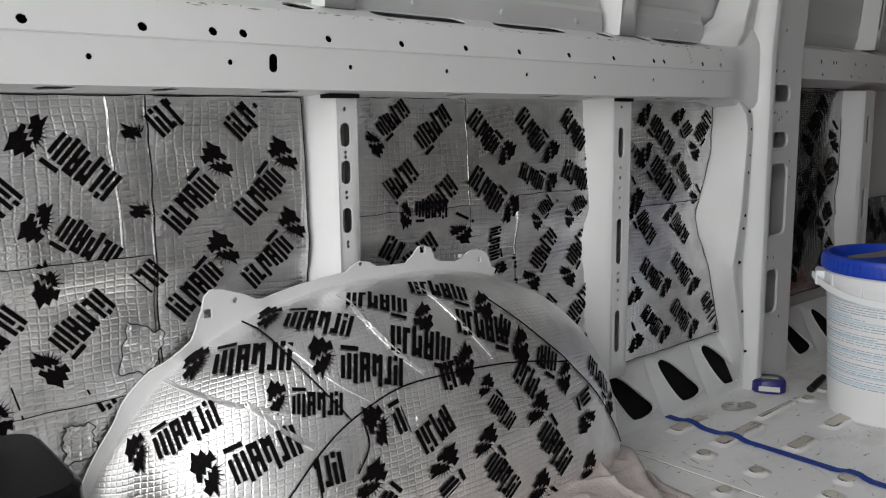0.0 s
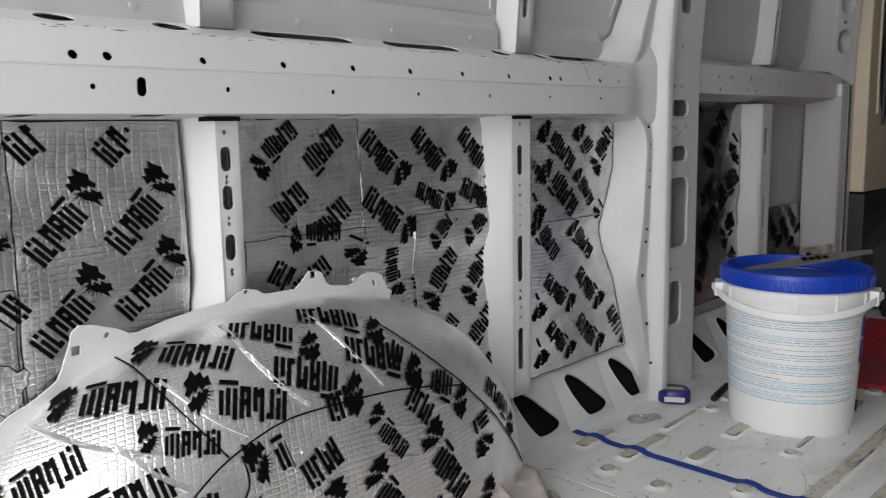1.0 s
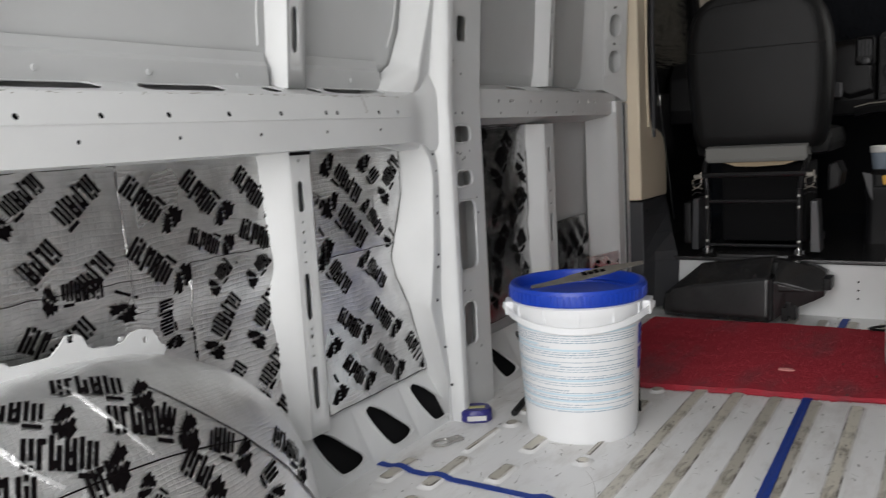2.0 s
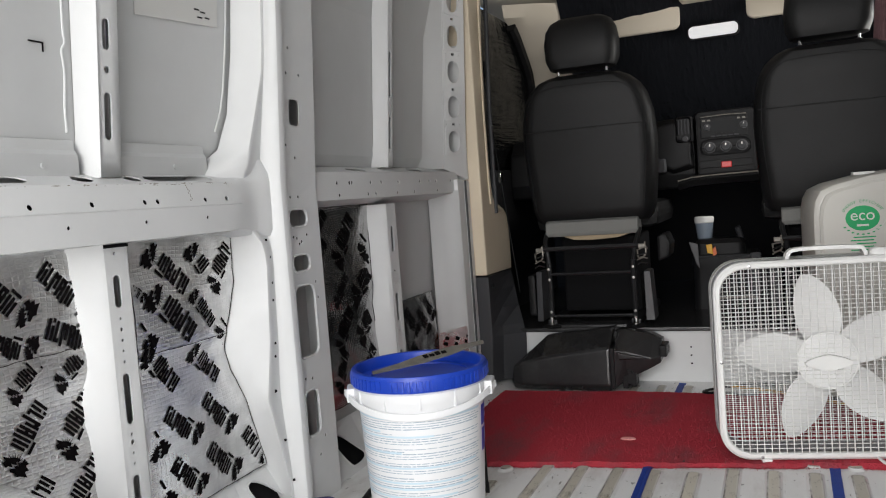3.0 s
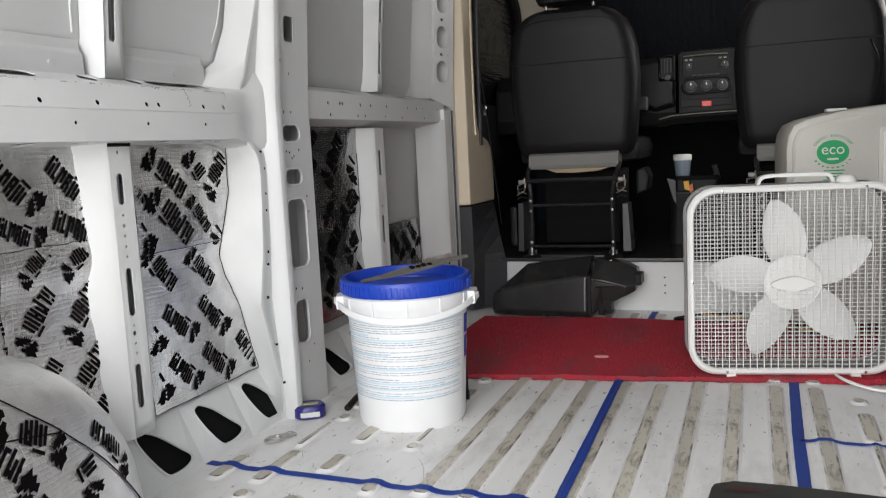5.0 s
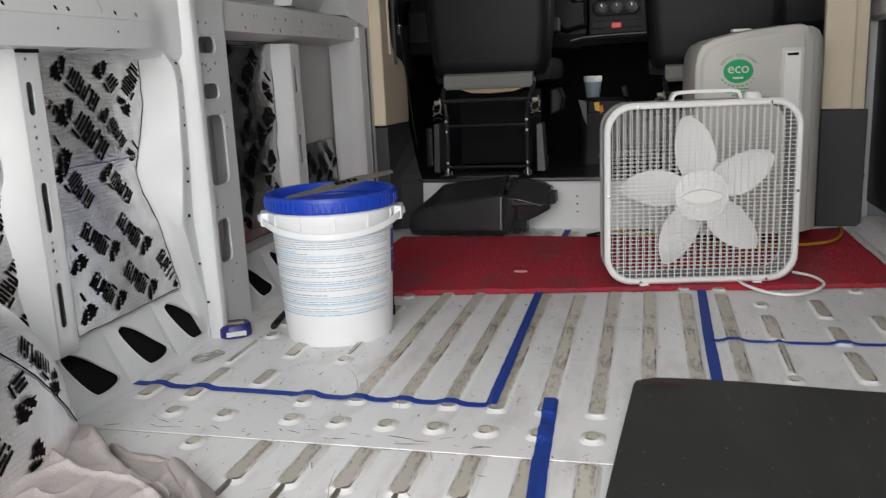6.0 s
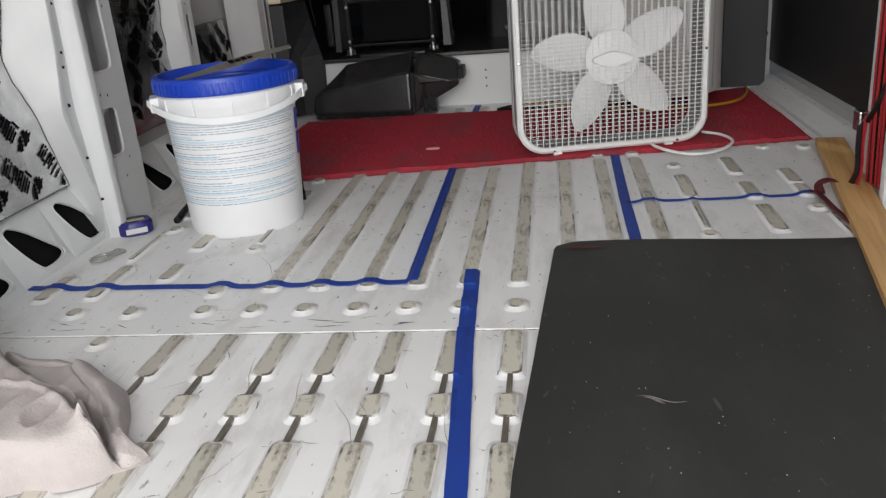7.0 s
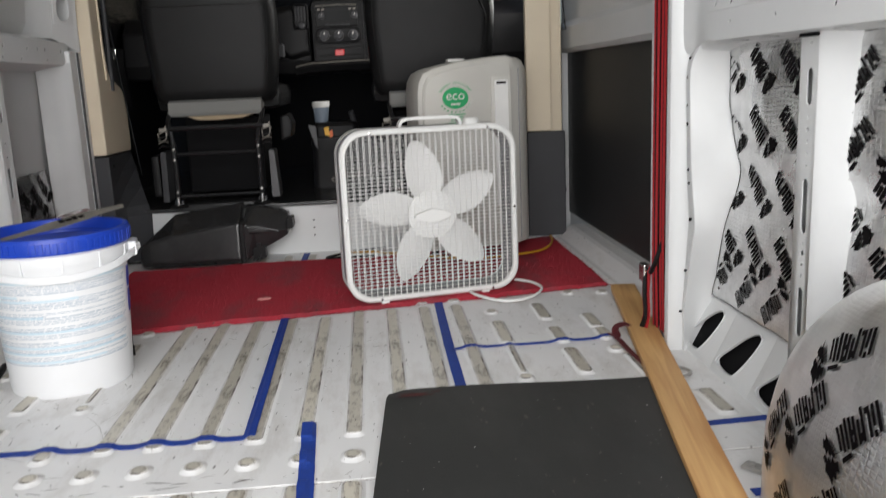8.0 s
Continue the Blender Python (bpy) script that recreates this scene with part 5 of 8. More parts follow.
def scrap(corners, seed):
    """A torn corner of foil pressed on the sheet behind it, its cut edge dark."""
    ob = thing("foil_scrap", "torn crumpled scrap of silver foil on the wall foil", "foil scrap", group="foil scraps")
    (ax, az), (bx, bz), (cx, cz), (dx, dz) = corners
    bm = bmesh.new()
    uv = bm.loops.layers.uv.new("UVMap")
    n = 18
    grid = []
    for j in range(n + 1):
        row = []
        for i in range(n + 1):
            u, v = i / n, j / n
            rag_u, rag_v = 0.006 * noise.noise(Vector((v * 5, seed, 1))), 0.006 * noise.noise(Vector((u * 5, seed, 2)))
            x = (ax * (1 - u) + bx * u) * (1 - v) + (dx * (1 - u) + cx * u) * v + rag_u
            z = (az * (1 - u) + bz * u) * (1 - v) + (dz * (1 - u) + cz * u) * v + rag_v
            lift = 0.004 + 0.004 * abs(noise.noise(Vector((x * 40, z * 40, seed)))) + 0.001 * noise.noise(Vector((x * 120, z * 120, seed)))
            row.append(bm.verts.new(at_side(1, x, foil_d(x, z) - lift, z)))
        grid.append(row)
    for j in range(n):
        for i in range(n):
            f = bm.faces.new((grid[j][i], grid[j][i + 1], grid[j + 1][i + 1], grid[j + 1][i]))
            for lp in f.loops:
                lp[uv].uv = (lp.vert.co.x, lp.vert.co.z)
    rim = [grid[0][i].co.copy() for i in range(n)] + [grid[j][n].co.copy() for j in range(n)] + [grid[n][n - i].co.copy() for i in range(n)] + [grid[n - j][0].co.copy() for j in range(n + 1)]
    ext = bmesh.ops.extrude_face_region(bm, geom=bm.faces[:])
    for g in ext["geom"]:
        if isinstance(g, bmesh.types.BMVert):
            g.co.y += 0.0015
    part("sheet", bm, FOIL, ob)
    bm = bmesh.new()
    tube(bm, rim, 0.0007, 5)
    part("cut_edge", bm, INK, ob, "dark butyl along the cut edge")


scrap([(0.392, 0.335), (0.438, 0.332), (0.456, 0.380), (0.408, 0.402)], 1)
scrap([(0.315, 0.235), (0.357, 0.240), (0.352, 0.280), (0.318, 0.284)], 5)


# narrow sheet on the curved end of the front bay
ob = thing("foil_sheet", "narrow silver foil sheet with slanting black marks", "foil sheet", group="foil sheets on the van wall")
bm = bmesh.new()
loft(bm, [[flank(u / 8, z + 0.02 * (1 - u / 8), 0.003 + 0.001 * noise.noise(Vector((u * 0.7, z * 30, 4)))) for u in range(1, 9)] for z in (0.09, 0.12, 0.15, 0.18, 0.21, 0.24)], False, False)
part("sheet", bm, FOIL, ob, smooth=True)
for u0, z0, n in ((0.30, 0.150, 4), (0.62, 0.125, 5), (0.80, 0.19, 2)):
    for m in range(n):
        bm = bmesh.new()
        loft(bm, [[flank(u0 - 0.045 * m + a, z0 + 0.020 * m + b, 0.0065) for a, b in ((0.0, 0.0), (0.09, 0.005))], [flank(u0 - 0.045 * m + a, z0 + 0.020 * m + b, 0.0065) for a, b in ((-0.03, 0.012), (0.06, 0.017))]], False, False)
        part("printed_mark", bm, INK, ob)


# ---------------------------------------------------------------- things on the floor
def pail():
    ob = thing("bucket", "white plastic bucket with blue screw lid and blue printed label", "bucket", pose(1.95, 0.806, 0.0))
    bm = bmesh.new()
    lathe(bm, [(0.0, 0.004), (0.122, 0.004), (0.126, 0.0), (0.129, 0.004), (0.131, 0.012), (0.146, 0.285), (0.1465, 0.292), (0.152, 0.294), (0.154, 0.300), (0.1545, 0.318), (0.151, 0.322), (0.1485, 0.324), (0.1485, 0.330)], 72)
    part("body", bm, PAIL, ob, smooth=True)
    bm = bmesh.new()
    lathe(bm, [(0.150, 0.322), (0.157, 0.323), (0.1585, 0.327), (0.1585, 0.352), (0.156, 0.358), (0.150, 0.3595), (0.1465, 0.3585), (0.1445, 0.355), (0.143, 0.334), (0.137, 0.331), (0.0, 0.332)], 96)
    lid = part("lid", bm, BLUE, ob, "blue screw lid with ribbed rim", smooth=True)
    for i in range(72):
        if i % 9 != 8:
            a = 2 * math.pi * i / 72
            bm = bmesh.new()
            box(bm, 0.157, 0.1605, -0.0045, 0.0045, 0.327, 0.350, pose(0, 0, 0, 0, 0, math.degrees(a)))
            part("grip_rib", bm, BLUE, lid, bevel=0.001)
    bm = bmesh.new()
    lathe(bm, [(0.118, 0.3315), (0.119, 0.335), (0.114, 0.335), (0.113, 0.3315)], 64)
    part("lid_ring", bm, BLUE, lid, smooth=True)
    # wide collar lugs and the bail
    view = -157
    for a in (view - 88, view + 80):
        bm = bmesh.new()
        box(bm, 0.148, 0.171, -0.030, 0.030, 0.284, 0.317, pose(0, 0, 0, 0, 0, a))
        part("handle_lug", bm, PAIL, ob, bevel=0.005)
    bm = bmesh.new()
    pts = []
    for i in range(25):
        k = i / 24
        a = radians(view - 88 + 168 * k)
        r = 0.176 - 0.022 * math.sin(math.pi * k) ** 0.6
        pts.append((r * math.cos(a), r * math.sin(a), 0.304 - 0.034 * math.sin(math.pi * k)))
    ribbon(bm, pts, 0.015, 0.0035, (0, 0, 1))
    part("bail", bm, PAIL, ob, "flat white bail handle hanging down", bevel=0.001)
    bm = bmesh.new()
    lathe(bm, [(0.1455, 0.272), (0.1485, 0.275), (0.1535, 0.296), (0.1555, 0.300), (0.1555, 0.318), (0.150, 0.321)], 64)
    part("collar", bm, PAIL, ob, smooth=True)
    for i in range(6):
        bm = bmesh.new()
        box(bm, 0.150, 0.1575, -0.002, 0.002, 0.284, 0.317, pose(0, 0, 0, 0, 0, view - 60 + 30 * i))
        part("collar_web", bm, PAIL, ob)

    def wrap(a0, a1, z0, z1, bm, off=0.0006):
        n = max(2, int((a1 - a0) / 4))
        rows = []
        for i in range(n + 1):
            a = radians(a0 + (a1 - a0) * i / n)
            rows.append([((0.131 + 0.015 * (z - 0.012) / 0.273 + off) * math.cos(a), (0.131 + 0.015 * (z - 0.012) / 0.273 + off) * math.sin(a), z) for z in (z0, z1)])
        loft(bm, rows, False, False)
    rng = random.Random(5)
    bm = bmesh.new()
    z = 0.262
    k = 0
    while z > 0.075:
        h = 0.0016 if k % 4 else 0.0022
        a = view - 80
        end = view + 62 - (rng.random() * 95 if k % 3 == 2 else 6 * rng.random())
        while a < end:
            w = rng.uniform(3, 13)
            wrap(a, min(a + w, end), z, z + h, bm)
            a += w + rng.uniform(0.8, 1.6)
        k += 1
        z -= 0.0054 if k % 5 else 0.0115
    tagged(part("small_print", bm, LABELGREY, ob, "rows of small grey-blue printing"), kind="stuff")
    for z, a0, a1 in ((0.262, -80, 62), (0.232, -80, -40), (0.222, -78, 10), (0.186, -80, -20), (0.152, -78, 55), (0.118, -80, 40), (0.104, -78, 58), (0.085, -76, 30)):
        bm = bmesh.new()
        wrap(view + a0, view + a1, z, z + 0.0045, bm, 0.0008)
        part("heading_line", bm, LABELBLUE, ob, "pale blue heading line")
    bm = bmesh.new()
    wrap(view + 68, view + 96, 0.215, 0.262, bm)
    wrap(view + 69, view + 96, 0.155, 0.208, bm)
    part("label_panel", bm, BLUE, ob, "blue side panel of the label")
    bm = bmesh.new()
    wrap(view + 78, view + 94, 0.246, 0.252, bm, 0.0012)
    part("label_emblem", bm, PAIL, ob)
    for a0, a1, z0, z1 in ((78, 90, 0.228, 0.234), (79, 92, 0.17, 0.195)):
        bm = bmesh.new()
        wrap(view + a0, view + a1, z0, z1, bm, 0.0012)
        part("label_emblem", bm, PAIL, ob)
    return ob


pail()

# spreader on the lid
ob = thing("scraper", "worn grey-brown flat shim lying across the bucket lid", "shim", pose(1.955, 0.785, 0.369, 13, -6, -48))
bm = bmesh.new()
plate(bm, lambda u, v, w: (u, v, w + 0.004 * math.sin(u * 14)), [(-0.135, -0.008), (-0.06, -0.015), (-0.02, -0.021), (0.05, -0.022), (0.09, -0.015), (0.14, -0.010), (0.145, 0.007), (0.085, 0.013), (0.05, 0.019), (-0.03, 0.017), (-0.07, 0.011), (-0.135, 0.005)], [], 0.0025)
part("blade", bm, STEELGREY, ob)
for k in range(4):
    bm = bmesh.new()
    box(bm, -0.01 + 0.015 * k, 0.001 + 0.015 * k, -0.008, 0.008 - 0.004 * (k % 2), 0.0045, 0.0062)
    part("print_bar", bm, INK, ob)

# tape measure
ob = thing("tape_measure", "blue-violet tape measure lying on the floor", "tape measure", pose(1.885, 1.062, 0.001, 0, 0, -58))
bm = bmesh.new()
loft(bm, [[(u, v, z) for u, v in round_rect(0, 0, 0.078 - k, 0.066 - k, 0.026)] for z, k in ((0.0, 0.008), (0.004, 0.0), (0.026, 0.0), (0.033, 0.008))])
case = part("case", bm, PURPLE, ob, smooth=True)
bm = bmesh.new()
box(bm, -0.024, 0.024, -0.0345, -0.033, 0.008, 0.020)
part("label", bm, PAPER, case, "white label strip")
bm = bmesh.new()
box(bm, -0.018, 0.022, -0.010, 0.006, 0.033, 0.0342)
part("top_sticker", bm, KHAKI, case, "khaki sticker")
bm = bmesh.new()
lathe(bm, [(0.0, 0.0), (0.028, 0.0), (0.0285, 0.003), (0.0275, 0.014)], 28)
part("bumper", bm, BLACK, ob, smooth=True)

ob = thing("marker_pen", "black marker pen lying on the floor", "marker", pose(2.0, 0.997, 0.009, 0, 90, 11))
bm = bmesh.new()
lathe(bm, [(0.0, -0.06), (0.008, -0.059), (0.0085, -0.055), (0.0085, 0.03), (0.0075, 0.032), (0.0075, 0.062), (0.006, 0.066), (0.0, 0.066)], 16)
part("barrel", bm, BLACK, ob, smooth=True)
ob = thing("marker_pen", "black and white tube standing behind the bucket", "marker", pose(2.085, 0.715, 0.0))
bm = bmesh.new()
lathe(bm, [(0.0, 0.0), (0.011, 0.0), (0.011, 0.03), (0.009, 0.032), (0.009, 0.12), (0.0, 0.12)], 16)
part("barrel", bm, BLACK, ob, smooth=True)


def tie_ring(x, y, turn):
    ob = thing("tie_down_ring", "worn grey steel tie-down ring folded flat on the floor", "tie-down ring", pose(x, y, 0.003, 0, 0, turn), group="tie-down rings")
    bm = bmesh.new()
    pts = [(0.024 * math.cos(a) - 0.012, 0.018 * math.sin(a), 0.004) for a in (2 * math.pi * i / 20 for i in range(21))]
    tube(bm, pts, 0.0034, 8, False)
    part("ring", bm, WORN, ob, smooth=True)
    bm = bmesh.new()
    box(bm, 0.004, 0.042, -0.013, 0.013, 0.0, 0.007)
    part("clip", bm, WORN, ob, bevel=0.003)
    bm = bmesh.new()
    lathe(bm, [(0.006, 0.007), (0.006, 0.010), (0.0, 0.011)], 10, (0.028, 0, 0))
    part("bolt", bm, WORN, ob, smooth=True)


tie_ring(1.717, 1.047, -25)
tie_ring(1.717, 0.498 - 1.047, 25)
tie_ring(1.24, 0.498 - 1.02, 40)


# red carpet
def carpet():
    ob = thing("carpet", "worn red carpet offcut with grey smudges across the van floor", "carpet")
    bm = bmesh.new()
    nx, ny = 60, 110
    grid = []
    for i in range(nx + 1):
        row = []
        for j in range(ny + 1):
            k, t = i / nx, j / ny
            y = 0.99 + (-0.625 - 0.99) * t
            near = 2.245 + (2.478 - 2.245) * t + 0.010 * noise.noise(Vector((t * 55, 0, 0))) + 0.012 * noise.noise(Vector((t * 7, 3, 0)))
            far = 3.075 + 0.02 * math.sin(3 * t) + (0.20 * max(0, t - 0.55) / 0.45) + 0.008 * noise.noise(Vector((t * 20, 9, 0)))
            x = near + (far - near) * k
            if j in (0, ny):
                y += 0.006 * noise.noise(Vector((k * 40, 1, 5)))
            edge = min(i, nx - i, j, ny - j)
            z = (0.003 if edge == 0 else 0.0125) + 0.0022 * noise.noise(Vector((x * 14, y * 14, 0))) + 0.0035 * noise.noise(Vector((x * 3, y * 3, 2))) + rib_height(x, y) * 0.15
            row.append(bm.verts.new((x, y, z)))
        grid.append(row)
    for i in range(nx):
        for j in range(ny):
            bm.faces.new((grid[i][j], grid[i][j + 1], grid[i + 1][j + 1], grid[i + 1][j]))
    ext = bmesh.ops.extrude_edge_only(bm, edges=[e for e in bm.edges if len(e.link_faces) == 1])
    for v in ext["geom"]:
        if isinstance(v, bmesh.types.BMVert):
            v.co.z = 0.0005
    part("carpet_top", bm, CARPET, ob, smooth=True)
    # loose tufts standing up from the pile
    rng = random.Random(11)
    bm = bmesh.new()
    for n in range(9000):
        t, k = rng.random(), rng.random()
        if n < 2600:
            k = rng.uniform(-0.006, 0.012)
        elif n < 3300:
            k = 1 + rng.uniform(-0.008, 0.006)
        near, far = 2.245 + 0.233 * t + 0.012 * noise.noise(Vector((t * 7, 3, 0))), 3.075 + 0.02 * math.sin(3 * t) + (0.20 * max(0, t - 0.55) / 0.45)
        x, y = near + (far - near) * k, 0.99 - 1.615 * t
        h = rng.uniform(0.002, 0.007)
        a, ln = rng.uniform(0, 6.28), rng.uniform(0.002, 0.007)
        if n < 2600:
            a, ln, h = math.pi + rng.uniform(-0.8, 0.8), rng.uniform(0.004, 0.016), rng.uniform(-0.002, 0.004)
        p = Vector((x, y, 0.0125 if 0.01 < k < 0.99 else 0.004))
        q = p + Vector((ln * math.cos(a), ln * math.sin(a), h))
        w = Vector((-math.sin(a), math.cos(a), 0)) * 0.0009
        bm.faces.new([bm.verts.new(p + w), bm.verts.new(p - w), bm.verts.new(q)])
    tagged(part("loose_fibre", bm, CARPET, ob), kind="stuff")


carpet()
# sun spot on the carpet, its light put in as a pale fleck
ob = thing("lint", "pale pink fleck put in for a sun spot on the red carpet", "lint")
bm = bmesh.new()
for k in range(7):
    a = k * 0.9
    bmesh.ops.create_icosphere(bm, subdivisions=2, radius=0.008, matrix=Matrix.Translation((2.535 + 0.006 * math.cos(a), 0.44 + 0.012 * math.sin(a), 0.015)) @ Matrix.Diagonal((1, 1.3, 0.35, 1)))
part("light_fleck", bm, SUNSPOT, ob, smooth=True)

# rubber mat
ob = thing("rubber_mat", "black rubber mat with scuffs lying on the ribbed floor", "mat")
bm = bmesh.new()
nx, ny = 70, 40
grid = []
for i in range(nx + 1):
    row = []
    for j in range(ny + 1):
        k, t = i / nx, j / ny
        front = 1.690 - 0.036 * t + 0.008 * t * t
        x = front - (front - 0.356) * k
        yl = 0.083 + 0.052 * min(1, k * 1.8) + 0.02 * max(0, k - 0.55)
        yr = -0.495 + 0.235 * k
        y = yl + (yr - yl) * t
        c = 0.035                              # rounded front corners
        if k * 1.35 < c:
            f = 1 - math.sqrt(max(0, 1 - (1 - k * 1.35 / c) ** 2))
            y += (-c if t < 0.5 else c) * f * abs(1 - 2 * t) ** 6
        x += 0.002 * math.sin(5 * t + 0.6) * (1 - k)
        z = 0.014 + 0.004 * noise.noise(Vector((x * 4, y * 4, 1))) + (0.006 * (1 - k * 8) * (0.5 + 0.5 * math.sin(6 * t)) if k < 0.125 else 0)
        row.append(bm.verts.new((x, y, z)))
    grid.append(row)
faces = [bm.faces.new((grid[i][j], grid[i + 1][j], grid[i + 1][j + 1], grid[i][j + 1])) for i in range(nx) for j in range(ny)]
ext = bmesh.ops.extrude_face_region(bm, geom=faces)
for v in ext["geom"]:
    if isinstance(v, bmesh.types.BMVert):
        v.co.z -= 0.006
part("sheet", bm, RUBBER, ob, smooth=True)
rng = random.Random(3)
bm = bmesh.new()
for n in range(110):
    x = 0.75 + 0.93 * rng.random() ** 1.8
    y = rng.uniform(-0.45 + 0.18 * (1.66 - x), 0.07)
    bmesh.ops.create_icosphere(bm, subdivisions=1, radius=rng.choice((0.0003, 0.0004, 0.0005, 0.0008)), matrix=Matrix.Translation((x, y, 0.0165 + 0.004 * noise.noise(Vector((x * 4, y * 4, 1))))))
tagged(part("crumbs", bm, PAPER, ob, "pale crumbs"), kind="stuff")
bm = bmesh.new()


def mat_z(x, y):
    k = (1.706 - x) / 1.35
    t = min(1, max(0, (0.10 - y) / 0.58))
    return 0.0152 + 0.004 * noise.noise(Vector((x * 4, y * 4, 1))) + (0.006 * (1 - k * 8) * (0.5 + 0.5 * math.sin(6 * t)) if k < 0.125 else 0)


for off, lo, hi in ((0.0, 0.0, 1.0), (0.004, 0.15, 0.5), (0.0075, 0.3, 0.55)):          # a scraped patch
    rows = []
    for k in range(15):
        u = lo + (hi - lo) * k / 14
        x, y = 1.108 - 0.016 * u - off + 0.004 * math.sin(7 * u), -0.018 - 0.062 * u
        w = 0.0018 * math.sin(math.pi * (0.06 + 0.88 * k / 14)) * (0.6 + 0.6 * noise.noise(Vector((u * 30, off, 2))) ** 2)
        rows.append([(x + w, y, mat_z(x, y)), (x - w, y, mat_z(x, y))])
    loft(bm, rows, False, False)
part("scuff", bm, SCUFF, ob, "pale scrape in the rubber")
bm = bmesh.new()
for n in range(22):                                          # red carpet dust rubbed into the corner
    x, y, w = 1.652 + rng.uniform(-0.008, 0.008), rng.uniform(-0.02, 0.055), rng.uniform(0.004, 0.016)
    ring = [(x + 0.18 * w * math.sin(a) * rng.uniform(0.7, 1.3), y + w * math.cos(a)) for a in (2 * math.pi * i / 9 for i in range(9))]
    bm.faces.new([bm.verts.new((p, q, mat_z(p, q) + 0.0026 + 0.00002 * n)) for p, q in ring])
tagged(part("red_dust", bm, REDDUST, ob, "faint red smudge"), kind="stuff")

# board
d = Vector((-1.475, 0.273, 0)).normalized()
ob = thing("wood_board", "bare pine board lying beside the rubber mat", "board", Matrix.Translation((2.378, -0.6335, 0.021)) @ Matrix.Rotation(math.atan2(d.y, d.x), 4, 'Z') @ pose(0, 0, 0, 0, 0.3, 0))
bm = bmesh.new()
box(bm, 0.0, 1.85, -0.035, 0.035, -0.009, 0.010)
part("plank", bm, WOOD, ob, bevel=0.002)


# masking tape
def tape_strip(pts, width=0.024):
    ob = thing("tape_strip", "strip of blue masking tape stuck across the floor ribs", "tape", group="blue tape marks on the floor")
    path = []
    for (x0, y0), (x1, y1) in zip(pts, pts[1:]):
        n = max(2, int(math.hypot(x1 - x0, y1 - y0) / 0.006))
        path += [(x0 + (x1 - x0) * i / n, y0 + (y1 - y0) * i / n) for i in range(n)]
    path.append(pts[-1])
    lines = []
    for i, (x, y) in enumerate(path):
        a, b = path[max(0, i - 1)], path[min(len(path) - 1, i + 1)]
        t = Vector((b[0] - a[0], b[1] - a[1], 0)).normalized()
        w = Vector((-t.y, t.x, 0)) * (width / 2) * (1 + 0.06 * noise.noise(Vector((x * 30, y * 30, 0))))
        lines.append([Vector((x, y, 0)) + w * k for k in (1, 0.5, 0, -0.5, -1)])
    heights = [[rib_height(p.x, p.y) for p in row] for row in lines]
    bm = bmesh.new()
    rows = []
    for i, row in enumerate(lines):
        top = []
        for k, p in enumerate(row):
            near = [heights[n][k] for n in range(max(0, i - 2), min(len(lines), i + 3))]
            top.append(p + Vector((0, 0, 1.1 * max(sum(near) / len(near), 0.92 * heights[i][k]) + 0.0046)))
        rows.append(top + [p - Vector((0, 0, 0.0016)) for p in reversed(top)])
    loft(bm, rows)
    part("strip", bm, TAPE, ob)
    return ob


tape_strip([(1.553, 1.123), (1.545, 1.02), (1.544, 0.89), (1.541, 0.768), (1.535, 0.665), (1.534, 0.567), (1.536, 0.467), (1.536, 0.352)], 0.019)
tape_strip([(1.530, 0.346), (1.75, 0.349), (2.30, 0.357), (2.40, 0.358)])
tape_strip([(1.573, 0.236), (1.30, 0.224), (0.97, 0.201), (0.55, 0.175)], 0.027)
tape_strip([(2.42, -0.083), (2.0, -0.076), (1.66, -0.075)])
tape_strip([(1.968, -0.078), (1.971, -0.164), (1.969, -0.262), (1.975, -0.43), (1.984, -0.505)], 0.014)
tape_strip([(1.443, -0.500), (1.448, -0.60), (1.45, -0.642)], 0.018)
tape_strip([(1.187, -0.47), (1.188, -0.53)], 0.02)
tape_strip([(3.10, 0.365), (3.25, 0.363)])


# crumpled cloth
def signed_distance(path, x, y):
    """Distance to a line of points, positive on its left."""
    best, sign = 9.0, 1.0
    for (ax, ay), (bx, by) in zip(path, path[1:]):
        ex, ey = bx - ax, by - ay
        t = max(0.0, min(1.0, ((x - ax) * ex + (y - ay) * ey) / (ex * ex + ey * ey)))
        d = math.hypot(x - ax - t * ex, y - ay - t * ey)
        if d < best:
            best, sign = d, (1.0 if ex * (y - ay) - ey * (x - ax) > 0 else -1.0)
    return best * sign


def soft_step(d, w):
    t = max(0.0, min(1.0, d / w * 0.5 + 0.5))
    return t * t * (3 - 2 * t)


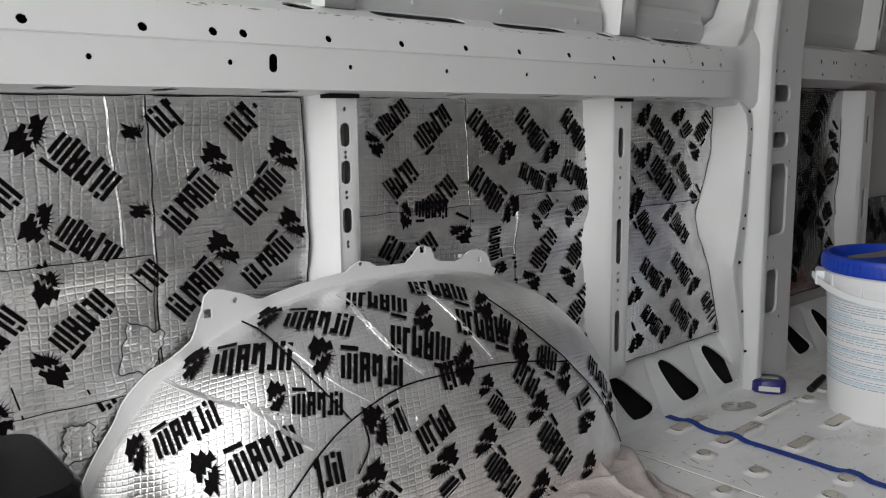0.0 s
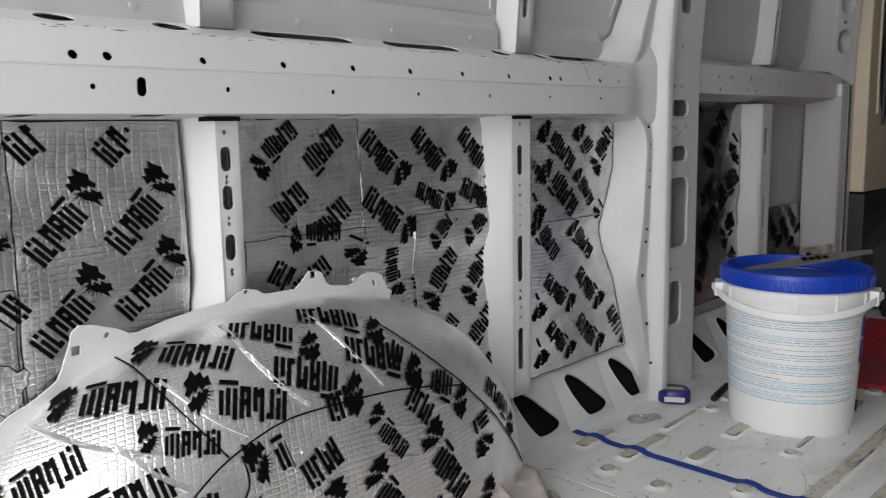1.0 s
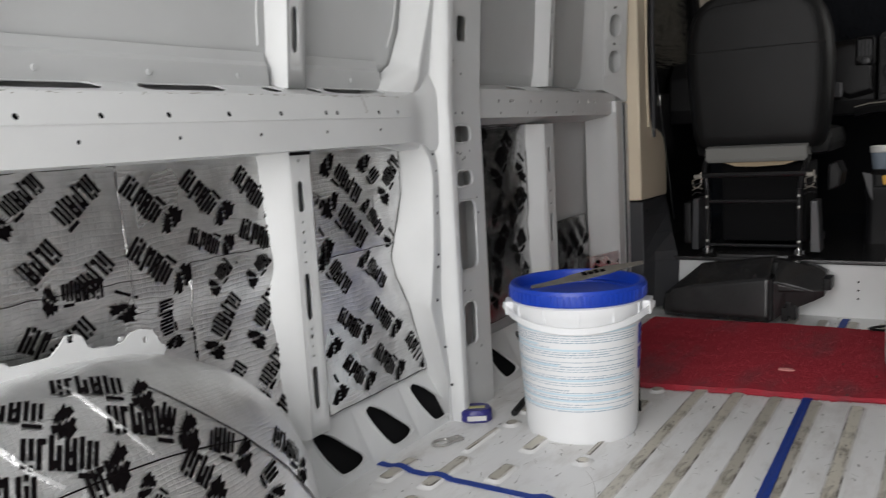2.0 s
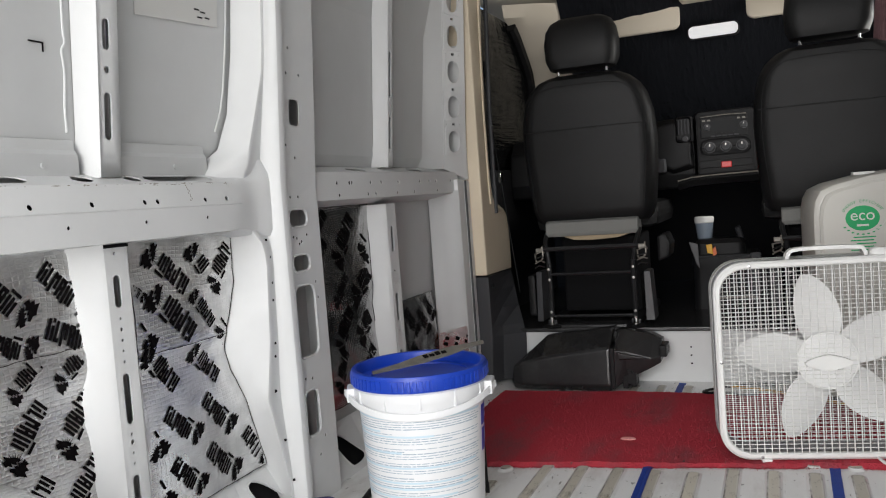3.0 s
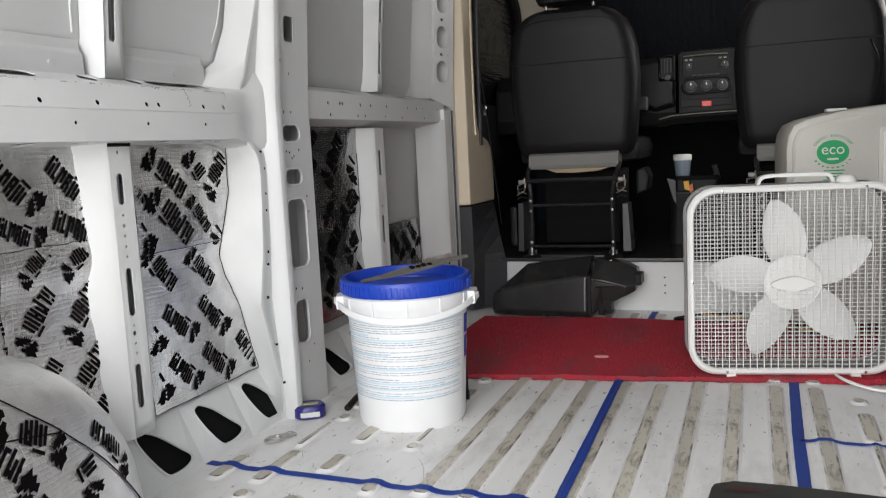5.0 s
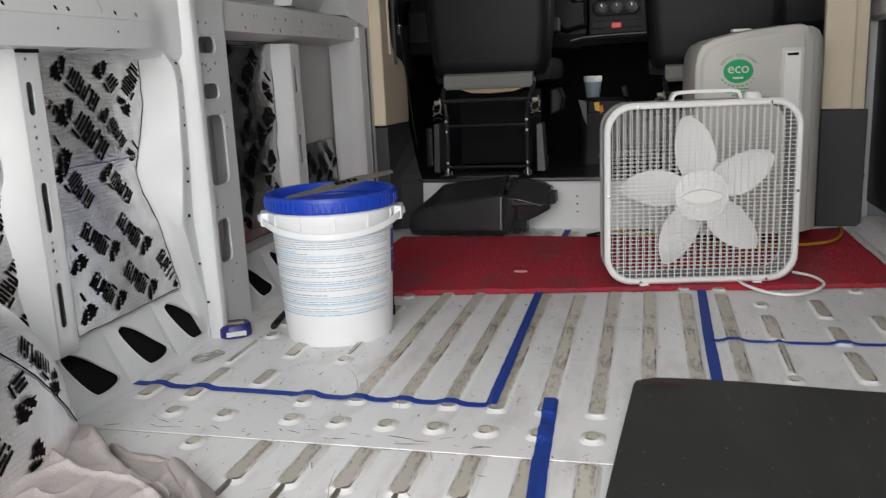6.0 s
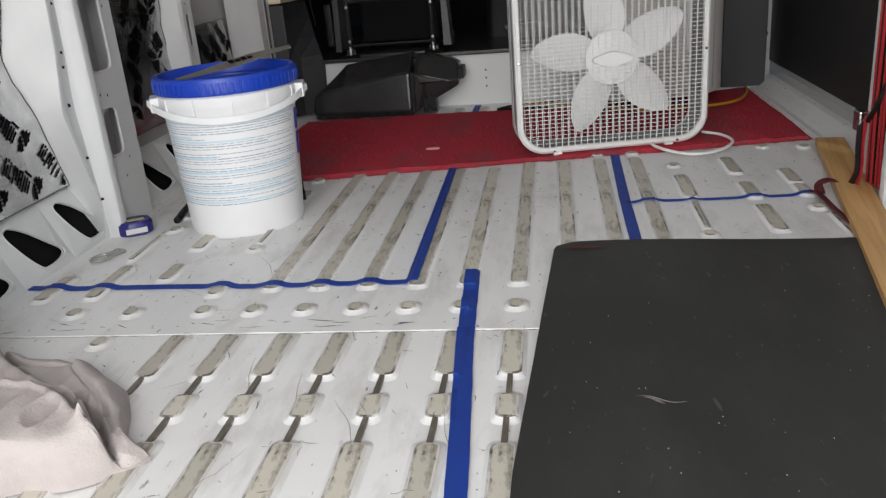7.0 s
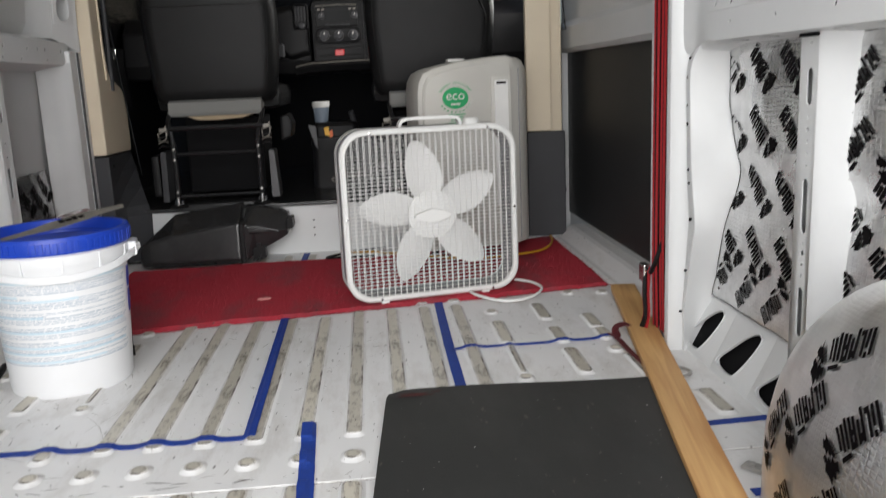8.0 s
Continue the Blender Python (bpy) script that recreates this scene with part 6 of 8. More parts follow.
def rag():
    ob = thing("cloth", "crumpled pale cotton cloth heaped against the wheel arch", "cloth")
    bm = bmesh.new()
    na, nr = 280, 120
    cx, cy = 0.955, 0.835
    rim = [(-180, 0.20), (-165, 0.16), (-140, 0.115), (-119, 0.106), (-112, 0.117), (-103, 0.168), (-92, 0.214), (-88, 0.239), (-83, 0.247), (-79, 0.218), (-68, 0.204), (-57, 0.209), (-42, 0.217), (-23, 0.233), (3, 0.271), (15, 0.284), (24, 0.325), (34, 0.38), (46, 0.29), (90, 0.12), (140, 0.16), (180, 0.20)]
    # folds lie one over another, each a low terrace with a rounded lip
    inner = [(1.27, 1.00), (1.165, 0.895), (1.118, 0.83), (1.073, 0.745), (1.02, 0.682), (0.985, 0.652), (0.93, 0.61)]
    flap = [(1.14, 1.02), (1.09, 0.92), (1.062, 0.839), (1.054, 0.783), (1.044, 0.745), (1.012, 0.704), (0.962, 0.647), (0.936, 0.585), (0.93, 0.52)]
    loop = [(1.056, 0.765), (1.052, 0.735), (1.036, 0.706), (1.008, 0.680), (0.985, 0.664), (0.962, 0.652)]
    tuck = [(1.20, 0.93), (1.178, 0.872), (1.176, 0.845), (1.181, 0.815)]
    hem = [(1.165, 0.79), (1.13, 0.752), (1.085, 0.705), (1.045, 0.668), (1.0, 0.635)]
    grid = []
    for j in range(nr + 1):
        row = []
        k = j / nr
        for i in range(na):
            a = -180 + 360 * i / na
            r = lerp(rim, a)[0] * (1 + 0.04 * noise.noise(Vector((math.cos(radians(a)) * 3, math.sin(radians(a)) * 3, 2))))
            x, y = cx + r * k * math.cos(radians(a)), cy + r * k * math.sin(radians(a))
            wx = x + 0.005 * noise.noise(Vector((x * 14, y * 14, 5)))
            wy = y + 0.005 * noise.noise(Vector((x * 14, y * 14, 8)))
            d2, d3, d5, d6, d7 = (-signed_distance(p, wx, wy) for p in (inner, flap, loop, tuck, hem))
            z = 0.008 + 0.026 * (1 - k ** 14)
            z += 0.016 * math.exp(-((d7 + 0.004) / 0.020) ** 2) - 0.006 * math.exp(-((d7 - 0.008) / 0.003) ** 2)
            z -= 0.020 * math.exp(-((d2 + 0.003) / 0.005) ** 2)
            z += 0.018 * soft_step(d2, 0.007) + 0.005 * math.exp(-((d2 - 0.014) / 0.010) ** 2)
            z += 0.022 * soft_step(d3, 0.005) + 0.004 * math.exp(-((d3 - 0.009) / 0.006) ** 2) - 0.008 * math.exp(-((d3 + 0.006) / 0.005) ** 2)
            z += 0.018 * math.exp(-(d5 / 0.0035) ** 2) - 0.022 * math.exp(-((d6 + 0.002) / 0.005) ** 2)
            z -= 0.034 * math.exp(-((wx - 1.040) ** 2 + (wy - 0.690) ** 2) / 0.00016)
            z += 0.06 * max(0.0, y - 0.88)
            crease = 1 - abs(noise.noise(Vector((wx * 11 + wy * 8, wy * 18 - wx * 6, 3)))) * 2.6
            z += (0.0045 * max(0, crease) ** 2 + 0.004 * noise.noise(Vector((x * 11, y * 11, 1))) + 0.0009 * noise.noise(Vector((x * 42, y * 42, 4)))) * (1 - k ** 8)
            z *= min(1.0, (1 - k) * 26 + 0.42)
            row.append(bm.verts.new((x, y, max(0.0085, z))))
        grid.append(row)
    for j in range(nr):
        for i in range(na):
            n = (i + 1) % na
            bm.faces.new((grid[j][i], grid[j][n], grid[j + 1][n], grid[j + 1][i]))
    rimv = grid[-1]
    low = [bm.verts.new((v.co.x, v.co.y, 0.002)) for v in rimv]
    for i in range(na):
        n = (i + 1) % na
        bm.faces.new((rimv[i], rimv[n], low[n], low[i]))
    part("fabric", bm, CLOTH, ob, smooth=True)


rag()

# black case at the rear
ob = thing("storage_case", "black plastic case standing by the wheel arch", "case", pose(0.13, 0.99, 0.0, 0, 0, 0))
bm = bmesh.new()
loft(bm, [[(u, v, z) for u, v in round_rect(0, 0, 0.27 - k, 0.20 - k, 0.03)] for z, k in ((0.0, 0.012), (0.008, 0.0), (0.295, 0.0), (0.297, 0.006), (0.301, 0.006), (0.303, 0.0), (0.318, 0.002), (0.323, 0.012))])
part("case_body", bm, CASEBLACK, ob, smooth=True)
for x in (-0.10, -0.05, 0.0, 0.05, 0.10):
    bm = bmesh.new()
    box(bm, x - 0.018, x + 0.018, -0.1015, -0.099, 0.262, 0.282)
    part("inset_panel", bm, CASEGREY, ob, "grey inset window", bevel=0.001)


# ---------------------------------------------------------------- box fan
def box_fan():
    fan = thing("box_fan", "white square box fan with five blades behind a grid grille", "fan", pose(2.430, -0.082, 0.0075, 0, 0, 10.5))
    W, Hh, dep = 0.528, 0.503, 0.108
    # local axes: x goes away from the viewer, y to the left, z up; the front face is at x = 0
    bm = bmesh.new()
    outer = round_rect(0, 0.008 + Hh / 2, W, Hh, 0.075, 8)
    inner = round_rect(0, 0.008 + Hh / 2, W - 0.034, Hh - 0.034, 0.062, 8)
    lip = round_rect(0, 0.008 + Hh / 2, W - 0.012, Hh - 0.012, 0.070, 8)
    loft(bm, [[(0.016, u, v) for u, v in inner], [(0.004, u, v) for u, v in inner], [(0.0, u, v) for u, v in round_rect(0, 0.008 + Hh / 2, W - 0.028, Hh - 0.028, 0.064, 8)], [(0.0, u, v) for u, v in lip], [(0.006, u, v) for u, v in outer], [(0.024, u, v) for u, v in outer]], True, False)
    part("front_frame", bm, FANWHITE, fan, smooth=True)
    bm = bmesh.new()
    loft(bm, [[(x, u, v) for u, v in r] for x, r in ((0.022, lip), (dep - 0.01, lip))], True, False)
    loft(bm, [[(x, u, v) for u, v in r] for x, r in ((0.022, inner), (dep - 0.01, inner))], True, False)
    part("side_band", bm, FANSIDE, fan, "pale grey sheet-metal side band", smooth=True)
    bm = bmesh.new()
    loft(bm, [[(x, u, v) for u, v in r] for x, r in ((dep - 0.02, outer), (dep - 0.004, outer), (dep, lip), (dep, inner), (dep - 0.014, inner))], True, False)
    part("rear_frame", bm, FANWHITE, fan, smooth=True)

    def grille(x, nv, nh, r, name):
        bm = bmesh.new()
        w, h = W - 0.034, Hh - 0.034
        for k in range(1, nv):
            u = -w / 2 + w * k / nv
            cut = max(0, abs(u) - (w / 2 - 0.062))
            e = 0.062 - math.sqrt(max(0, 0.062 ** 2 - cut ** 2))
            box(bm, x, x + 0.004, u - r, u + r, 0.008 + 0.017 + e, 0.008 + Hh - 0.017 - e)
        for k in range(1, nh):
            v = -h / 2 + h * k / nh
            cut = max(0, abs(v) - (h / 2 - 0.062))
            e = 0.062 - math.sqrt(max(0, 0.062 ** 2 - cut ** 2))
            box(bm, x + 0.001, x + 0.0045, -w / 2 + e, w / 2 - e, 0.008 + Hh / 2 + v - r * 0.55, 0.008 + Hh / 2 + v + r * 0.55)
        part(name, bm, FANWHITE, fan, "white moulded grid grille")
    grille(0.006, 28, 43, 0.0010, "front_grille")
    grille(dep - 0.008, 27, 42, 0.0007, "rear_grille")
    cz = 0.008 + Hh / 2 - 0.004
    bm = bmesh.new()
    pts = [(0.0705 * math.cos(a), 0.0705 * math.sin(a)) for a in (2 * math.pi * i / 40 for i in range(40))]
    loft(bm, [[(0.018, u, cz + v) for u, v in pts], [(0.0125, u, cz + v) for u, v in pts], [(0.0112, u * 0.95, cz + v * 0.95) for u, v in pts], [(0.0108, u * 0.4, cz + v * 0.4) for u, v in pts]])
    hub = part("hub_cover", bm, FANHUB, fan, "milky round hub cover", smooth=True)
    bm = bmesh.new()
    tube(bm, [(0.0105, u, cz + v) for u, v in pts + pts[:1]], 0.0020, 8, False)
    part("hub_ring", bm, FANWHITE, hub, smooth=True)
    for k in range(20):
        a = 2 * math.pi * k / 20
        bm = bmesh.new()
        tube(bm, [(0.0105, 0.046 * math.cos(a), cz + 0.046 * math.sin(a)), (0.0115, 0.068 * math.cos(a), cz + 0.068 * math.sin(a))], 0.0010, 5)
        part("hub_rib", bm, FANWHITE, hub)
    bm = bmesh.new()
    leaf = [(0.056 * math.cos(a), 0.021 * math.sin(a) * (1 - 0.35 * abs(math.cos(a)))) for a in (2 * math.pi * i / 32 for i in range(32))]
    loft(bm, [[(0.009, u, cz - 0.004 + v) for u, v in leaf], [(-0.0015, u * 0.97, cz - 0.004 + v * 0.94) for u, v in leaf]])
    part("badge", bm, FANWHITE, hub, "blank white leaf-shaped badge", smooth=True)
    bm = bmesh.new()
    lathe(bm, [(0.0, 0.02), (0.045, 0.02), (0.055, 0.03), (0.055, 0.07), (0.0, 0.07)], 32)
    bmesh.ops.transform(bm, matrix=Matrix.Translation((0.0, 0, cz)) @ pose(0, 0, 0, 0, 90, 0), verts=bm.verts)
    part("motor", bm, FANSIDE, fan, smooth=True)
    for k in range(5):
        a = radians(98 - 72 * k)
        bm = bmesh.new()
        rings = []
        for i in range(13):
            t = i / 12
            r = 0.052 + 0.166 * t
            w = max(0.004, 0.053 * (math.sin(math.pi * (0.14 + 0.84 * t)) ** 0.62))
            sweep = 0.25 * (t - 0.3) ** 2
            ring = []
            for f, q in ((-1, 0.0), (-0.5, 0.001), (0, 0.0015), (0.5, 0.001), (1, 0.0), (0.5, -0.001), (0, -0.0015), (-0.5, -0.001)):
                ang = a + f * w / r + sweep * 0.4
                depth = 0.027 + 0.010 * f + q
                ring.append((depth, -r * math.cos(ang), cz + r * math.sin(ang)))
            rings.append(ring)
        loft(bm, rings)
        part("blade", bm, FANBLADE, fan, "milky white petal-shaped blade", smooth=True)
    # carrying handle and speed knob
    zt = 0.008 + Hh
    bm = bmesh.new()
    ribbon(bm, smooth_path([(0.045, 0.080, zt - 0.004), (0.045, 0.076, zt + 0.012), (0.045, 0.060, zt + 0.0215), (0.045, 0.0, zt + 0.0235), (0.045, -0.084, zt + 0.0215), (0.045, -0.100, zt + 0.012), (0.045, -0.104, zt - 0.004)], 6), 0.026, 0.009, (1, 0, 0))
    part("handle", bm, FANWHITE, fan, "white carrying handle", smooth=True)
    bm = bmesh.new()
    lathe(bm, [(0.027, 0.0), (0.024, 0.012), (0.018, 0.018), (0.0, 0.019)], 20, (0.045, -0.138, zt - 0.001))
    part("knob", bm, FANWHITE, fan, "round speed knob", smooth=True)
    for u in (-0.155, 0.155):
        bm = bmesh.new()
        box(bm, -0.004, dep + 0.004, u - 0.012, u + 0.012, 0.0, 0.012)
        part("foot", bm, FANWHITE, fan, bevel=0.003)
    for u, v in ((-0.174, 0.5005), (0.174, 0.5005), (-0.2525, 0.26), (0.2525, 0.26), (0.166, 0.0165), (-0.178, 0.0165)):
        bm = bmesh.new()
        lathe(bm, [(0.004, 0.0), (0.004, 0.0015), (0.0, 0.002)], 8)
        bmesh.ops.transform(bm, matrix=Matrix.Translation((-0.001, u, v)) @ pose(0, 0, 0, 0, -90, 0), verts=bm.verts)
        part("screw", bm, CHROME, fan)
    return fan


box_fan()
# cords
ob = thing("power_cord", "white fan cord looped on the carpet", "cord")
bm = bmesh.new()
tube(bm, smooth_path([(2.52, -0.17, 0.02), (2.40, -0.20, 0.019), (2.345, -0.27, 0.012), (2.36, -0.345, 0.012), (2.43, -0.40, 0.018), (2.50, -0.385, 0.022), (2.55, -0.34, 0.022)], 8), 0.0042, 6)
part("cord", bm, FANWHITE, ob, smooth=True)
ob = thing("power_cord", "thin black cable curling over the floor by the cab step", "cord")
bm = bmesh.new()
tube(bm, smooth_path([(3.0, 0.10, 0.03), (3.02, 0.20, 0.028), (3.06, 0.275, 0.02), (3.14, 0.25, 0.012), (3.20, 0.16, 0.012), (3.22, 0.05, 0.012)], 8), 0.0045, 6)
part("cord", bm, BLACK, ob, smooth=True)
ob = thing("power_cord", "yellow extension cord trailing over the red carpet", "cord")
bm = bmesh.new()
tube(bm, smooth_path([(3.13, 0.19, 0.024), (3.09, 0.08, 0.024), (3.0, -0.05, 0.024), (2.90, -0.22, 0.024), (2.9, -0.35, 0.024), (2.93, -0.47, 0.024), (3.0, -0.54, 0.024), (3.12, -0.585, 0.024), (3.22, -0.60, 0.024)], 8), 0.0048, 6)
part("cord", bm, CORDYELLOW, ob, smooth=True)


# ---------------------------------------------------------------- portable air conditioner
def words(text, size, material, parent, m, name="lettering", depth=0.0006):
    cu = bpy.data.curves.new("lettering", 'FONT')
    cu.body, cu.size, cu.extrude, cu.align_x, cu.align_y = text, size, depth, 'CENTER', 'CENTER'
    tmp = bpy.data.objects.new("lettering", cu)
    me = bpy.data.meshes.new_from_object(tmp)
    bpy.data.objects.remove(tmp)
    me.transform(m)
    me.materials.clear()
    me.materials.append(material)
    ob = new(name, me)
    ob.parent = parent
    return ob


def air_conditioner():
    ac = thing("air_conditioner", "pale grey portable air conditioner with green eco label", "air conditioner", pose(2.95, -0.256, 0.018, 0, 0, 6))
    w, h, dep = 0.355, 0.70, 0.30
    def outline(k):
        raw = [(w / 2, 0.035), (w / 2, 0.30), (w / 2, 0.585), (w / 2 - 0.006, 0.625), (w / 2 - 0.022, 0.655), (w / 2 - 0.06, 0.672), (0.02, 0.692), (-0.09, 0.703), (-w / 2 + 0.03, 0.706), (-w / 2 + 0.008, 0.698), (-w / 2, 0.67), (-w / 2, 0.30), (-w / 2, 0.035)]
        return [(u * (1 - 2 * k / w), 0.035 + (v - 0.035) * (1 - k / 0.68)) for u, v in raw]
    bm = bmesh.new()
    loft(bm, [[(x, u, v) for u, v in outline(k)] for x, k in ((0.004, 0.016), (0.012, 0.004), (0.03, 0.0), (dep - 0.04, 0.0), (dep - 0.01, 0.008), (dep, 0.03))])
    body = part("case", bm, ACGREY, ac, smooth=True)
    bm = bmesh.new()
    loft(bm, [[(x, u, v) for u, v in outline(k)] for x, k in ((0.006, 0.018), (-0.006, 0.018), (-0.012, 0.026))])
    part("front_panel", bm, ACGREY, ac, smooth=True)
    bm = bmesh.new()
    loft(bm, [[(x, u, v) for u, v in round_rect(-0.118, 0.40, 0.062 + k, 0.46 + k, 0.008)] for x, k in ((-0.011, 0.01), (-0.017, 0.008), (-0.018, 0.0))])
    rec = part("trim_frame", bm, ACGREY, ac, smooth=True)
    bm = bmesh.new()
    loft(bm, [[(x, u, v) for u, v in round_rect(-0.118, 0.40, 0.050 + k, 0.445 + k, 0.006)] for x, k in ((-0.016, 0.0), (-0.0205, -0.002))])
    part("light_panel", bm, FANWHITE, rec, "glossy white inset panel")
    bm = bmesh.new()
    box(bm, -0.0212, -0.0195, -0.135, -0.101, 0.608, 0.616)
    part("slot", bm, INK, rec)
    face = Matrix(((0, 0, -1, -0.0135), (-1, 0, 0, 0), (0, 1, 0, 0), (0, 0, 0, 1)))
    ly, lz = 0.045, 0.566
    bm = bmesh.new()
    ell = [(0.046 * math.cos(a), 0.037 * math.sin(a)) for a in (2 * math.pi * i / 40 for i in range(40))]
    loft(bm, [[(-0.0115, ly + u, lz + v) for u, v in ell], [(-0.0132, ly + u, lz + v) for u, v in ell]])
    label = part("label", bm, GREEN, ac, "green oval eco label")
    words("eco", 0.046, PAPER, label, Matrix.Translation((0, ly, lz + 0.008)) @ face)
    bm = bmesh.new()
    box(bm, -0.0142, -0.0130, ly - 0.016, ly + 0.016, lz - 0.024, lz - 0.018)
    part("label_bar", bm, PAPER, label)
    bm = bmesh.new()
    arc = [Vector((-0.0142, ly - 0.062 * math.sin(a), lz - 0.044 * math.cos(a))) for a in [radians(8 + 6 * k) for k in range(13)]]
    tube(bm, arc, 0.0012, 4)
    part("label_swoosh", bm, PAPER, label)
    text = "ENERGY EFFICIENT"
    for k, ch in enumerate(text):
        a = radians(62 - 124 * k / (len(text) - 1))
        if ch != " ":
            words(ch, 0.0115, GREEN, label, Matrix.Translation((0, ly + 0.058 * math.sin(a), lz + 0.050 * math.cos(a))) @ face @ Matrix.Rotation(a * 0.85, 4, 'Z'))
    for k in range(9):                       # lower ring of unreadable print
        a = radians(122 + 116 * k / 8)
        bm = bmesh.new()
        box(bm, -0.0132, -0.0118, -0.0035, 0.0035, -0.002, 0.002, Matrix.Translation((0, ly + 0.057 * math.sin(a), lz + 0.048 * math.cos(a))))
        part("print_bar", bm, GREEN, label)
    for k in range(5):
        bm = bmesh.new()
        box(bm, -0.0132, -0.0118, ly - 0.034 + 0.006 * (k % 2), ly + 0.034 - 0.008 * (k % 3), 0.470 + 0.0095 * k, 0.4735 + 0.0095 * k)
        part("print_line", bm, GREEN, label)
    bm = bmesh.new()          # bulging side housing
    side = [(0.012, -0.165), (0.016, -0.178), (0.035, -0.205), (0.07, -0.232), (0.11, -0.246), (0.16, -0.250), (0.25, -0.246), (0.285, -0.225), (0.29, -0.15)]
    rows = []
    for z, k in ((0.030, 0.02), (0.036, 0.0), (0.30, 0.0), (0.62, 0.0), (0.66, 0.004), (0.685, 0.016), (0.697, 0.035)):
        rows.append([(x, max(-9, y) + k * (1 if y < -0.17 else 0.2), z) for x, y in side])
    loft(bm, rows)
    part("side_housing", bm, ACGREY, ac, smooth=True)
    bm = bmesh.new()
    tube(bm, [(0.024, -0.192, 0.05), (0.024, -0.192, 0.66)], 0.0022, 6)
    part("side_seam", bm, FANSIDE, ac, smooth=True)
    bm = bmesh.new()
    box(bm, 0.12, 0.16, -0.02, 0.04, 0.692, 0.701)
    part("top_catch", bm, FANWHITE, ac, bevel=0.001)
    for u in (-0.13, 0.13):
        for x in (0.04, 0.26):
            bm = bmesh.new()
            lathe(bm, [(0.0, -0.01), (0.014, -0.01), (0.0155, -0.006), (0.0155, 0.006), (0.014, 0.01), (0.0, 0.01)], 16)
            bmesh.ops.transform(bm, matrix=Matrix.Translation((x, u, 0.0155)) @ pose(0, 0, 0, 90), verts=bm.verts)
            part("caster", bm, BLACK, ac, smooth=True)
    bm = bmesh.new()
    tube(bm, smooth_path([(dep - 0.03, -0.12, 0.70), (dep - 0.02, -0.14, 0.78), (dep, -0.15, 0.86), (dep + 0.1, -0.14, 0.95)], 6), 0.004, 6)
    part("cable", bm, BLACK, ac)


air_conditioner()


# ---------------------------------------------------------------- cab shell
cab = thing("cab_floor", "black rubber cab floor behind a white painted step", "cab floor", kind="structure")
bm = bmesh.new()
box(bm, 3.285, 3.31, YC - 0.93, YC + 0.93, -0.06, 0.19)
step = part("step_riser", bm, WHITE, cab, "white painted step face", bevel=0.004)
bm = bmesh.new()
for y, z in ((0.33, 0.13), (0.33, 0.10), (0.33, 0.07), (0.44, 0.10), (0.55, 0.06), (0.0, 0.12), (0.0, 0.08)):
    bmesh.ops.create_cone(bm, cap_ends=True, segments=8, radius1=0.0035, radius2=0.003, depth=0.004, matrix=Matrix.Translation((3.284, y, z)) @ pose(0, 0, 0, 0, 90, 0))
part("rivet", bm, DARK, cab)
bm = bmesh.new()
box(bm, 3.27, 4.9, YC - 0.93, YC + 0.93, 0.19, 0.205)
part("rubber_floor", bm, CABRUBBER, cab, bevel=0.004)
bm = bmesh.new()
for y0, y1 in ((0.50, 0.86), (-0.34, 0.02)):
    loft(bm, [[(x, u, z) for x, u in round_rect(3.36, (y0 + y1) / 2, 0.14 - k, y1 - y0 - k, 0.03)] for z, k in ((0.203, 0.0), (0.213, 0.006), (0.216, 0.02))])
part("floor_hump", bm, CABRUBBER, cab, smooth=True)

PINK = mat("dusty_pink_fabric", (0.34, 0.19, 0.20), 0.85, bump=0.3, bump_scale=300, vary=0.2, vary_scale=30)
shell = thing("cab_shell", "dark cab interior with covered windscreen", "cab", kind="structure")
COVER = mat("black_foil_cover", (0.022, 0.024, 0.029), 0.22, 0.5)
QUILT = mat("quilted_black_cover", (0.06, 0.062, 0.065), 0.14, 0.9)
for m, sx, sz, amount in ((COVER, 60.0, 5.0, 0.6), (QUILT, 8.0, 55.0, 1.0)):      # long wrinkles
    t = m.node_tree
    co, mp, nz, bp = (t.nodes.new(k) for k in ("ShaderNodeTexCoord", "ShaderNodeMapping", "ShaderNodeTexNoise", "ShaderNodeBump"))
    mp.inputs["Scale"].default_value = (sx * 0.5, sx, sz)
    nz.inputs["Scale"].default_value, nz.inputs["Detail"].default_value = 1.0, 4
    bp.inputs["Strength"].default_value, bp.inputs["Distance"].default_value = amount, 0.012
    t.links.new(co.outputs["Object"], mp.inputs["Vector"])
    t.links.new(mp.outputs[0], nz.inputs["Vector"])
    t.links.new(nz.outputs["Fac"], bp.inputs["Height"])
    t.links.new(bp.outputs[0], t.nodes["Principled BSDF"].inputs["Normal"])
bm = bmesh.new()
n = 24
rows = []
for i in range(n + 1):
    t = i / n
    rows.append([(4.45 - 0.55 * t + 0.006 * noise.noise(Vector((j * 0.9, t * 3, 0))) - 0.05 * (2 * j / 40 - 1) ** 2, YC - 0.63 + 1.26 * j / 40, 0.86 + 0.72 * t) for j in range(41)])
loft(bm, rows, False, False)
part("windscreen_cover", bm, COVER, shell, "wrinkled black cover over the windscreen", smooth=True)
FRONT_EDGE = [(0.8, 4.45), (1.10, 4.33), (1.32, 4.17), (1.47, 3.92), (1.52, 3.75)]      # front edge of the door window, by height
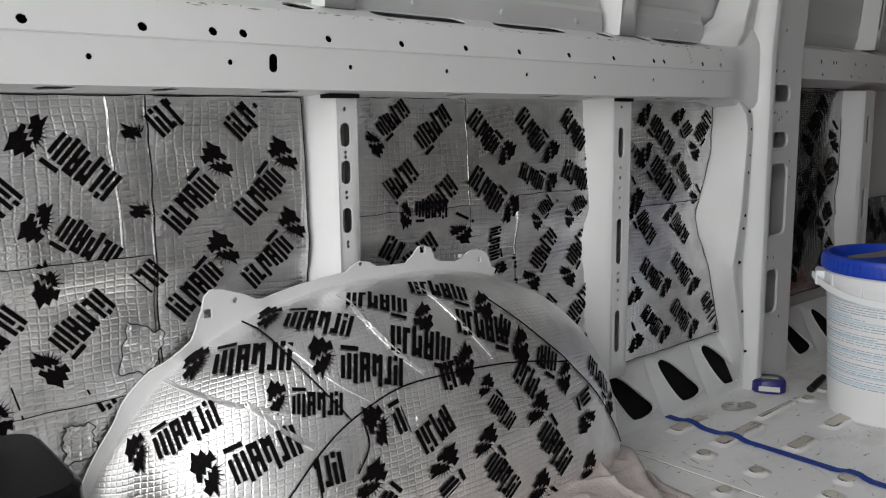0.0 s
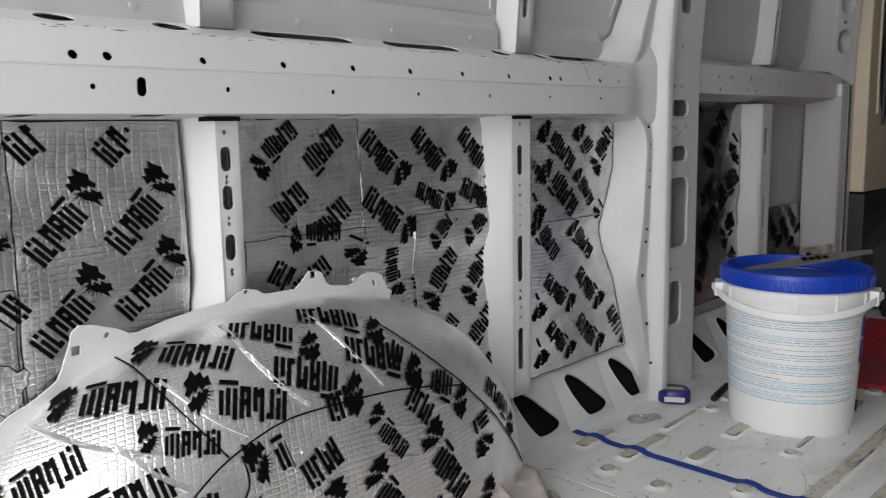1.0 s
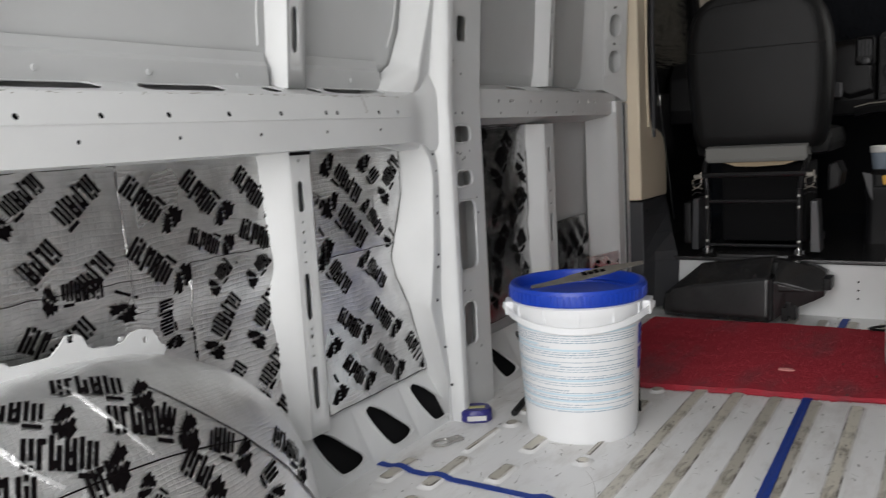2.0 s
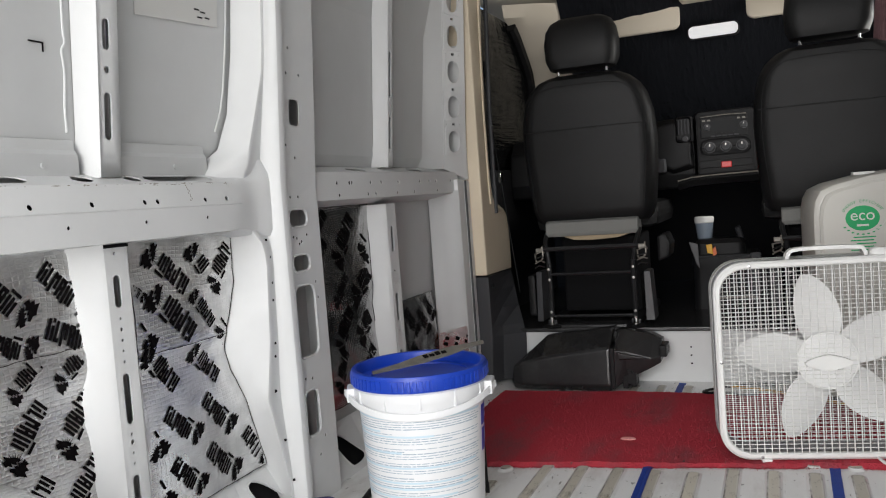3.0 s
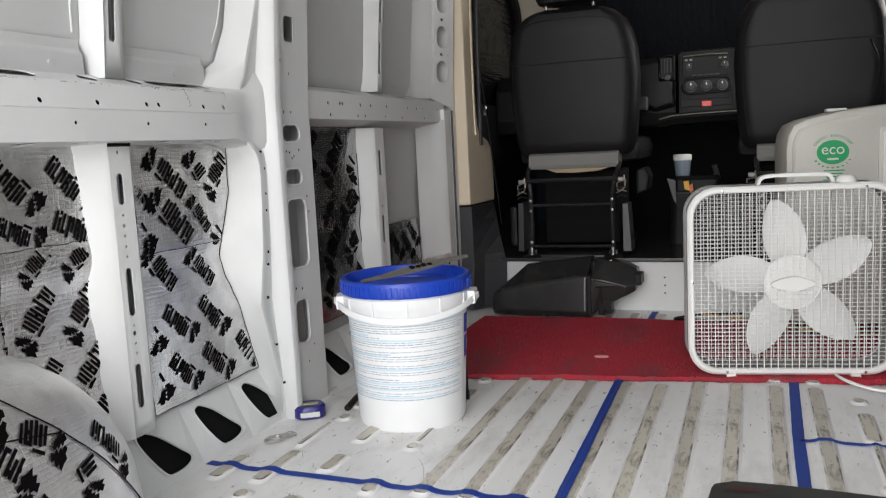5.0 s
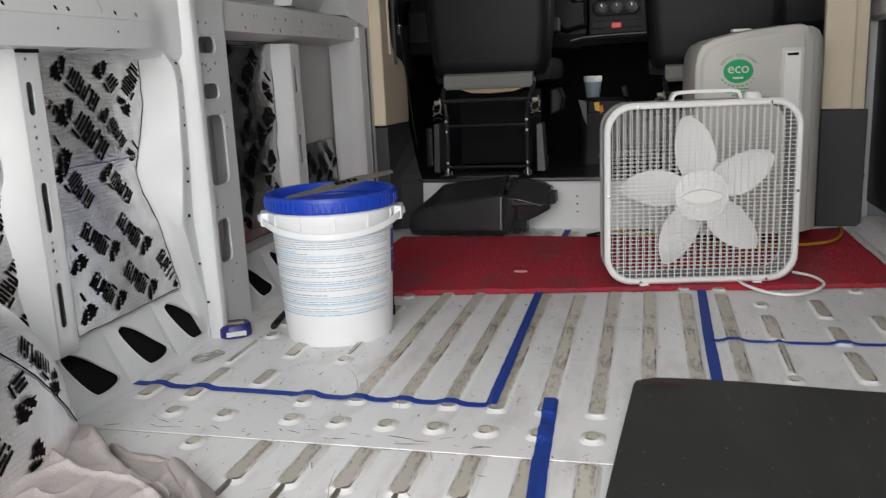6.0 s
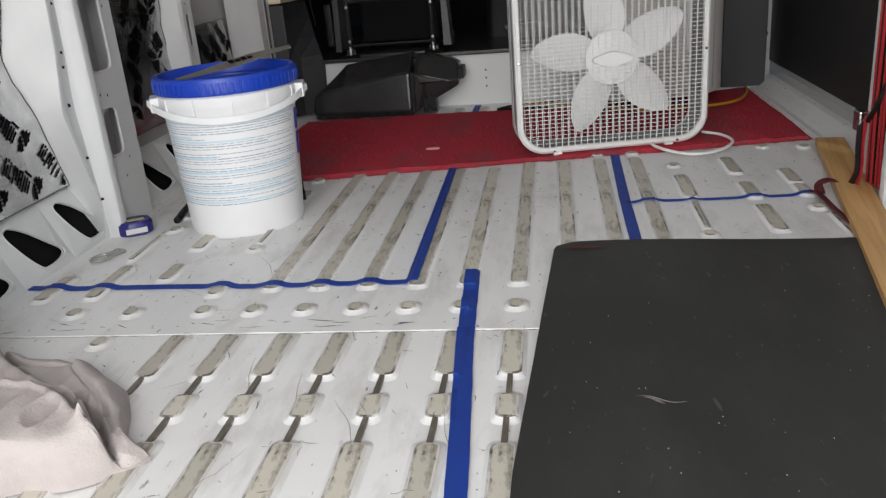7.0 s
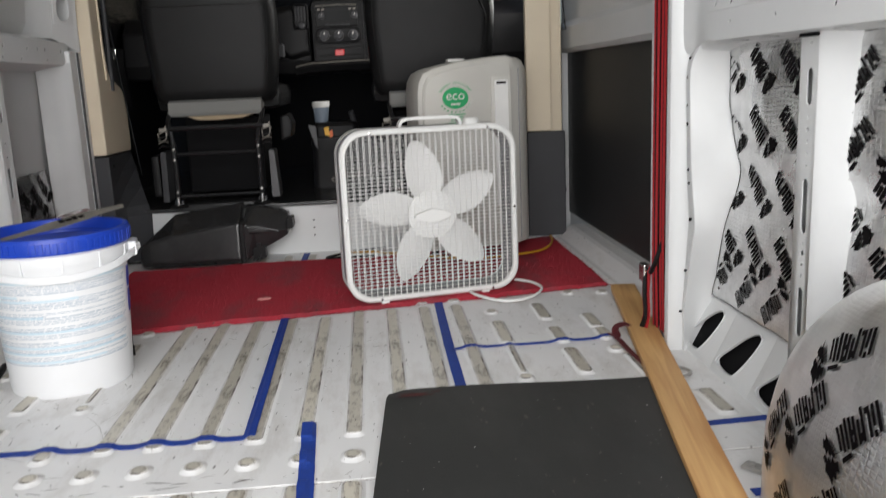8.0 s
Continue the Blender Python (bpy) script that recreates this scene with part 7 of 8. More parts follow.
for s in (1, -1):          # trim between the door window and the windscreen
    bm = bmesh.new()
    rows = []
    for i in range(15):
        z = 0.86 + 0.70 * i / 14
        x0, x1 = lerp(FRONT_EDGE, z)[0], 4.40 - 0.55 * (z - 0.86) / 0.72
        d0 = 0.925 - 0.10 * max(0, z - 0.8)
        n = 6 if s > 0 else 44          # the passenger side hangs in upright pleats
        rows.append([(x0 + (x1 + 0.02 - x0) * k / n - (0.0 if s > 0 else 0.004 * (k % 2)), YC + s * (d0 + (0.62 - d0) * k / n) - s * 0.025 * math.sin(math.pi * k / n), z) for k in range(n + 1)])
    loft(bm, rows, False, False)
    if s > 0:
        part("windscreen_pillar_trim", bm, LINER, shell, "beige trim beside the windscreen", smooth=True)
    else:
        part("pleated_shade", bm, PINK, shell, "dusty pink pleated shade beside the windscreen")
for s in (1, -1):
    if s > 0:
        bm = bmesh.new()
        loft(bm, [[(3.30 + (lerp(FRONT_EDGE, z)[0] + 0.03 - 3.30) * j / 30, YC + s * (0.93 - 0.10 * max(0, z - 0.8)) + 0.006 * noise.noise(Vector((j * 0.8, z * 12, s))), z) for j in range(31)] for z in [0.80 + 0.7 * k / 24 for k in range(25)]], False, False)
        part("window_cover", bm, QUILT, shell, "quilted black window cover", smooth=True)
    bm = bmesh.new()
    box(bm, 3.45, 4.6, min(YC + s * 0.90, YC + s * 0.96), max(YC + s * 0.90, YC + s * 0.96), 0.15, 0.84)
    part("door_card", bm, BLACK, shell, bevel=0.01)
for s in (1, -1):          # black surrounds of the door windows
    bm = bmesh.new()
    tube(bm, [(lerp(FRONT_EDGE, z)[0] - 0.02, YC + s * (0.915 - 0.10 * max(0, z - 0.8)), z) for z in [0.82 + 0.035 * k for k in range(20)]], 0.026, 8)
    part("window_surround", bm, BLACK, shell, "black window surround", smooth=True)
GLASS = mat("clear_glass", (1, 1, 1), 0.0)
GLASS.node_tree.nodes["Principled BSDF"].inputs["Transmission Weight"].default_value = 1.0
# pane left uncovered as an opening for the added cab lamp
bm = bmesh.new()
plate(bm, lambda u, v, w: (u, YC - 0.945 + 0.10 * max(0, v - 0.8) - w, v), [(3.32, 0.82), (4.44, 0.82), (4.33, 1.10), (4.17, 1.32), (3.92, 1.49), (3.32, 1.49)], [], 0.004)
part("window_pane", bm, GLASS, shell, "clear side window pane").visible_shadow = False
bm = bmesh.new()
box(bm, 4.75, 4.8, YC - 0.97, YC + 0.97, -0.06, 1.9)
part("bulkhead", bm, DARK, shell)
bm = bmesh.new()
loft(bm, [[(x, YC - 0.97, z), (x, YC + 0.97, z)] for x, z in ((3.30, 1.94), (3.34, 1.62), (3.9, 1.58), (4.1, 1.53), (4.5, 1.50))], False, False)
part("headliner", bm, LINER, shell, "pale headliner", smooth=True)

for s in (1, -1):
    trim = thing("pillar_trim", "beige pillar trim over a charcoal plastic lower panel", "trim", kind="structure")
    bm = bmesh.new()
    put = side_put(s, (0.802, 0.0), (0.0, 1), (1, 0))
    if s > 0:
        edge = [(3.168, 0.428), (3.484, 0.424), (3.489, 0.45), (3.485, 0.60), (3.474, 0.645), (3.43, 0.675), (3.33, 0.705), (3.305, 0.73), (3.29, 0.80), (3.285, 1.0), (3.30, 1.3), (3.34, 1.6), (3.42, 1.9), (3.168, 1.9)]
    else:
        edge = [(3.30, 0.42), (3.44, 0.42), (3.455, 0.45), (3.44, 0.53), (3.37, 0.60), (3.325, 0.66), (3.32, 0.75), (3.33, 1.1), (3.36, 1.5), (3.42, 1.9), (3.30, 1.9)]
    plate(bm, put, edge, [], 0.12)
    part("upper_trim", bm, BEIGE, trim, "beige moulded panel", bevel=0.008)
    bm = bmesh.new()
    if s > 0:          # its foot sweeps in to the end of the step
        rows = []
        for z, x, y in ((0.012, 3.286, 0.946), (0.19, 3.288, 0.940), (0.225, 3.31, 0.955), (0.29, 3.375, 0.99), (0.36, 3.435, 1.02), (0.405, 3.475, 1.042), (0.422, 3.485, 1.05)):
            yw = 1.047 + 0.012 * max(0.0, 0.2 - z) / 0.2
            rows.append([(3.168, yw, z), (3.168 + (x - 3.168) * 0.45, yw + (y - yw) * 0.25, z), (x - 0.012, y + 0.003, z), (x, y + 0.012, z), (x + 0.02, y + 0.10, z), (3.168, yw + 0.10, z)])
        loft(bm, rows)
    else:
        plate(bm, side_put(s, (0.798, 0.0), (0.0, 1), (1, 0)), [(3.30, 0.05), (3.50, 0.02), (3.56, 0.10), (3.50, 0.32), (3.45, 0.415), (3.30, 0.416)], [], 0.12)
    low = part("lower_trim", bm, CHARCOAL, trim, "charcoal grained plastic panel", bevel=0.005)
    for z in (0.385, 0.24):
        bm = bmesh.new()
        lathe(bm, [(0.010, 0.0), (0.010, 0.002), (0.007, 0.003), (0.006, 0.001), (0.0, 0.001)], 14)
        bmesh.ops.transform(bm, matrix=Matrix.Translation(at_side(s, 3.215 if s > 0 else 3.35, 0.7975, z)) @ pose(0, 0, 0, 90 * s, 0, 0), verts=bm.verts)
        part("fixing", bm, BLACK, low)
    if s < 0:          # the panel that closes the door post behind the step
        bm = bmesh.new()
        box(bm, 3.262, 3.284, -0.676, -0.525, 0.016, 0.432)
        part("post_cover", bm, CHARCOAL, trim, "charcoal plastic post cover", bevel=0.004)
        bm = bmesh.new()
        box(bm, 3.262, 3.299, -0.622, -0.525, 0.435, 1.9)
        part("post_trim", bm, BEIGE, trim, "beige post trim", bevel=0.006)
    if s > 0:
        bm = bmesh.new()
        tube(bm, [at_side(s, 3.262, 0.800, 0.70), at_side(s, 3.255, 0.800, 0.80), at_side(s, 3.255, 0.800, 1.1), at_side(s, 3.275, 0.800, 1.4), at_side(s, 3.33, 0.80, 1.88)], 0.004, 8)
        part("trim_lip", bm, BEIGE, trim, smooth=True)
    bm = bmesh.new()
    tube(bm, [at_side(s, 3.32, 0.80, 0.66), at_side(s, 3.33, 0.80, 1.1), at_side(s, 3.36, 0.795, 1.5)], 0.009, 8)
    part("door_seal", bm, CHARCOAL, trim, smooth=True)
    belt = thing("seat_belt", "black seat belt hanging beside the cab door", "seat belt", group="seat belts")
    bm = bmesh.new()
    ribbon(bm, smooth_path([at_side(s, 3.40, 0.84, 1.22), at_side(s, 3.42, 0.82, 0.95), at_side(s, 3.47, 0.80, 0.60), at_side(s, 3.50, 0.78, 0.32)], 6), 0.046, 0.0025, (1, 0.4 * s, 0))
    part("webbing", bm, BLACK, belt)
    bm = bmesh.new()
    box(bm, -0.02, 0.02, -0.012, 0.012, -0.035, 0.035, Matrix.Translation(at_side(s, 3.40, 0.835, 1.235)))
    part("anchor", bm, BLACK, belt, bevel=0.004)
    bm = bmesh.new()
    box(bm, -0.012, 0.012, -0.006, 0.006, -0.02, 0.02, Matrix.Translation(at_side(s, 3.435, 0.808, 0.80)))
    part("tongue", bm, CHROME, belt, bevel=0.002)


# ---------------------------------------------------------------- seats
def seat(x, y, label):
    ob = thing("front_seat", label, "car seat", pose(x, y, 0.205), group="front seats")

    def pad(rows, name, material, note="", r=0.06):
        bm = bmesh.new()
        rings = []
        for z, xa, xb, w in rows:
            rings.append([(u, v, z) for u, v in round_rect((xa + xb) / 2, 0, xb - xa, w, min(r, (xb - xa) / 2 - 0.002), 5)])
        loft(bm, rings)
        return part(name, bm, material, ob, note, smooth=True)
    # local x: 0 at the rear face's foot
    back = pad([(0.395, 0.045, 0.13, 0.42), (0.41, 0.03, 0.16, 0.455), (0.45, 0.02, 0.18, 0.478), (0.58, 0.012, 0.19, 0.50), (0.70, 0.0, 0.18, 0.512), (0.80, -0.012, 0.165, 0.50), (0.87, -0.02, 0.15, 0.465),
                (0.91, -0.026, 0.135, 0.42), (0.94, -0.022, 0.12, 0.35), (0.955, -0.008, 0.10, 0.28), (0.96, 0.01, 0.085, 0.22)], "backrest", LEATHER, "black vinyl backrest")
    bm = bmesh.new()          # cross seam and the edge seam of the back panel
    tube(bm, [(-0.0072, v, 0.752 + 0.004 * math.cos(4 * v)) for v in [-0.238 + 0.476 * k / 14 for k in range(15)]], 0.0018, 6)
    tube(bm, smooth_path([(0.003, -0.205, 0.44), (-0.004, -0.222, 0.60), (-0.012, -0.226, 0.74), (-0.022, -0.212, 0.84), (-0.029, -0.17, 0.895), (-0.029, -0.10, 0.915), (-0.029, 0.10, 0.915), (-0.029, 0.17, 0.895), (-0.022, 0.212, 0.84), (-0.012, 0.226, 0.74), (-0.004, 0.222, 0.60), (0.003, 0.205, 0.44)], 5), 0.0012, 6)
    part("piping", bm, LEATHER, back, smooth=True)
    pad([(0.978, 0.01, 0.09, 0.20), (0.986, -0.010, 0.112, 0.25), (1.02, -0.020, 0.12, 0.276), (1.08, -0.020, 0.12, 0.282), (1.13, -0.014, 0.112, 0.268), (1.16, -0.002, 0.10, 0.235), (1.176, 0.02, 0.08, 0.17)], "headrest", LEATHER, "black vinyl headrest", 0.05)
    for v in (-0.092, 0.092):
        bm = bmesh.new()
        tube(bm, [(0.03, v, 0.93), (0.03, v, 1.00)], 0.0055, 8)
        part("headrest_post", bm, CHROME, ob, smooth=True)
        bm = bmesh.new()
        lathe(bm, [(0.012, 0.0), (0.012, 0.006), (0.007, 0.009)], 12, (0.03, v, 0.955))
        part("post_collar", bm, BLACK, ob, smooth=True)
    bm = bmesh.new()
    box(bm, 0.10, 0.62, -0.245, 0.245, 0.36, 0.46)
    part("cushion", bm, LEATHER, ob, bevel=0.04)
    bm = bmesh.new()
    loft(bm, [[(x, v, z) for x, z in ((0.005, 0.345), (0.0, 0.36), (0.004, 0.40), (0.05, 0.412), (0.10, 0.40), (0.10, 0.35))] for v in (-0.178, -0.17, 0.0, 0.17, 0.178)])
    part("rear_apron", bm, GREYCLOTH, ob, "grey fabric apron under the backrest", bevel=0.006)
    bm = bmesh.new()
    loft(bm, [[(0.02, v, 0.352), (0.012, v, 0.345 - d), (0.06, v, 0.342 - d), (0.07, v, 0.352)] for v, d in ((-0.14, 0.0), (-0.10, 0.012), (0.0, 0.017), (0.07, 0.014), (0.11, 0.0))])
    part("tan_foam", bm, FOAM, ob, "sagging strip of tan foam", smooth=True)
    # tube frame below
    for v in (-0.16, 0.16):
        bm = bmesh.new()
        tube(bm, [(-0.045, v, 0.03), (-0.045, v, 0.25)], 0.0105, 10)
        leg = part("leg", bm, STEEL, ob, smooth=True)
        bm = bmesh.new()
        lathe(bm, [(0.015, 0.0), (0.015, 0.006), (0.009, 0.010), (0.009, 0.030), (0.006, 0.034), (0.0, 0.034)], 12, (-0.055, v, 0.008))
        part("bolt", bm, CHROME, leg, smooth=True)
        bm = bmesh.new()
        lathe(bm, [(0.0, -0.004), (0.034, -0.004), (0.038, 0.0), (0.030, 0.006), (0.018, 0.008), (0.0, 0.008)], 20, (-0.05, v, 0.004))
        part("foot_pad", bm, BLACK, leg, smooth=True)
        for z in (0.225, 0.185, 0.06):
            bm = bmesh.new()
            lathe(bm, [(0.0, 0.0), (0.0055, 0.0), (0.005, 0.004), (0.0, 0.005)], 10)
            bmesh.ops.transform(bm, matrix=Matrix.Translation((-0.055, v, z)) @ pose(0, 0, 0, 0, -90, 0), verts=bm.verts)
            part("rivet", bm, WORN, leg)
        bm = bmesh.new()
        tube(bm, smooth_path([(-0.04, v, 0.24), (-0.04, v * 1.04, 0.29), (-0.02, v * 1.10, 0.33), (0.03, v * 1.12, 0.36)], 5), 0.009, 8)
        part("upper_bend", bm, STEEL, leg, smooth=True)
        bm = bmesh.new()
        box(bm, -0.05, 0.50, v - 0.018, v + 0.018, 0.0, 0.028)
        part("slide_rail", bm, STEEL, ob, bevel=0.004)
    for z, r, w in ((0.302, 0.009, 0.185), (0.205, 0.0065, 0.16), (0.043, 0.006, 0.16)):
        bm = bmesh.new()
        tube(bm, [(-0.045, -w, z), (-0.045, w, z)], r, 8)
        part("cross_tube", bm, STEEL, ob, smooth=True)
    # black box put in for the shade of the void under the seat
    bm = bmesh.new()
    box(bm, 0.16, 0.45, -0.155, 0.155, 0.03, 0.33)
    part("seat_void_shade", bm, DARK, ob, bevel=0.01)
    bm = bmesh.new()
    plate(bm, lambda u, v, w: (-0.04 + w, u, v), [(-0.196, 0.205), (-0.218, 0.205), (-0.228, 0.022), (-0.196, 0.022)], [], 0.10)
    part("side_cover", bm, GREYPLASTIC, ob, "grey plastic side cover", bevel=0.003)
    bm = bmesh.new()
    plate(bm, lambda u, v, w: (-0.03 + w, u, v), [(0.196, 0.215), (0.218, 0.215), (0.224, 0.02), (0.20, 0.02)], [], 0.10)
    part("side_cover", bm, CHARCOAL, ob, "dark plastic side cover", bevel=0.003)
    bm = bmesh.new()
    box(bm, -0.02, 0.14, 0.228, 0.258, 0.04, 0.20)
    part("buckle_box", bm, BLACK, ob, bevel=0.010)
    bm = bmesh.new()
    plate(bm, lambda u, v, w: (0.0 + w, u, v), [(-0.245, 0.235), (-0.285, 0.25), (-0.292, 0.30), (-0.275, 0.34), (-0.245, 0.33)], [], 0.16)
    part("recliner_cover", bm, BLACK, ob, bevel=0.010)
    # latch clutter where the frame meets the cushion
    rng = random.Random(int(y * 100) + 7)
    for v, sign in ((-0.195, -1), (0.195, 1)):
        bm = bmesh.new()
        tube(bm, smooth_path([(-0.05, v - 0.012, 0.315), (-0.055, v - 0.014, 0.27), (-0.05, v + 0.012, 0.258), (-0.05, v + 0.016, 0.285)], 5), 0.0032, 6)
        part("latch_wire", bm, STEELGREY, ob, smooth=True)
        for k in range(4):
            z = 0.235 + 0.018 * k
            bm = bmesh.new()
            tube(bm, smooth_path([(-0.052, v - 0.02, z), (-0.058, v - 0.005 * k, z + 0.01 * rng.random()), (-0.052, v + 0.018, z - 0.004)], 4), 0.0028, 6)
            part("spring_wire", bm, STEELGREY if k % 2 else STEEL, ob, smooth=True)
        bm = bmesh.new()
        box(bm, -0.056, -0.03, v - 0.012, v + 0.012, 0.292, 0.308)
        part("latch_plate", bm, STEELGREY, ob, bevel=0.003)
    return ob


seat(3.345, 0.682, "black vinyl driver seat seen from behind")
seat(3.345, -0.172, "black vinyl passenger seat seen from behind")


# ---------------------------------------------------------------- dashboard
dash = thing("dashboard", "black dashboard with radio, dials and red hazard switch", "dashboard", pose(3.86, 0.0, 0.0))
bm = bmesh.new()
rows = []
for y in (YC - 0.9, YC - 0.3, -0.02, 0.12):
    rows.append([(0.02, y, 0.70), (0.0, y, 0.76), (0.02, y, 0.93), (0.10, y, 1.0), (0.5, y, 0.96), (0.5, y, 0.70)])
loft(bm, rows)
part("passenger_panel", bm, BLACK, dash, bevel=0.01)
bm = bmesh.new()
rows = [[(0.02, y, 0.70), (0.0, y, 0.76), (0.02, y, 0.90), (0.10, y, 0.97), (0.5, y, 0.96), (0.5, y, 0.70)] for y in (0.33, 0.47, YC + 0.9)]
loft(bm, rows)
part("driver_panel", bm, BLACK, dash, bevel=0.01)
bm = bmesh.new()
loft(bm, [[(x, u, v) for u, v in round_rect(0.205, 0.86, 0.235 + k, 0.31 + k, 0.02)] for x, k in ((0.3, 0.0), (0.0, 0.0), (-0.02, -0.012), (-0.022, -0.03))])
part("centre_console", bm, BLACK, dash, "black centre console", smooth=True)
bm = bmesh.new()
box(bm, -0.027, -0.02, 0.115, 0.30, 0.90, 0.985)
radio = part("radio", bm, BLACK, dash, "black radio with a dark screen", bevel=0.004)
bm = bmesh.new()
box(bm, -0.030, -0.027, 0.15, 0.262, 0.918, 0.966)
part("screen", bm, SCREEN, radio, "dark glossy screen")
bm = bmesh.new()
tube(bm, [(-0.0275, 0.118, 0.9885), (-0.0285, 0.20, 0.9915), (-0.0275, 0.298, 0.9885)], 0.0022, 6)
part("top_trim", bm, STEELGREY, radio, "thin silver trim line", smooth=True)
for k in range(5):
    bm = bmesh.new()
    box(bm, -0.0302, -0.027, 0.150 + 0.023 * k, 0.168 + 0.023 * k, 0.9035, 0.9095)
    part("button", bm, CHARCOAL, radio, bevel=0.001)
for y in (0.128, 0.147, 0.265, 0.284):
    bm = bmesh.new()
    box(bm, -0.0302, -0.027, y - 0.006, y + 0.006, 0.969, 0.976)
    part("button", bm, STEELGREY, radio, bevel=0.001)


def dial(parent, y, z, r):
    bm = bmesh.new()
    lathe(bm, [(r, 0.0), (r, 0.006), (r * 0.8, 0.008), (r * 0.72, 0.02), (0.0, 0.021)], 20)
    bmesh.ops.transform(bm, matrix=Matrix.Translation((-0.022, y, z)) @ pose(0, 0, 0, 0, -90, 0), verts=bm.verts)
    d = part("dial", bm, CHARCOAL, parent, smooth=True)
    bm = bmesh.new()
    lathe(bm, [(r * 1.02, 0.001), (r * 1.02, 0.007), (r * 0.92, 0.007)], 20)
    bmesh.ops.transform(bm, matrix=Matrix.Translation((-0.022, y, z)) @ pose(0, 0, 0, 0, -90, 0), verts=bm.verts)
    part("bezel", bm, GREYPLASTIC, d, "thin silver ring", smooth=True)
    bm = bmesh.new()
    box(bm, -0.0445, -0.0425, y - r * 0.10, y + r * 0.10, z + r * 0.15, z + r * 0.62)
    part("pointer", bm, WORN, d)


bm = bmesh.new()
loft(bm, [[(x, u, v) for u, v in round_rect(0.203, 0.861, 0.205 + k, 0.070 + k, 0.030)] for x, k in ((-0.018, 0.0), (-0.0245, 0.0), (-0.026, -0.006), (-0.0235, -0.012))])
part("climate_panel", bm, BLACK, dash, "rounded climate control panel", smooth=True)
for y in (0.139, 0.202, 0.265):
    dial(dash, y, 0.861, 0.022)
for y in (0.129, 0.271):
    dial(radio, y, 0.944, 0.015)
bm = bmesh.new()
box(bm, -0.030, -0.02, 0.183, 0.224, 0.774, 0.799)
part("hazard_switch", bm, HAZARD, dash, "red hazard switch", bevel=0.003)
bm = bmesh.new()
box(bm, -0.026, -0.018, 0.10, 0.31, 0.776, 0.808)
part("switch_strip", bm, BLACK, dash, bevel=0.003)
bm = bmesh.new()
loft(bm, [[(-0.03, y, z + 0.012), (-0.045, y, z), (-0.05, y, z - 0.010), (-0.03, y, z - 0.035), (0.06, y, z - 0.04), (0.06, y, z + 0.012)] for y, z in ((0.03, 0.746), (0.12, 0.746), (0.25, 0.744), (0.345, 0.740), (0.40, 0.728))])
part("ledge", bm, BLACK, dash, smooth=True)
bm = bmesh.new()
tube(bm, [(-0.0465, y, z + 0.0025) for y, z in ((0.03, 0.746), (0.12, 0.746), (0.25, 0.744), (0.345, 0.740), (0.40, 0.728))], 0.0028, 6)
part("ledge_trim", bm, STEELGREY, dash, "thin silver lip", smooth=True)
bm = bmesh.new()
loft(bm, [[(0.0, u, v) for u, v in ((0.33, 0.78), (0.42, 0.76), (0.50, 0.80), (0.56, 0.90), (0.52, 0.99), (0.42, 1.0), (0.34, 0.99))], [(-0.035, u, v) for u, v in ((0.345, 0.80), (0.42, 0.78), (0.48, 0.82), (0.52, 0.89), (0.49, 0.96), (0.42, 0.975), (0.35, 0.97))]])
part("cowl", bm, BLACK, dash, "moulded cowl beside the console", bevel=0.008)
bm = bmesh.new()
for k in range(4):
    box(bm, -0.050, -0.040, 0.343 + 0.013 * k, 0.348 + 0.013 * k, 0.925, 0.985)
part("air_vent", bm, CHARCOAL, dash, "upright vent vanes")
bm = bmesh.new()
lathe(bm, [(0.014, 0.0), (0.014, 0.006), (0.010, 0.012), (0.0, 0.013)], 16)
bmesh.ops.transform(bm, matrix=Matrix.Translation((-0.040, 0.362, 0.905)) @ pose(0, 0, 0, 0, -90, 0), verts=bm.verts)
part("vent_wheel", bm, CHARCOAL, dash, smooth=True)
bm = bmesh.new()
loft(bm, [[(x, u, v) for u, v in round_rect(0.364, 0.945, 0.070 + k, 0.110 + k, 0.012)] for x, k in ((0.1, 0.0), (-0.036, 0.0), (-0.046, -0.010), (-0.044, -0.014), (-0.038, -0.022))])
part("vent_bezel", bm, BLACK, dash, smooth=True)
bm = bmesh.new()
loft(bm, [[(0.05 * math.sin(0) + x, 0.64 + 0.16 * math.cos(a) * k, 0.93 + 0.16 * math.sin(a) * k) for a in (2 * math.pi * i / 32 for i in range(32))] for x, k in ((-0.10, 0.95), (-0.115, 1.0), (-0.10, 1.05), (-0.085, 1.0), (-0.10, 0.95))], True, False)
part("steering_wheel", bm, BLACK, dash, smooth=True)
bm = bmesh.new()
loft(bm, [[(-0.08, u, v) for u, v in round_rect(0.458, 0.80, 0.04, 0.06, 0.01)], [(-0.13, u, v) for u, v in round_rect(0.458, 0.80, 0.036, 0.055, 0.01)]])
part("ignition_housing", bm, CHARCOAL, dash, "grey ignition housing", bevel=0.003)

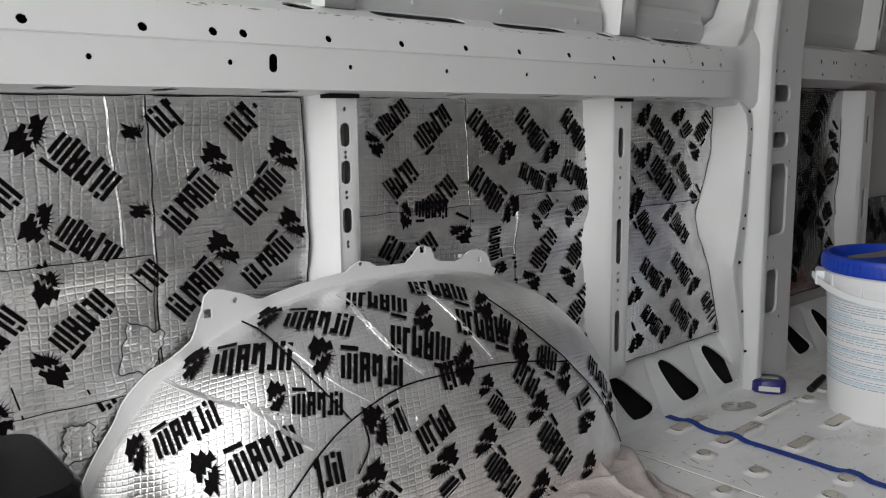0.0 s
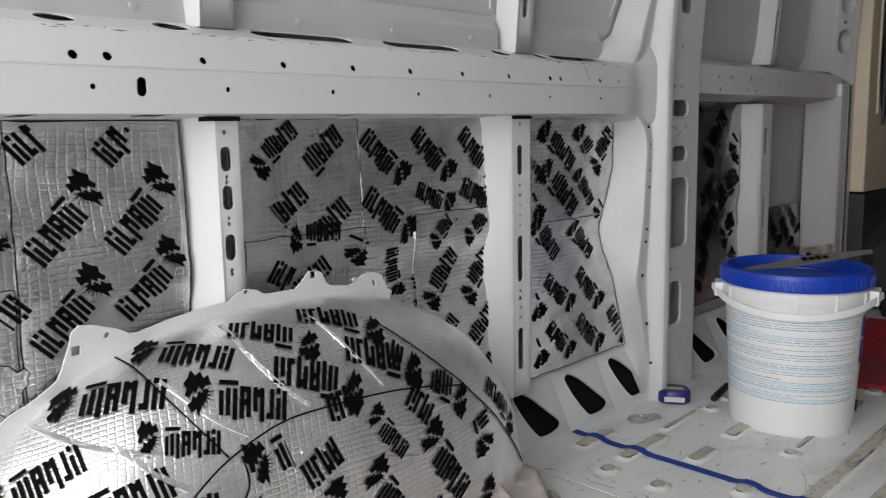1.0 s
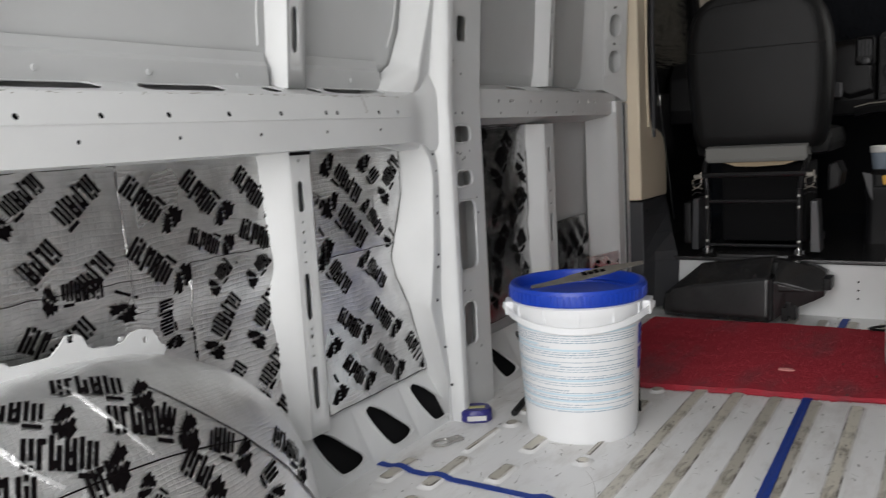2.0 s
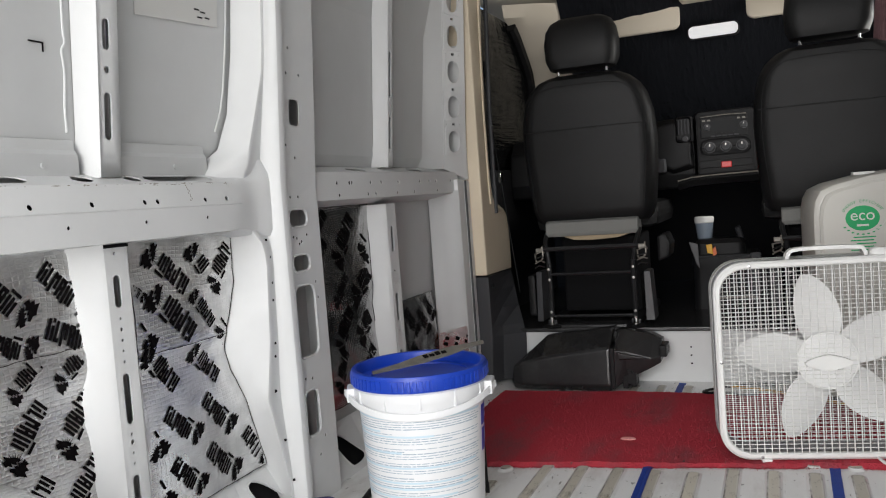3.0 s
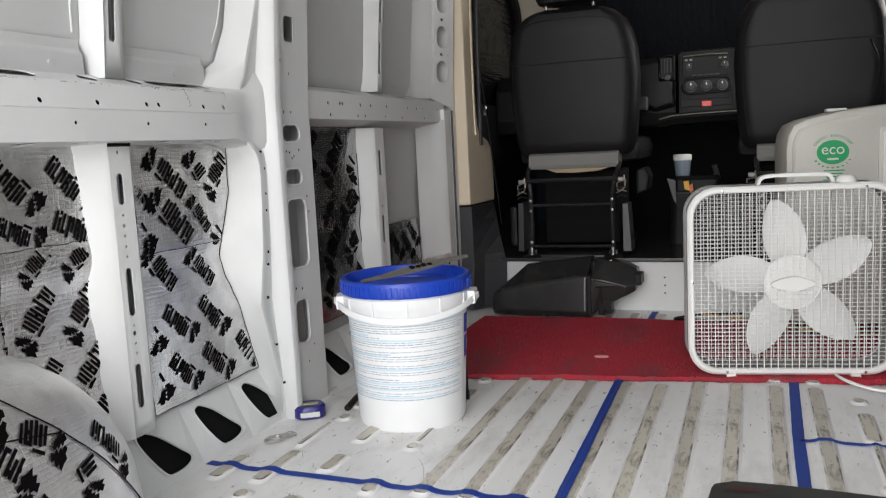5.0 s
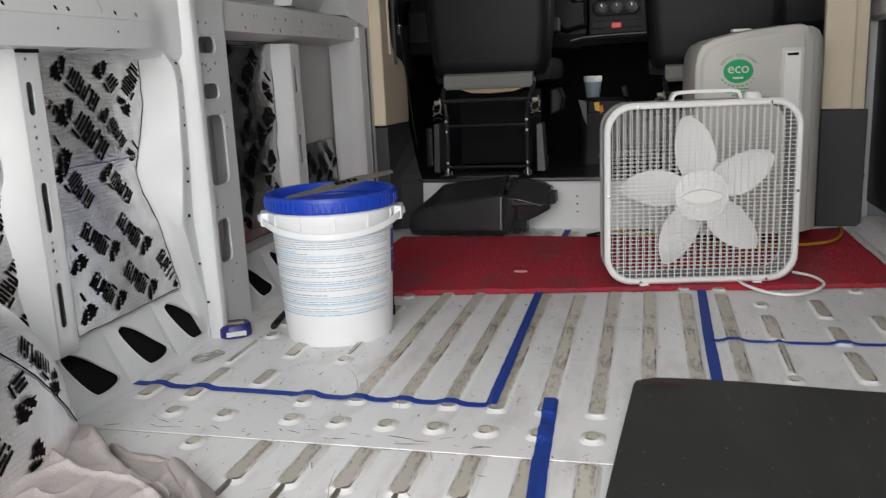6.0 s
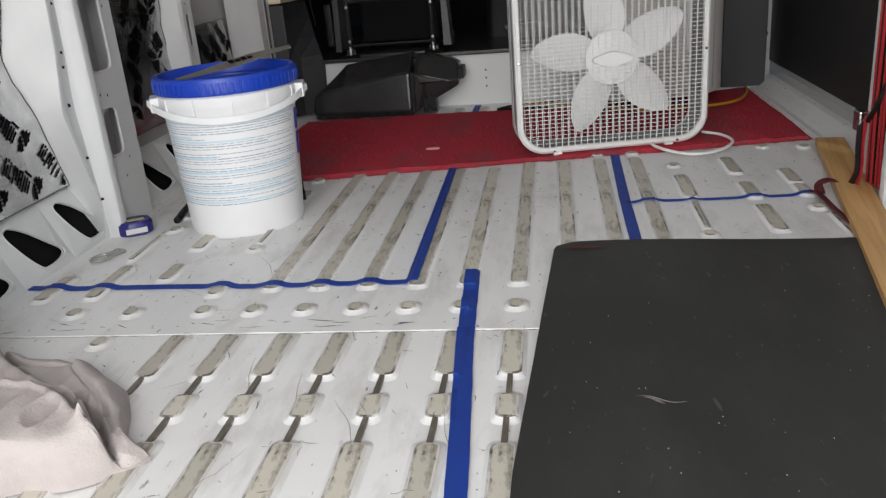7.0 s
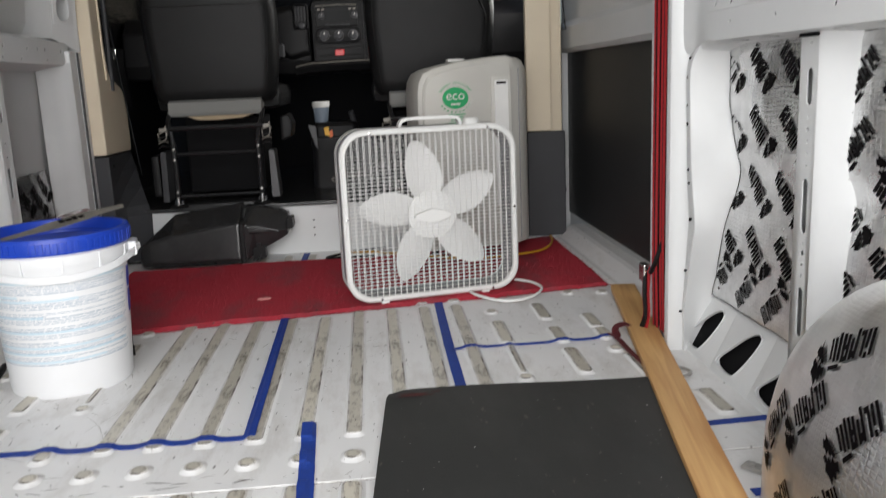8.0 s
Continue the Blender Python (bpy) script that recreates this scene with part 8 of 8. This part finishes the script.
tray = thing("cab_console", "black floor console between the seats", "console", pose(3.80, 0.22, 0.205))
bm = bmesh.new()
loft(bm, [[(x, u, z) for x, u in round_rect(0.0, 0, 0.22 - k, 0.26 - k, 0.03)] for z, k in ((0.0, 0.0), (0.16, 0.01), (0.19, 0.0), (0.215, 0.004), (0.222, 0.02), (0.205, 0.04))])
part("bin", bm, BLACK, tray, smooth=True)
bm = bmesh.new()
tube(bm, [(-0.112, -0.12, 0.215), (-0.114, 0.0, 0.217), (-0.112, 0.12, 0.215)], 0.004, 6)
part("rim", bm, CHARCOAL, tray, smooth=True)
bm = bmesh.new()
loft(bm, [[(x, u, z) for x, u in round_rect(-0.02, 0.02, 0.16 - k, 0.20 - k, 0.03)] for z, k in ((0.20, 0.0), (0.265, 0.004), (0.282, 0.03))])
part("holder", bm, BLACK, tray, smooth=True)
bm = bmesh.new()
box(bm, -0.125, -0.105, -0.135, -0.095, 0.02, 0.225)
part("side_rail", bm, CHARCOAL, tray, bevel=0.006)
bm = bmesh.new()
loft(bm, [[(-0.13, u, z) for u, z in ((0.10, 0.27), (0.137, 0.28), (0.112, 0.19), (0.097, 0.165))], [(-0.11, u, z) for u, z in ((0.105, 0.26), (0.132, 0.27), (0.110, 0.195), (0.10, 0.18))]])
part("brake_boot", bm, GREYPLASTIC, tray, "grey lever boot", bevel=0.004)
bm = bmesh.new()
tube(bm, smooth_path([(-0.13, 0.03, 0.02), (-0.135, 0.04, 0.045), (-0.135, -0.10, 0.05), (-0.13, -0.14, 0.03)], 5), 0.004, 6)
part("floor_bracket", bm, STEELGREY, tray, smooth=True)
ob = thing("cup", "pale blue and white drinks cup in the console", "cup", pose(3.80, 0.302, 0.487))
bm = bmesh.new()
lathe(bm, [(0.0, 0.0), (0.029, 0.0), (0.036, 0.066), (0.034, 0.066), (0.0, 0.062)], 24)
part("cup_body", bm, BLUEGREY, ob, smooth=True)
bm = bmesh.new()
lathe(bm, [(0.0365, 0.064), (0.039, 0.068), (0.039, 0.086), (0.035, 0.090), (0.0, 0.090)], 24)
part("cup_lid", bm, PAPER, ob, "white lid", smooth=True)
ob = thing("key_tag", "yellow and orange tag hanging from the console", "tag", pose(3.665, 0.275, 0.400))
bm = bmesh.new()
loft(bm, [[(x, u, v) for u, v in ((-0.012, 0.03), (0.010, 0.036), (0.014, 0.068), (-0.008, 0.072))] for x in (0.0, 0.008)])
part("tag", bm, YELLOW, ob, bevel=0.002)
bm = bmesh.new()
loft(bm, [[(x, u, v) for u, v in ((-0.026, 0.03), (-0.012, 0.022), (-0.010, 0.05), (-0.022, 0.06))] for x in (-0.001, 0.007)])
part("tag_end", bm, ORANGE, ob, "orange end")
ob = thing("gear_lever", "black gear lever with grey knob", "lever", pose(3.78, 0.16, 0.44))
bm = bmesh.new()
tube(bm, [(0.0, 0, 0.0), (-0.02, 0.0, 0.05), (-0.03, 0.01, 0.09)], 0.012, 8)
part("stick", bm, CHARCOAL, ob, smooth=True)

# mirror, visors, overhead console
mirror = thing("rear_view_mirror", "rear-view mirror reflecting pale daylight", "mirror", look((4.0, 0.238, 1.366), (0.0, 0.28, 1.50)))
bm = bmesh.new()
loft(bm, [[(u, v, z) for u, v in round_rect(0, 0, 0.215 - k, 0.062 - k, 0.022)] for z, k in ((0.03, 0.03), (0.012, 0.0), (-0.002, 0.0), (-0.004, 0.006))])
part("housing", bm, BLACK, mirror, smooth=True)
bm = bmesh.new()
loft(bm, [[(u, v, z) for u, v in round_rect(0, 0, 0.203, 0.052, 0.02)] for z in (-0.0045, -0.0055)])
part("glass", bm, MIRROR, mirror)
bm = bmesh.new()
tube(bm, [(0, 0.02, 0.02), (0, 0.10, 0.06), (0.0, 0.14, 0.07)], 0.008, 8)
part("stalk", bm, BLACK, mirror, smooth=True)
for y0, y1 in ((0.37, 0.80), (-0.30, 0.10)):
    ob = thing("sun_visor", "beige fabric sun visor folded down", "sun visor", pose(3.98, (y0 + y1) / 2, 1.455, 0, 10, 0), group="sun visors")
    bm = bmesh.new()
    loft(bm, [[(x, u, v) for u, v in round_rect(0, 0, y1 - y0 - k, 0.135 - k, 0.03)] for x, k in ((-0.012, 0.012), (-0.008, 0.0), (0.008, 0.0), (0.012, 0.012))])
    part("pad", bm, LINER, ob, smooth=True)
    bm = bmesh.new()
    tube(bm, [(0, -(y1 - y0) / 2, 0.06), (0, (y1 - y0) / 2, 0.06)], 0.006, 8)
    part("rod", bm, CHARCOAL, ob, smooth=True)
ob = thing("overhead_console", "pale overhead console with map lights", "overhead console", pose(3.98, 0.245, 1.50))
bm = bmesh.new()
loft(bm, [[(x, u, z) for x, u in round_rect(0, 0, 0.16 - k, 0.24 - k, 0.03)] for z, k in ((0.06, 0.0), (0.0, 0.0), (-0.012, 0.02))])
part("housing", bm, LINER, ob, smooth=True)
for v in (-0.06, 0.0, 0.06):
    bm = bmesh.new()
    loft(bm, [[(x, v + u, w) for u, w in round_rect(0, 0.016, 0.042 + k, 0.028 + k, 0.012)] for x, k in ((-0.078, 0.0), (-0.084, -0.004))])
    part("map_light", bm, CHARCOAL, ob, smooth=True)


# ---------------------------------------------------------------- black moulded cover on the floor
ob = thing("plastic_cover", "black moulded plastic cover lying in front of the step", "plastic cover")
bm = bmesh.new()


rows = []
for y, zc, zt, xf in ((0.968, 0.045, 0.06, 3.13), (0.955, 0.085, 0.095, 3.105), (0.92, 0.10, 0.125, 3.095), (0.886, 0.11, 0.152, 3.092), (0.84, 0.122, 0.192, 3.09), (0.72, 0.14, 0.206, 3.085), (0.60, 0.158, 0.222, 3.082), (0.588, 0.158, 0.222, 3.084)):
    rows.append([(xf + 0.015, y, 0.008), (xf, y, 0.03), (xf + 0.012, y, zc), (xf + 0.02, y, zc + 0.008), (3.20, y, zt), (3.268, y, zt - 0.006), (3.268, y, 0.008)])
loft(bm, rows)
part("main_shell", bm, GLOSSBLACK, ob, bevel=0.006)
bm = bmesh.new()
loft(bm, [[(3.092, 0.574, 0.02), (3.088, 0.574, 0.155), (3.19, 0.574, 0.216), (3.262, 0.574, 0.212), (3.262, 0.574, 0.02)],
          [(3.11, 0.535, 0.048), (3.10, 0.535, 0.15), (3.19, 0.535, 0.212), (3.262, 0.535, 0.208), (3.262, 0.535, 0.048)],
          [(3.12, 0.45, 0.088), (3.115, 0.45, 0.125), (3.19, 0.45, 0.194), (3.262, 0.45, 0.19), (3.262, 0.45, 0.09)],
          [(3.13, 0.418, 0.105), (3.128, 0.418, 0.128), (3.18, 0.418, 0.178), (3.25, 0.418, 0.176), (3.25, 0.418, 0.11)]])
part("snout", bm, GLOSSBLACK, ob, "black snout", bevel=0.005)
bm = bmesh.new()
loft(bm, [[(3.088, y, z) for y, z in ((0.562, 0.155), (0.548, 0.148), (0.455, 0.128), (0.555, 0.122))], [(3.082, y, z) for y, z in ((0.560, 0.150), (0.548, 0.145), (0.47, 0.130), (0.555, 0.127))]])
part("wedge_rib", bm, GLOSSBLACK, ob, bevel=0.001)
for k, (y, z) in enumerate(((0.540, 0.045), (0.525, 0.062), (0.512, 0.052))):
    bm = bmesh.new()
    box(bm, 3.10, 3.16, y - 0.010, y + 0.010, z - 0.028, z + 0.02)
    part("clip_leg", bm, BLACK, ob, bevel=0.004)
bm = bmesh.new()
box(bm, 3.082, 3.20, 0.573, 0.589, 0.018, 0.165)
part("rib", bm, BLACK, ob, bevel=0.004)
bm = bmesh.new()
box(bm, 3.13, 3.22, 0.398, 0.422, 0.125, 0.165)
part("clip", bm, BLACK, ob, bevel=0.004)


# ---------------------------------------------------------------- sliding door side
door = thing("sliding_door", "closed sliding door with a flat black inner board", "sliding door", kind="structure")
bm = bmesh.new()
box(bm, 2.10, 3.62, YC - 1.06, YC - 1.002, -0.05, 1.9)
part("outer_skin", bm, SKIN, door)
bm = bmesh.new()
box(bm, 2.15, 3.50, YC - 1.002, YC - 0.994, 0.07, 0.735)
part("board", bm, DOORBOARD, door, "flat black board", bevel=0.002)
bm = bmesh.new()
loft(bm, [[(x, YC - 0.972, 0.735), (x, YC - 0.955, 0.75), (x, YC - 0.955, 0.83), (x, YC - 0.985, 0.86), (x, YC - 0.985, 1.9)] for x in (2.10, 3.55)], False, False)
loft(bm, [[(x, YC - 0.972, 0.735), (x, YC - 1.0, 0.735)] for x in (2.10, 3.55)], False, False)
part("upper_frame", bm, WHITE, door, "white upper door frame", smooth=True)
bm = bmesh.new()
box(bm, 3.50, 3.53, YC - 1.0, YC - 0.93, 0.0, 0.74)
part("edge_frame", bm, WHITE, door, bevel=0.004)
sill = thing("door_sill", "worn pale grey sliding door sill", "sill", kind="structure")
bm = bmesh.new()
loft(bm, [[(x, YC - 0.872, 0.0005), (x, YC - 0.885, 0.0095), (x, YC - 0.90, 0.009), (x, YC - 0.94, 0.045), (x, YC - 0.955, 0.05), (x, YC - 1.0, 0.05), (x, YC - 1.0, -0.05), (x, YC - 0.872, -0.05)] for x in (2.085, 2.6, 3.1, 3.30)])
part("sill_step", bm, FLOOR, sill, smooth=False, bevel=0.003)
ob = thing("door_latch", "small black latch at the corner of the sliding door", "latch", pose(3.46, YC - 0.93, 0.05))
bm = bmesh.new()
box(bm, -0.02, 0.02, -0.02, 0.02, 0.0, 0.05)
box(bm, -0.012, 0.012, -0.012, 0.03, 0.05, 0.065)
part("latch_body", bm, BLACK, ob, bevel=0.004)

# red ratchet strap by the pillar
ob = thing("ratchet_strap", "red and black ratchet strap hanging down the door pillar", "strap")


def strand(pts, width, material, name, side=(1, 0.2, 0)):
    bm = bmesh.new()
    ribbon(bm, smooth_path(pts, 8), width, 0.0028, side)
    return part(name, bm, material, ob)


P = YC - 0.853 + 0.012
for base, lean, width in ((1.965, 0.003, 0.026), (1.922, 0.001, 0.022)):
    def line(dx, lift, base=base, lean=lean):
        foot = base - 0.006
        return [(base + dx + 0.006, P + lean + lift, 1.45), (base + dx, P + lean + lift, 1.0), (base + dx + 0.004, P + lean + lift, 0.5), (base + dx * 0.9 + 0.004, P + lean + lift, 0.2), (foot + dx, P + lean + lift, 0.03)]
    strand(line(0.0, 0.0), width, BLACK, "webbing")
    for dx in (-width / 2 + 0.002, width / 2 - 0.002):
        strand(line(dx, 0.003), 0.0065, RED, "red_edge")
strand([(2.015, P + 0.01, 0.17), (1.975, P + 0.025, 0.11), (1.955, P + 0.03, 0.06), (1.975, P + 0.035, 0.012)], 0.028, RED, "loop")
strand([(2.015, P + 0.014, 0.165), (1.970, P + 0.03, 0.11), (1.950, P + 0.035, 0.06), (1.975, P + 0.04, 0.016)], 0.014, BLACK, "loop")
bm = bmesh.new()
tube(bm, smooth_path([(1.985, P + 0.01, 0.16), (1.945, P + 0.01, 0.20), (1.930, P, 0.245), (1.910, P - 0.005, 0.265)], 6), 0.006, 8)
part("hook", bm, BLACK, ob, "black coated hook", smooth=True)
bm = bmesh.new()
box(bm, 2.000, 2.040, P + 0.004, P + 0.022, 0.13, 0.175)
part("buckle", bm, CHROME, ob, bevel=0.003)
strap2 = thing("strap_end", "loose maroon strap end tucked under the board", "strap")
bm = bmesh.new()
ribbon(bm, smooth_path([(1.955, -0.492, 0.006), (1.985, -0.494, 0.022), (1.992, -0.515, 0.030), (1.985, -0.545, 0.024)], 6), 0.026, 0.003, (1, 0.1, 0))
ribbon(bm, smooth_path([(1.975, -0.478, 0.012), (1.930, -0.482, 0.016), (1.84, -0.483, 0.014), (1.725, -0.490, 0.012)], 6), 0.016, 0.003, (0.1, 0.9, 0.3))
part("webbing", bm, MAROON, strap2)
# papers and pen marks on the upper skin
ob = thing("paper_note", "sheet of white paper taped high on the wall", "paper")
bm = bmesh.new()
plate(bm, lambda u, v, w: (u, YC + skin_d(v) + 0.004 - w, v), [(1.515, 1.135), (1.77, 1.15), (1.775, 1.35), (1.515, 1.35)], [], 0.0012)
part("sheet", bm, PAPER, ob)
for k, (x, z) in enumerate(((1.70, 1.175), (1.72, 1.172), (1.71, 1.16), (1.735, 1.162))):
    bm = bmesh.new()
    plate(bm, lambda u, v, w: (u, YC + skin_d(v) + 0.0018 - w, v), [(x - 0.008, z), (x + 0.008, z), (x + 0.008, z + 0.003), (x - 0.008, z + 0.003)], [], 0.0008)
    part("pencil_bar", bm, INK, ob)
ob = thing("pen_mark", "short black pen mark on the grey skin", "mark")
bm = bmesh.new()
for u0, u1, v0, v1 in ((1.266, 1.297, 1.048, 1.0505), (1.294, 1.297, 1.034, 1.05)):
    plate(bm, lambda u, v, w: (u, YC + skin_d(v) + 0.004 - w, v), [(u0, v0), (u1, v0), (u1, v1), (u0, v1)], [], 0.0008)
part("stroke", bm, INK, ob)

# ribs of the floor, one piece each, nearest stretch first
for x0, x1, y, w in ribs:
    ob = new("rib", rib_mesh(x1 - x0, w))
    ob.location = ((x0 + x1) / 2, y, 0.0018 if x0 > 1.35 else 0.0)
    ob.parent = floor

# scratches of the floor and chips of the rail
rng = random.Random(21)
bm = bmesh.new()
for n in range(750):
    x, y = rng.uniform(0.65, 2.4), rng.uniform(-0.5, 1.08)
    a, ln = rng.uniform(-0.9, 0.9) + (math.pi / 2 if rng.random() < 0.35 else 0), rng.choice((0.003, 0.003, 0.004, 0.006, 0.01, 0.016, 0.03)) * rng.uniform(0.6, 1.5) if n > 14 else rng.uniform(0.08, 0.26)
    bend, w = rng.uniform(-0.6, 0.6), rng.uniform(0.0003, 0.0008) if n > 14 else 0.00032
    rows = []
    for k in range(9):
        t = k / 8
        px, py = x + ln * t * math.cos(a + bend * t), y + ln * t * math.sin(a + bend * t)
        nx, ny = -math.sin(a + bend * t) * w * (1 - abs(2 * t - 1) ** 3), math.cos(a + bend * t) * w * (1 - abs(2 * t - 1) ** 3)
        z = rib_height(px, py) + (0.0028 if px > 1.338 else 0.0009)
        rows.append([(px + nx, py + ny, z), (px - nx, py - ny, z)])
    loft(bm, rows, False, False)
tagged(part("scratch_marks", bm, SCRATCH, floor, "fine dark scratches"), kind="stuff")
bm = bmesh.new()
for s in (1, -1):
    for n in range(90):
        x = rng.uniform(0.1, 1.72)
        v = rng.choice((0.046, 0.048, 0.049)) + rng.uniform(-0.001, 0.001)
        put = side_put(s, (0.847, 0.757), (0.3, 0.95), (-0.95, 0.3))
        w, h = rng.choice((0.0015, 0.002, 0.003, 0.005, 0.009)) * rng.uniform(0.7, 1.3), rng.uniform(0.0005, 0.0012)
        bm.faces.new([bm.verts.new(put(x + a * w, v + b * h, 0.0006)) for a, b in ((-1, -0.2), (0.2, -1), (1, 0.3), (-0.1, 1))])
    for k in range(9):
        put = side_put(s, (0.847, 0.757), (0.3, 0.95), (-0.95, 0.3))
        x, v = 1.566 + rng.uniform(-0.004, 0.004), 0.044 - 0.004 * k
        bm.faces.new([bm.verts.new(put(x + a * 0.0016, v + b * 0.0022, 0.0006)) for a, b in ((-1, -0.4), (0.4, -1), (1, 0.3), (-0.3, 1))])
tagged(part("paint_chips", bm, SCRATCH, wall_left, "small dark paint chips"), kind="stuff")
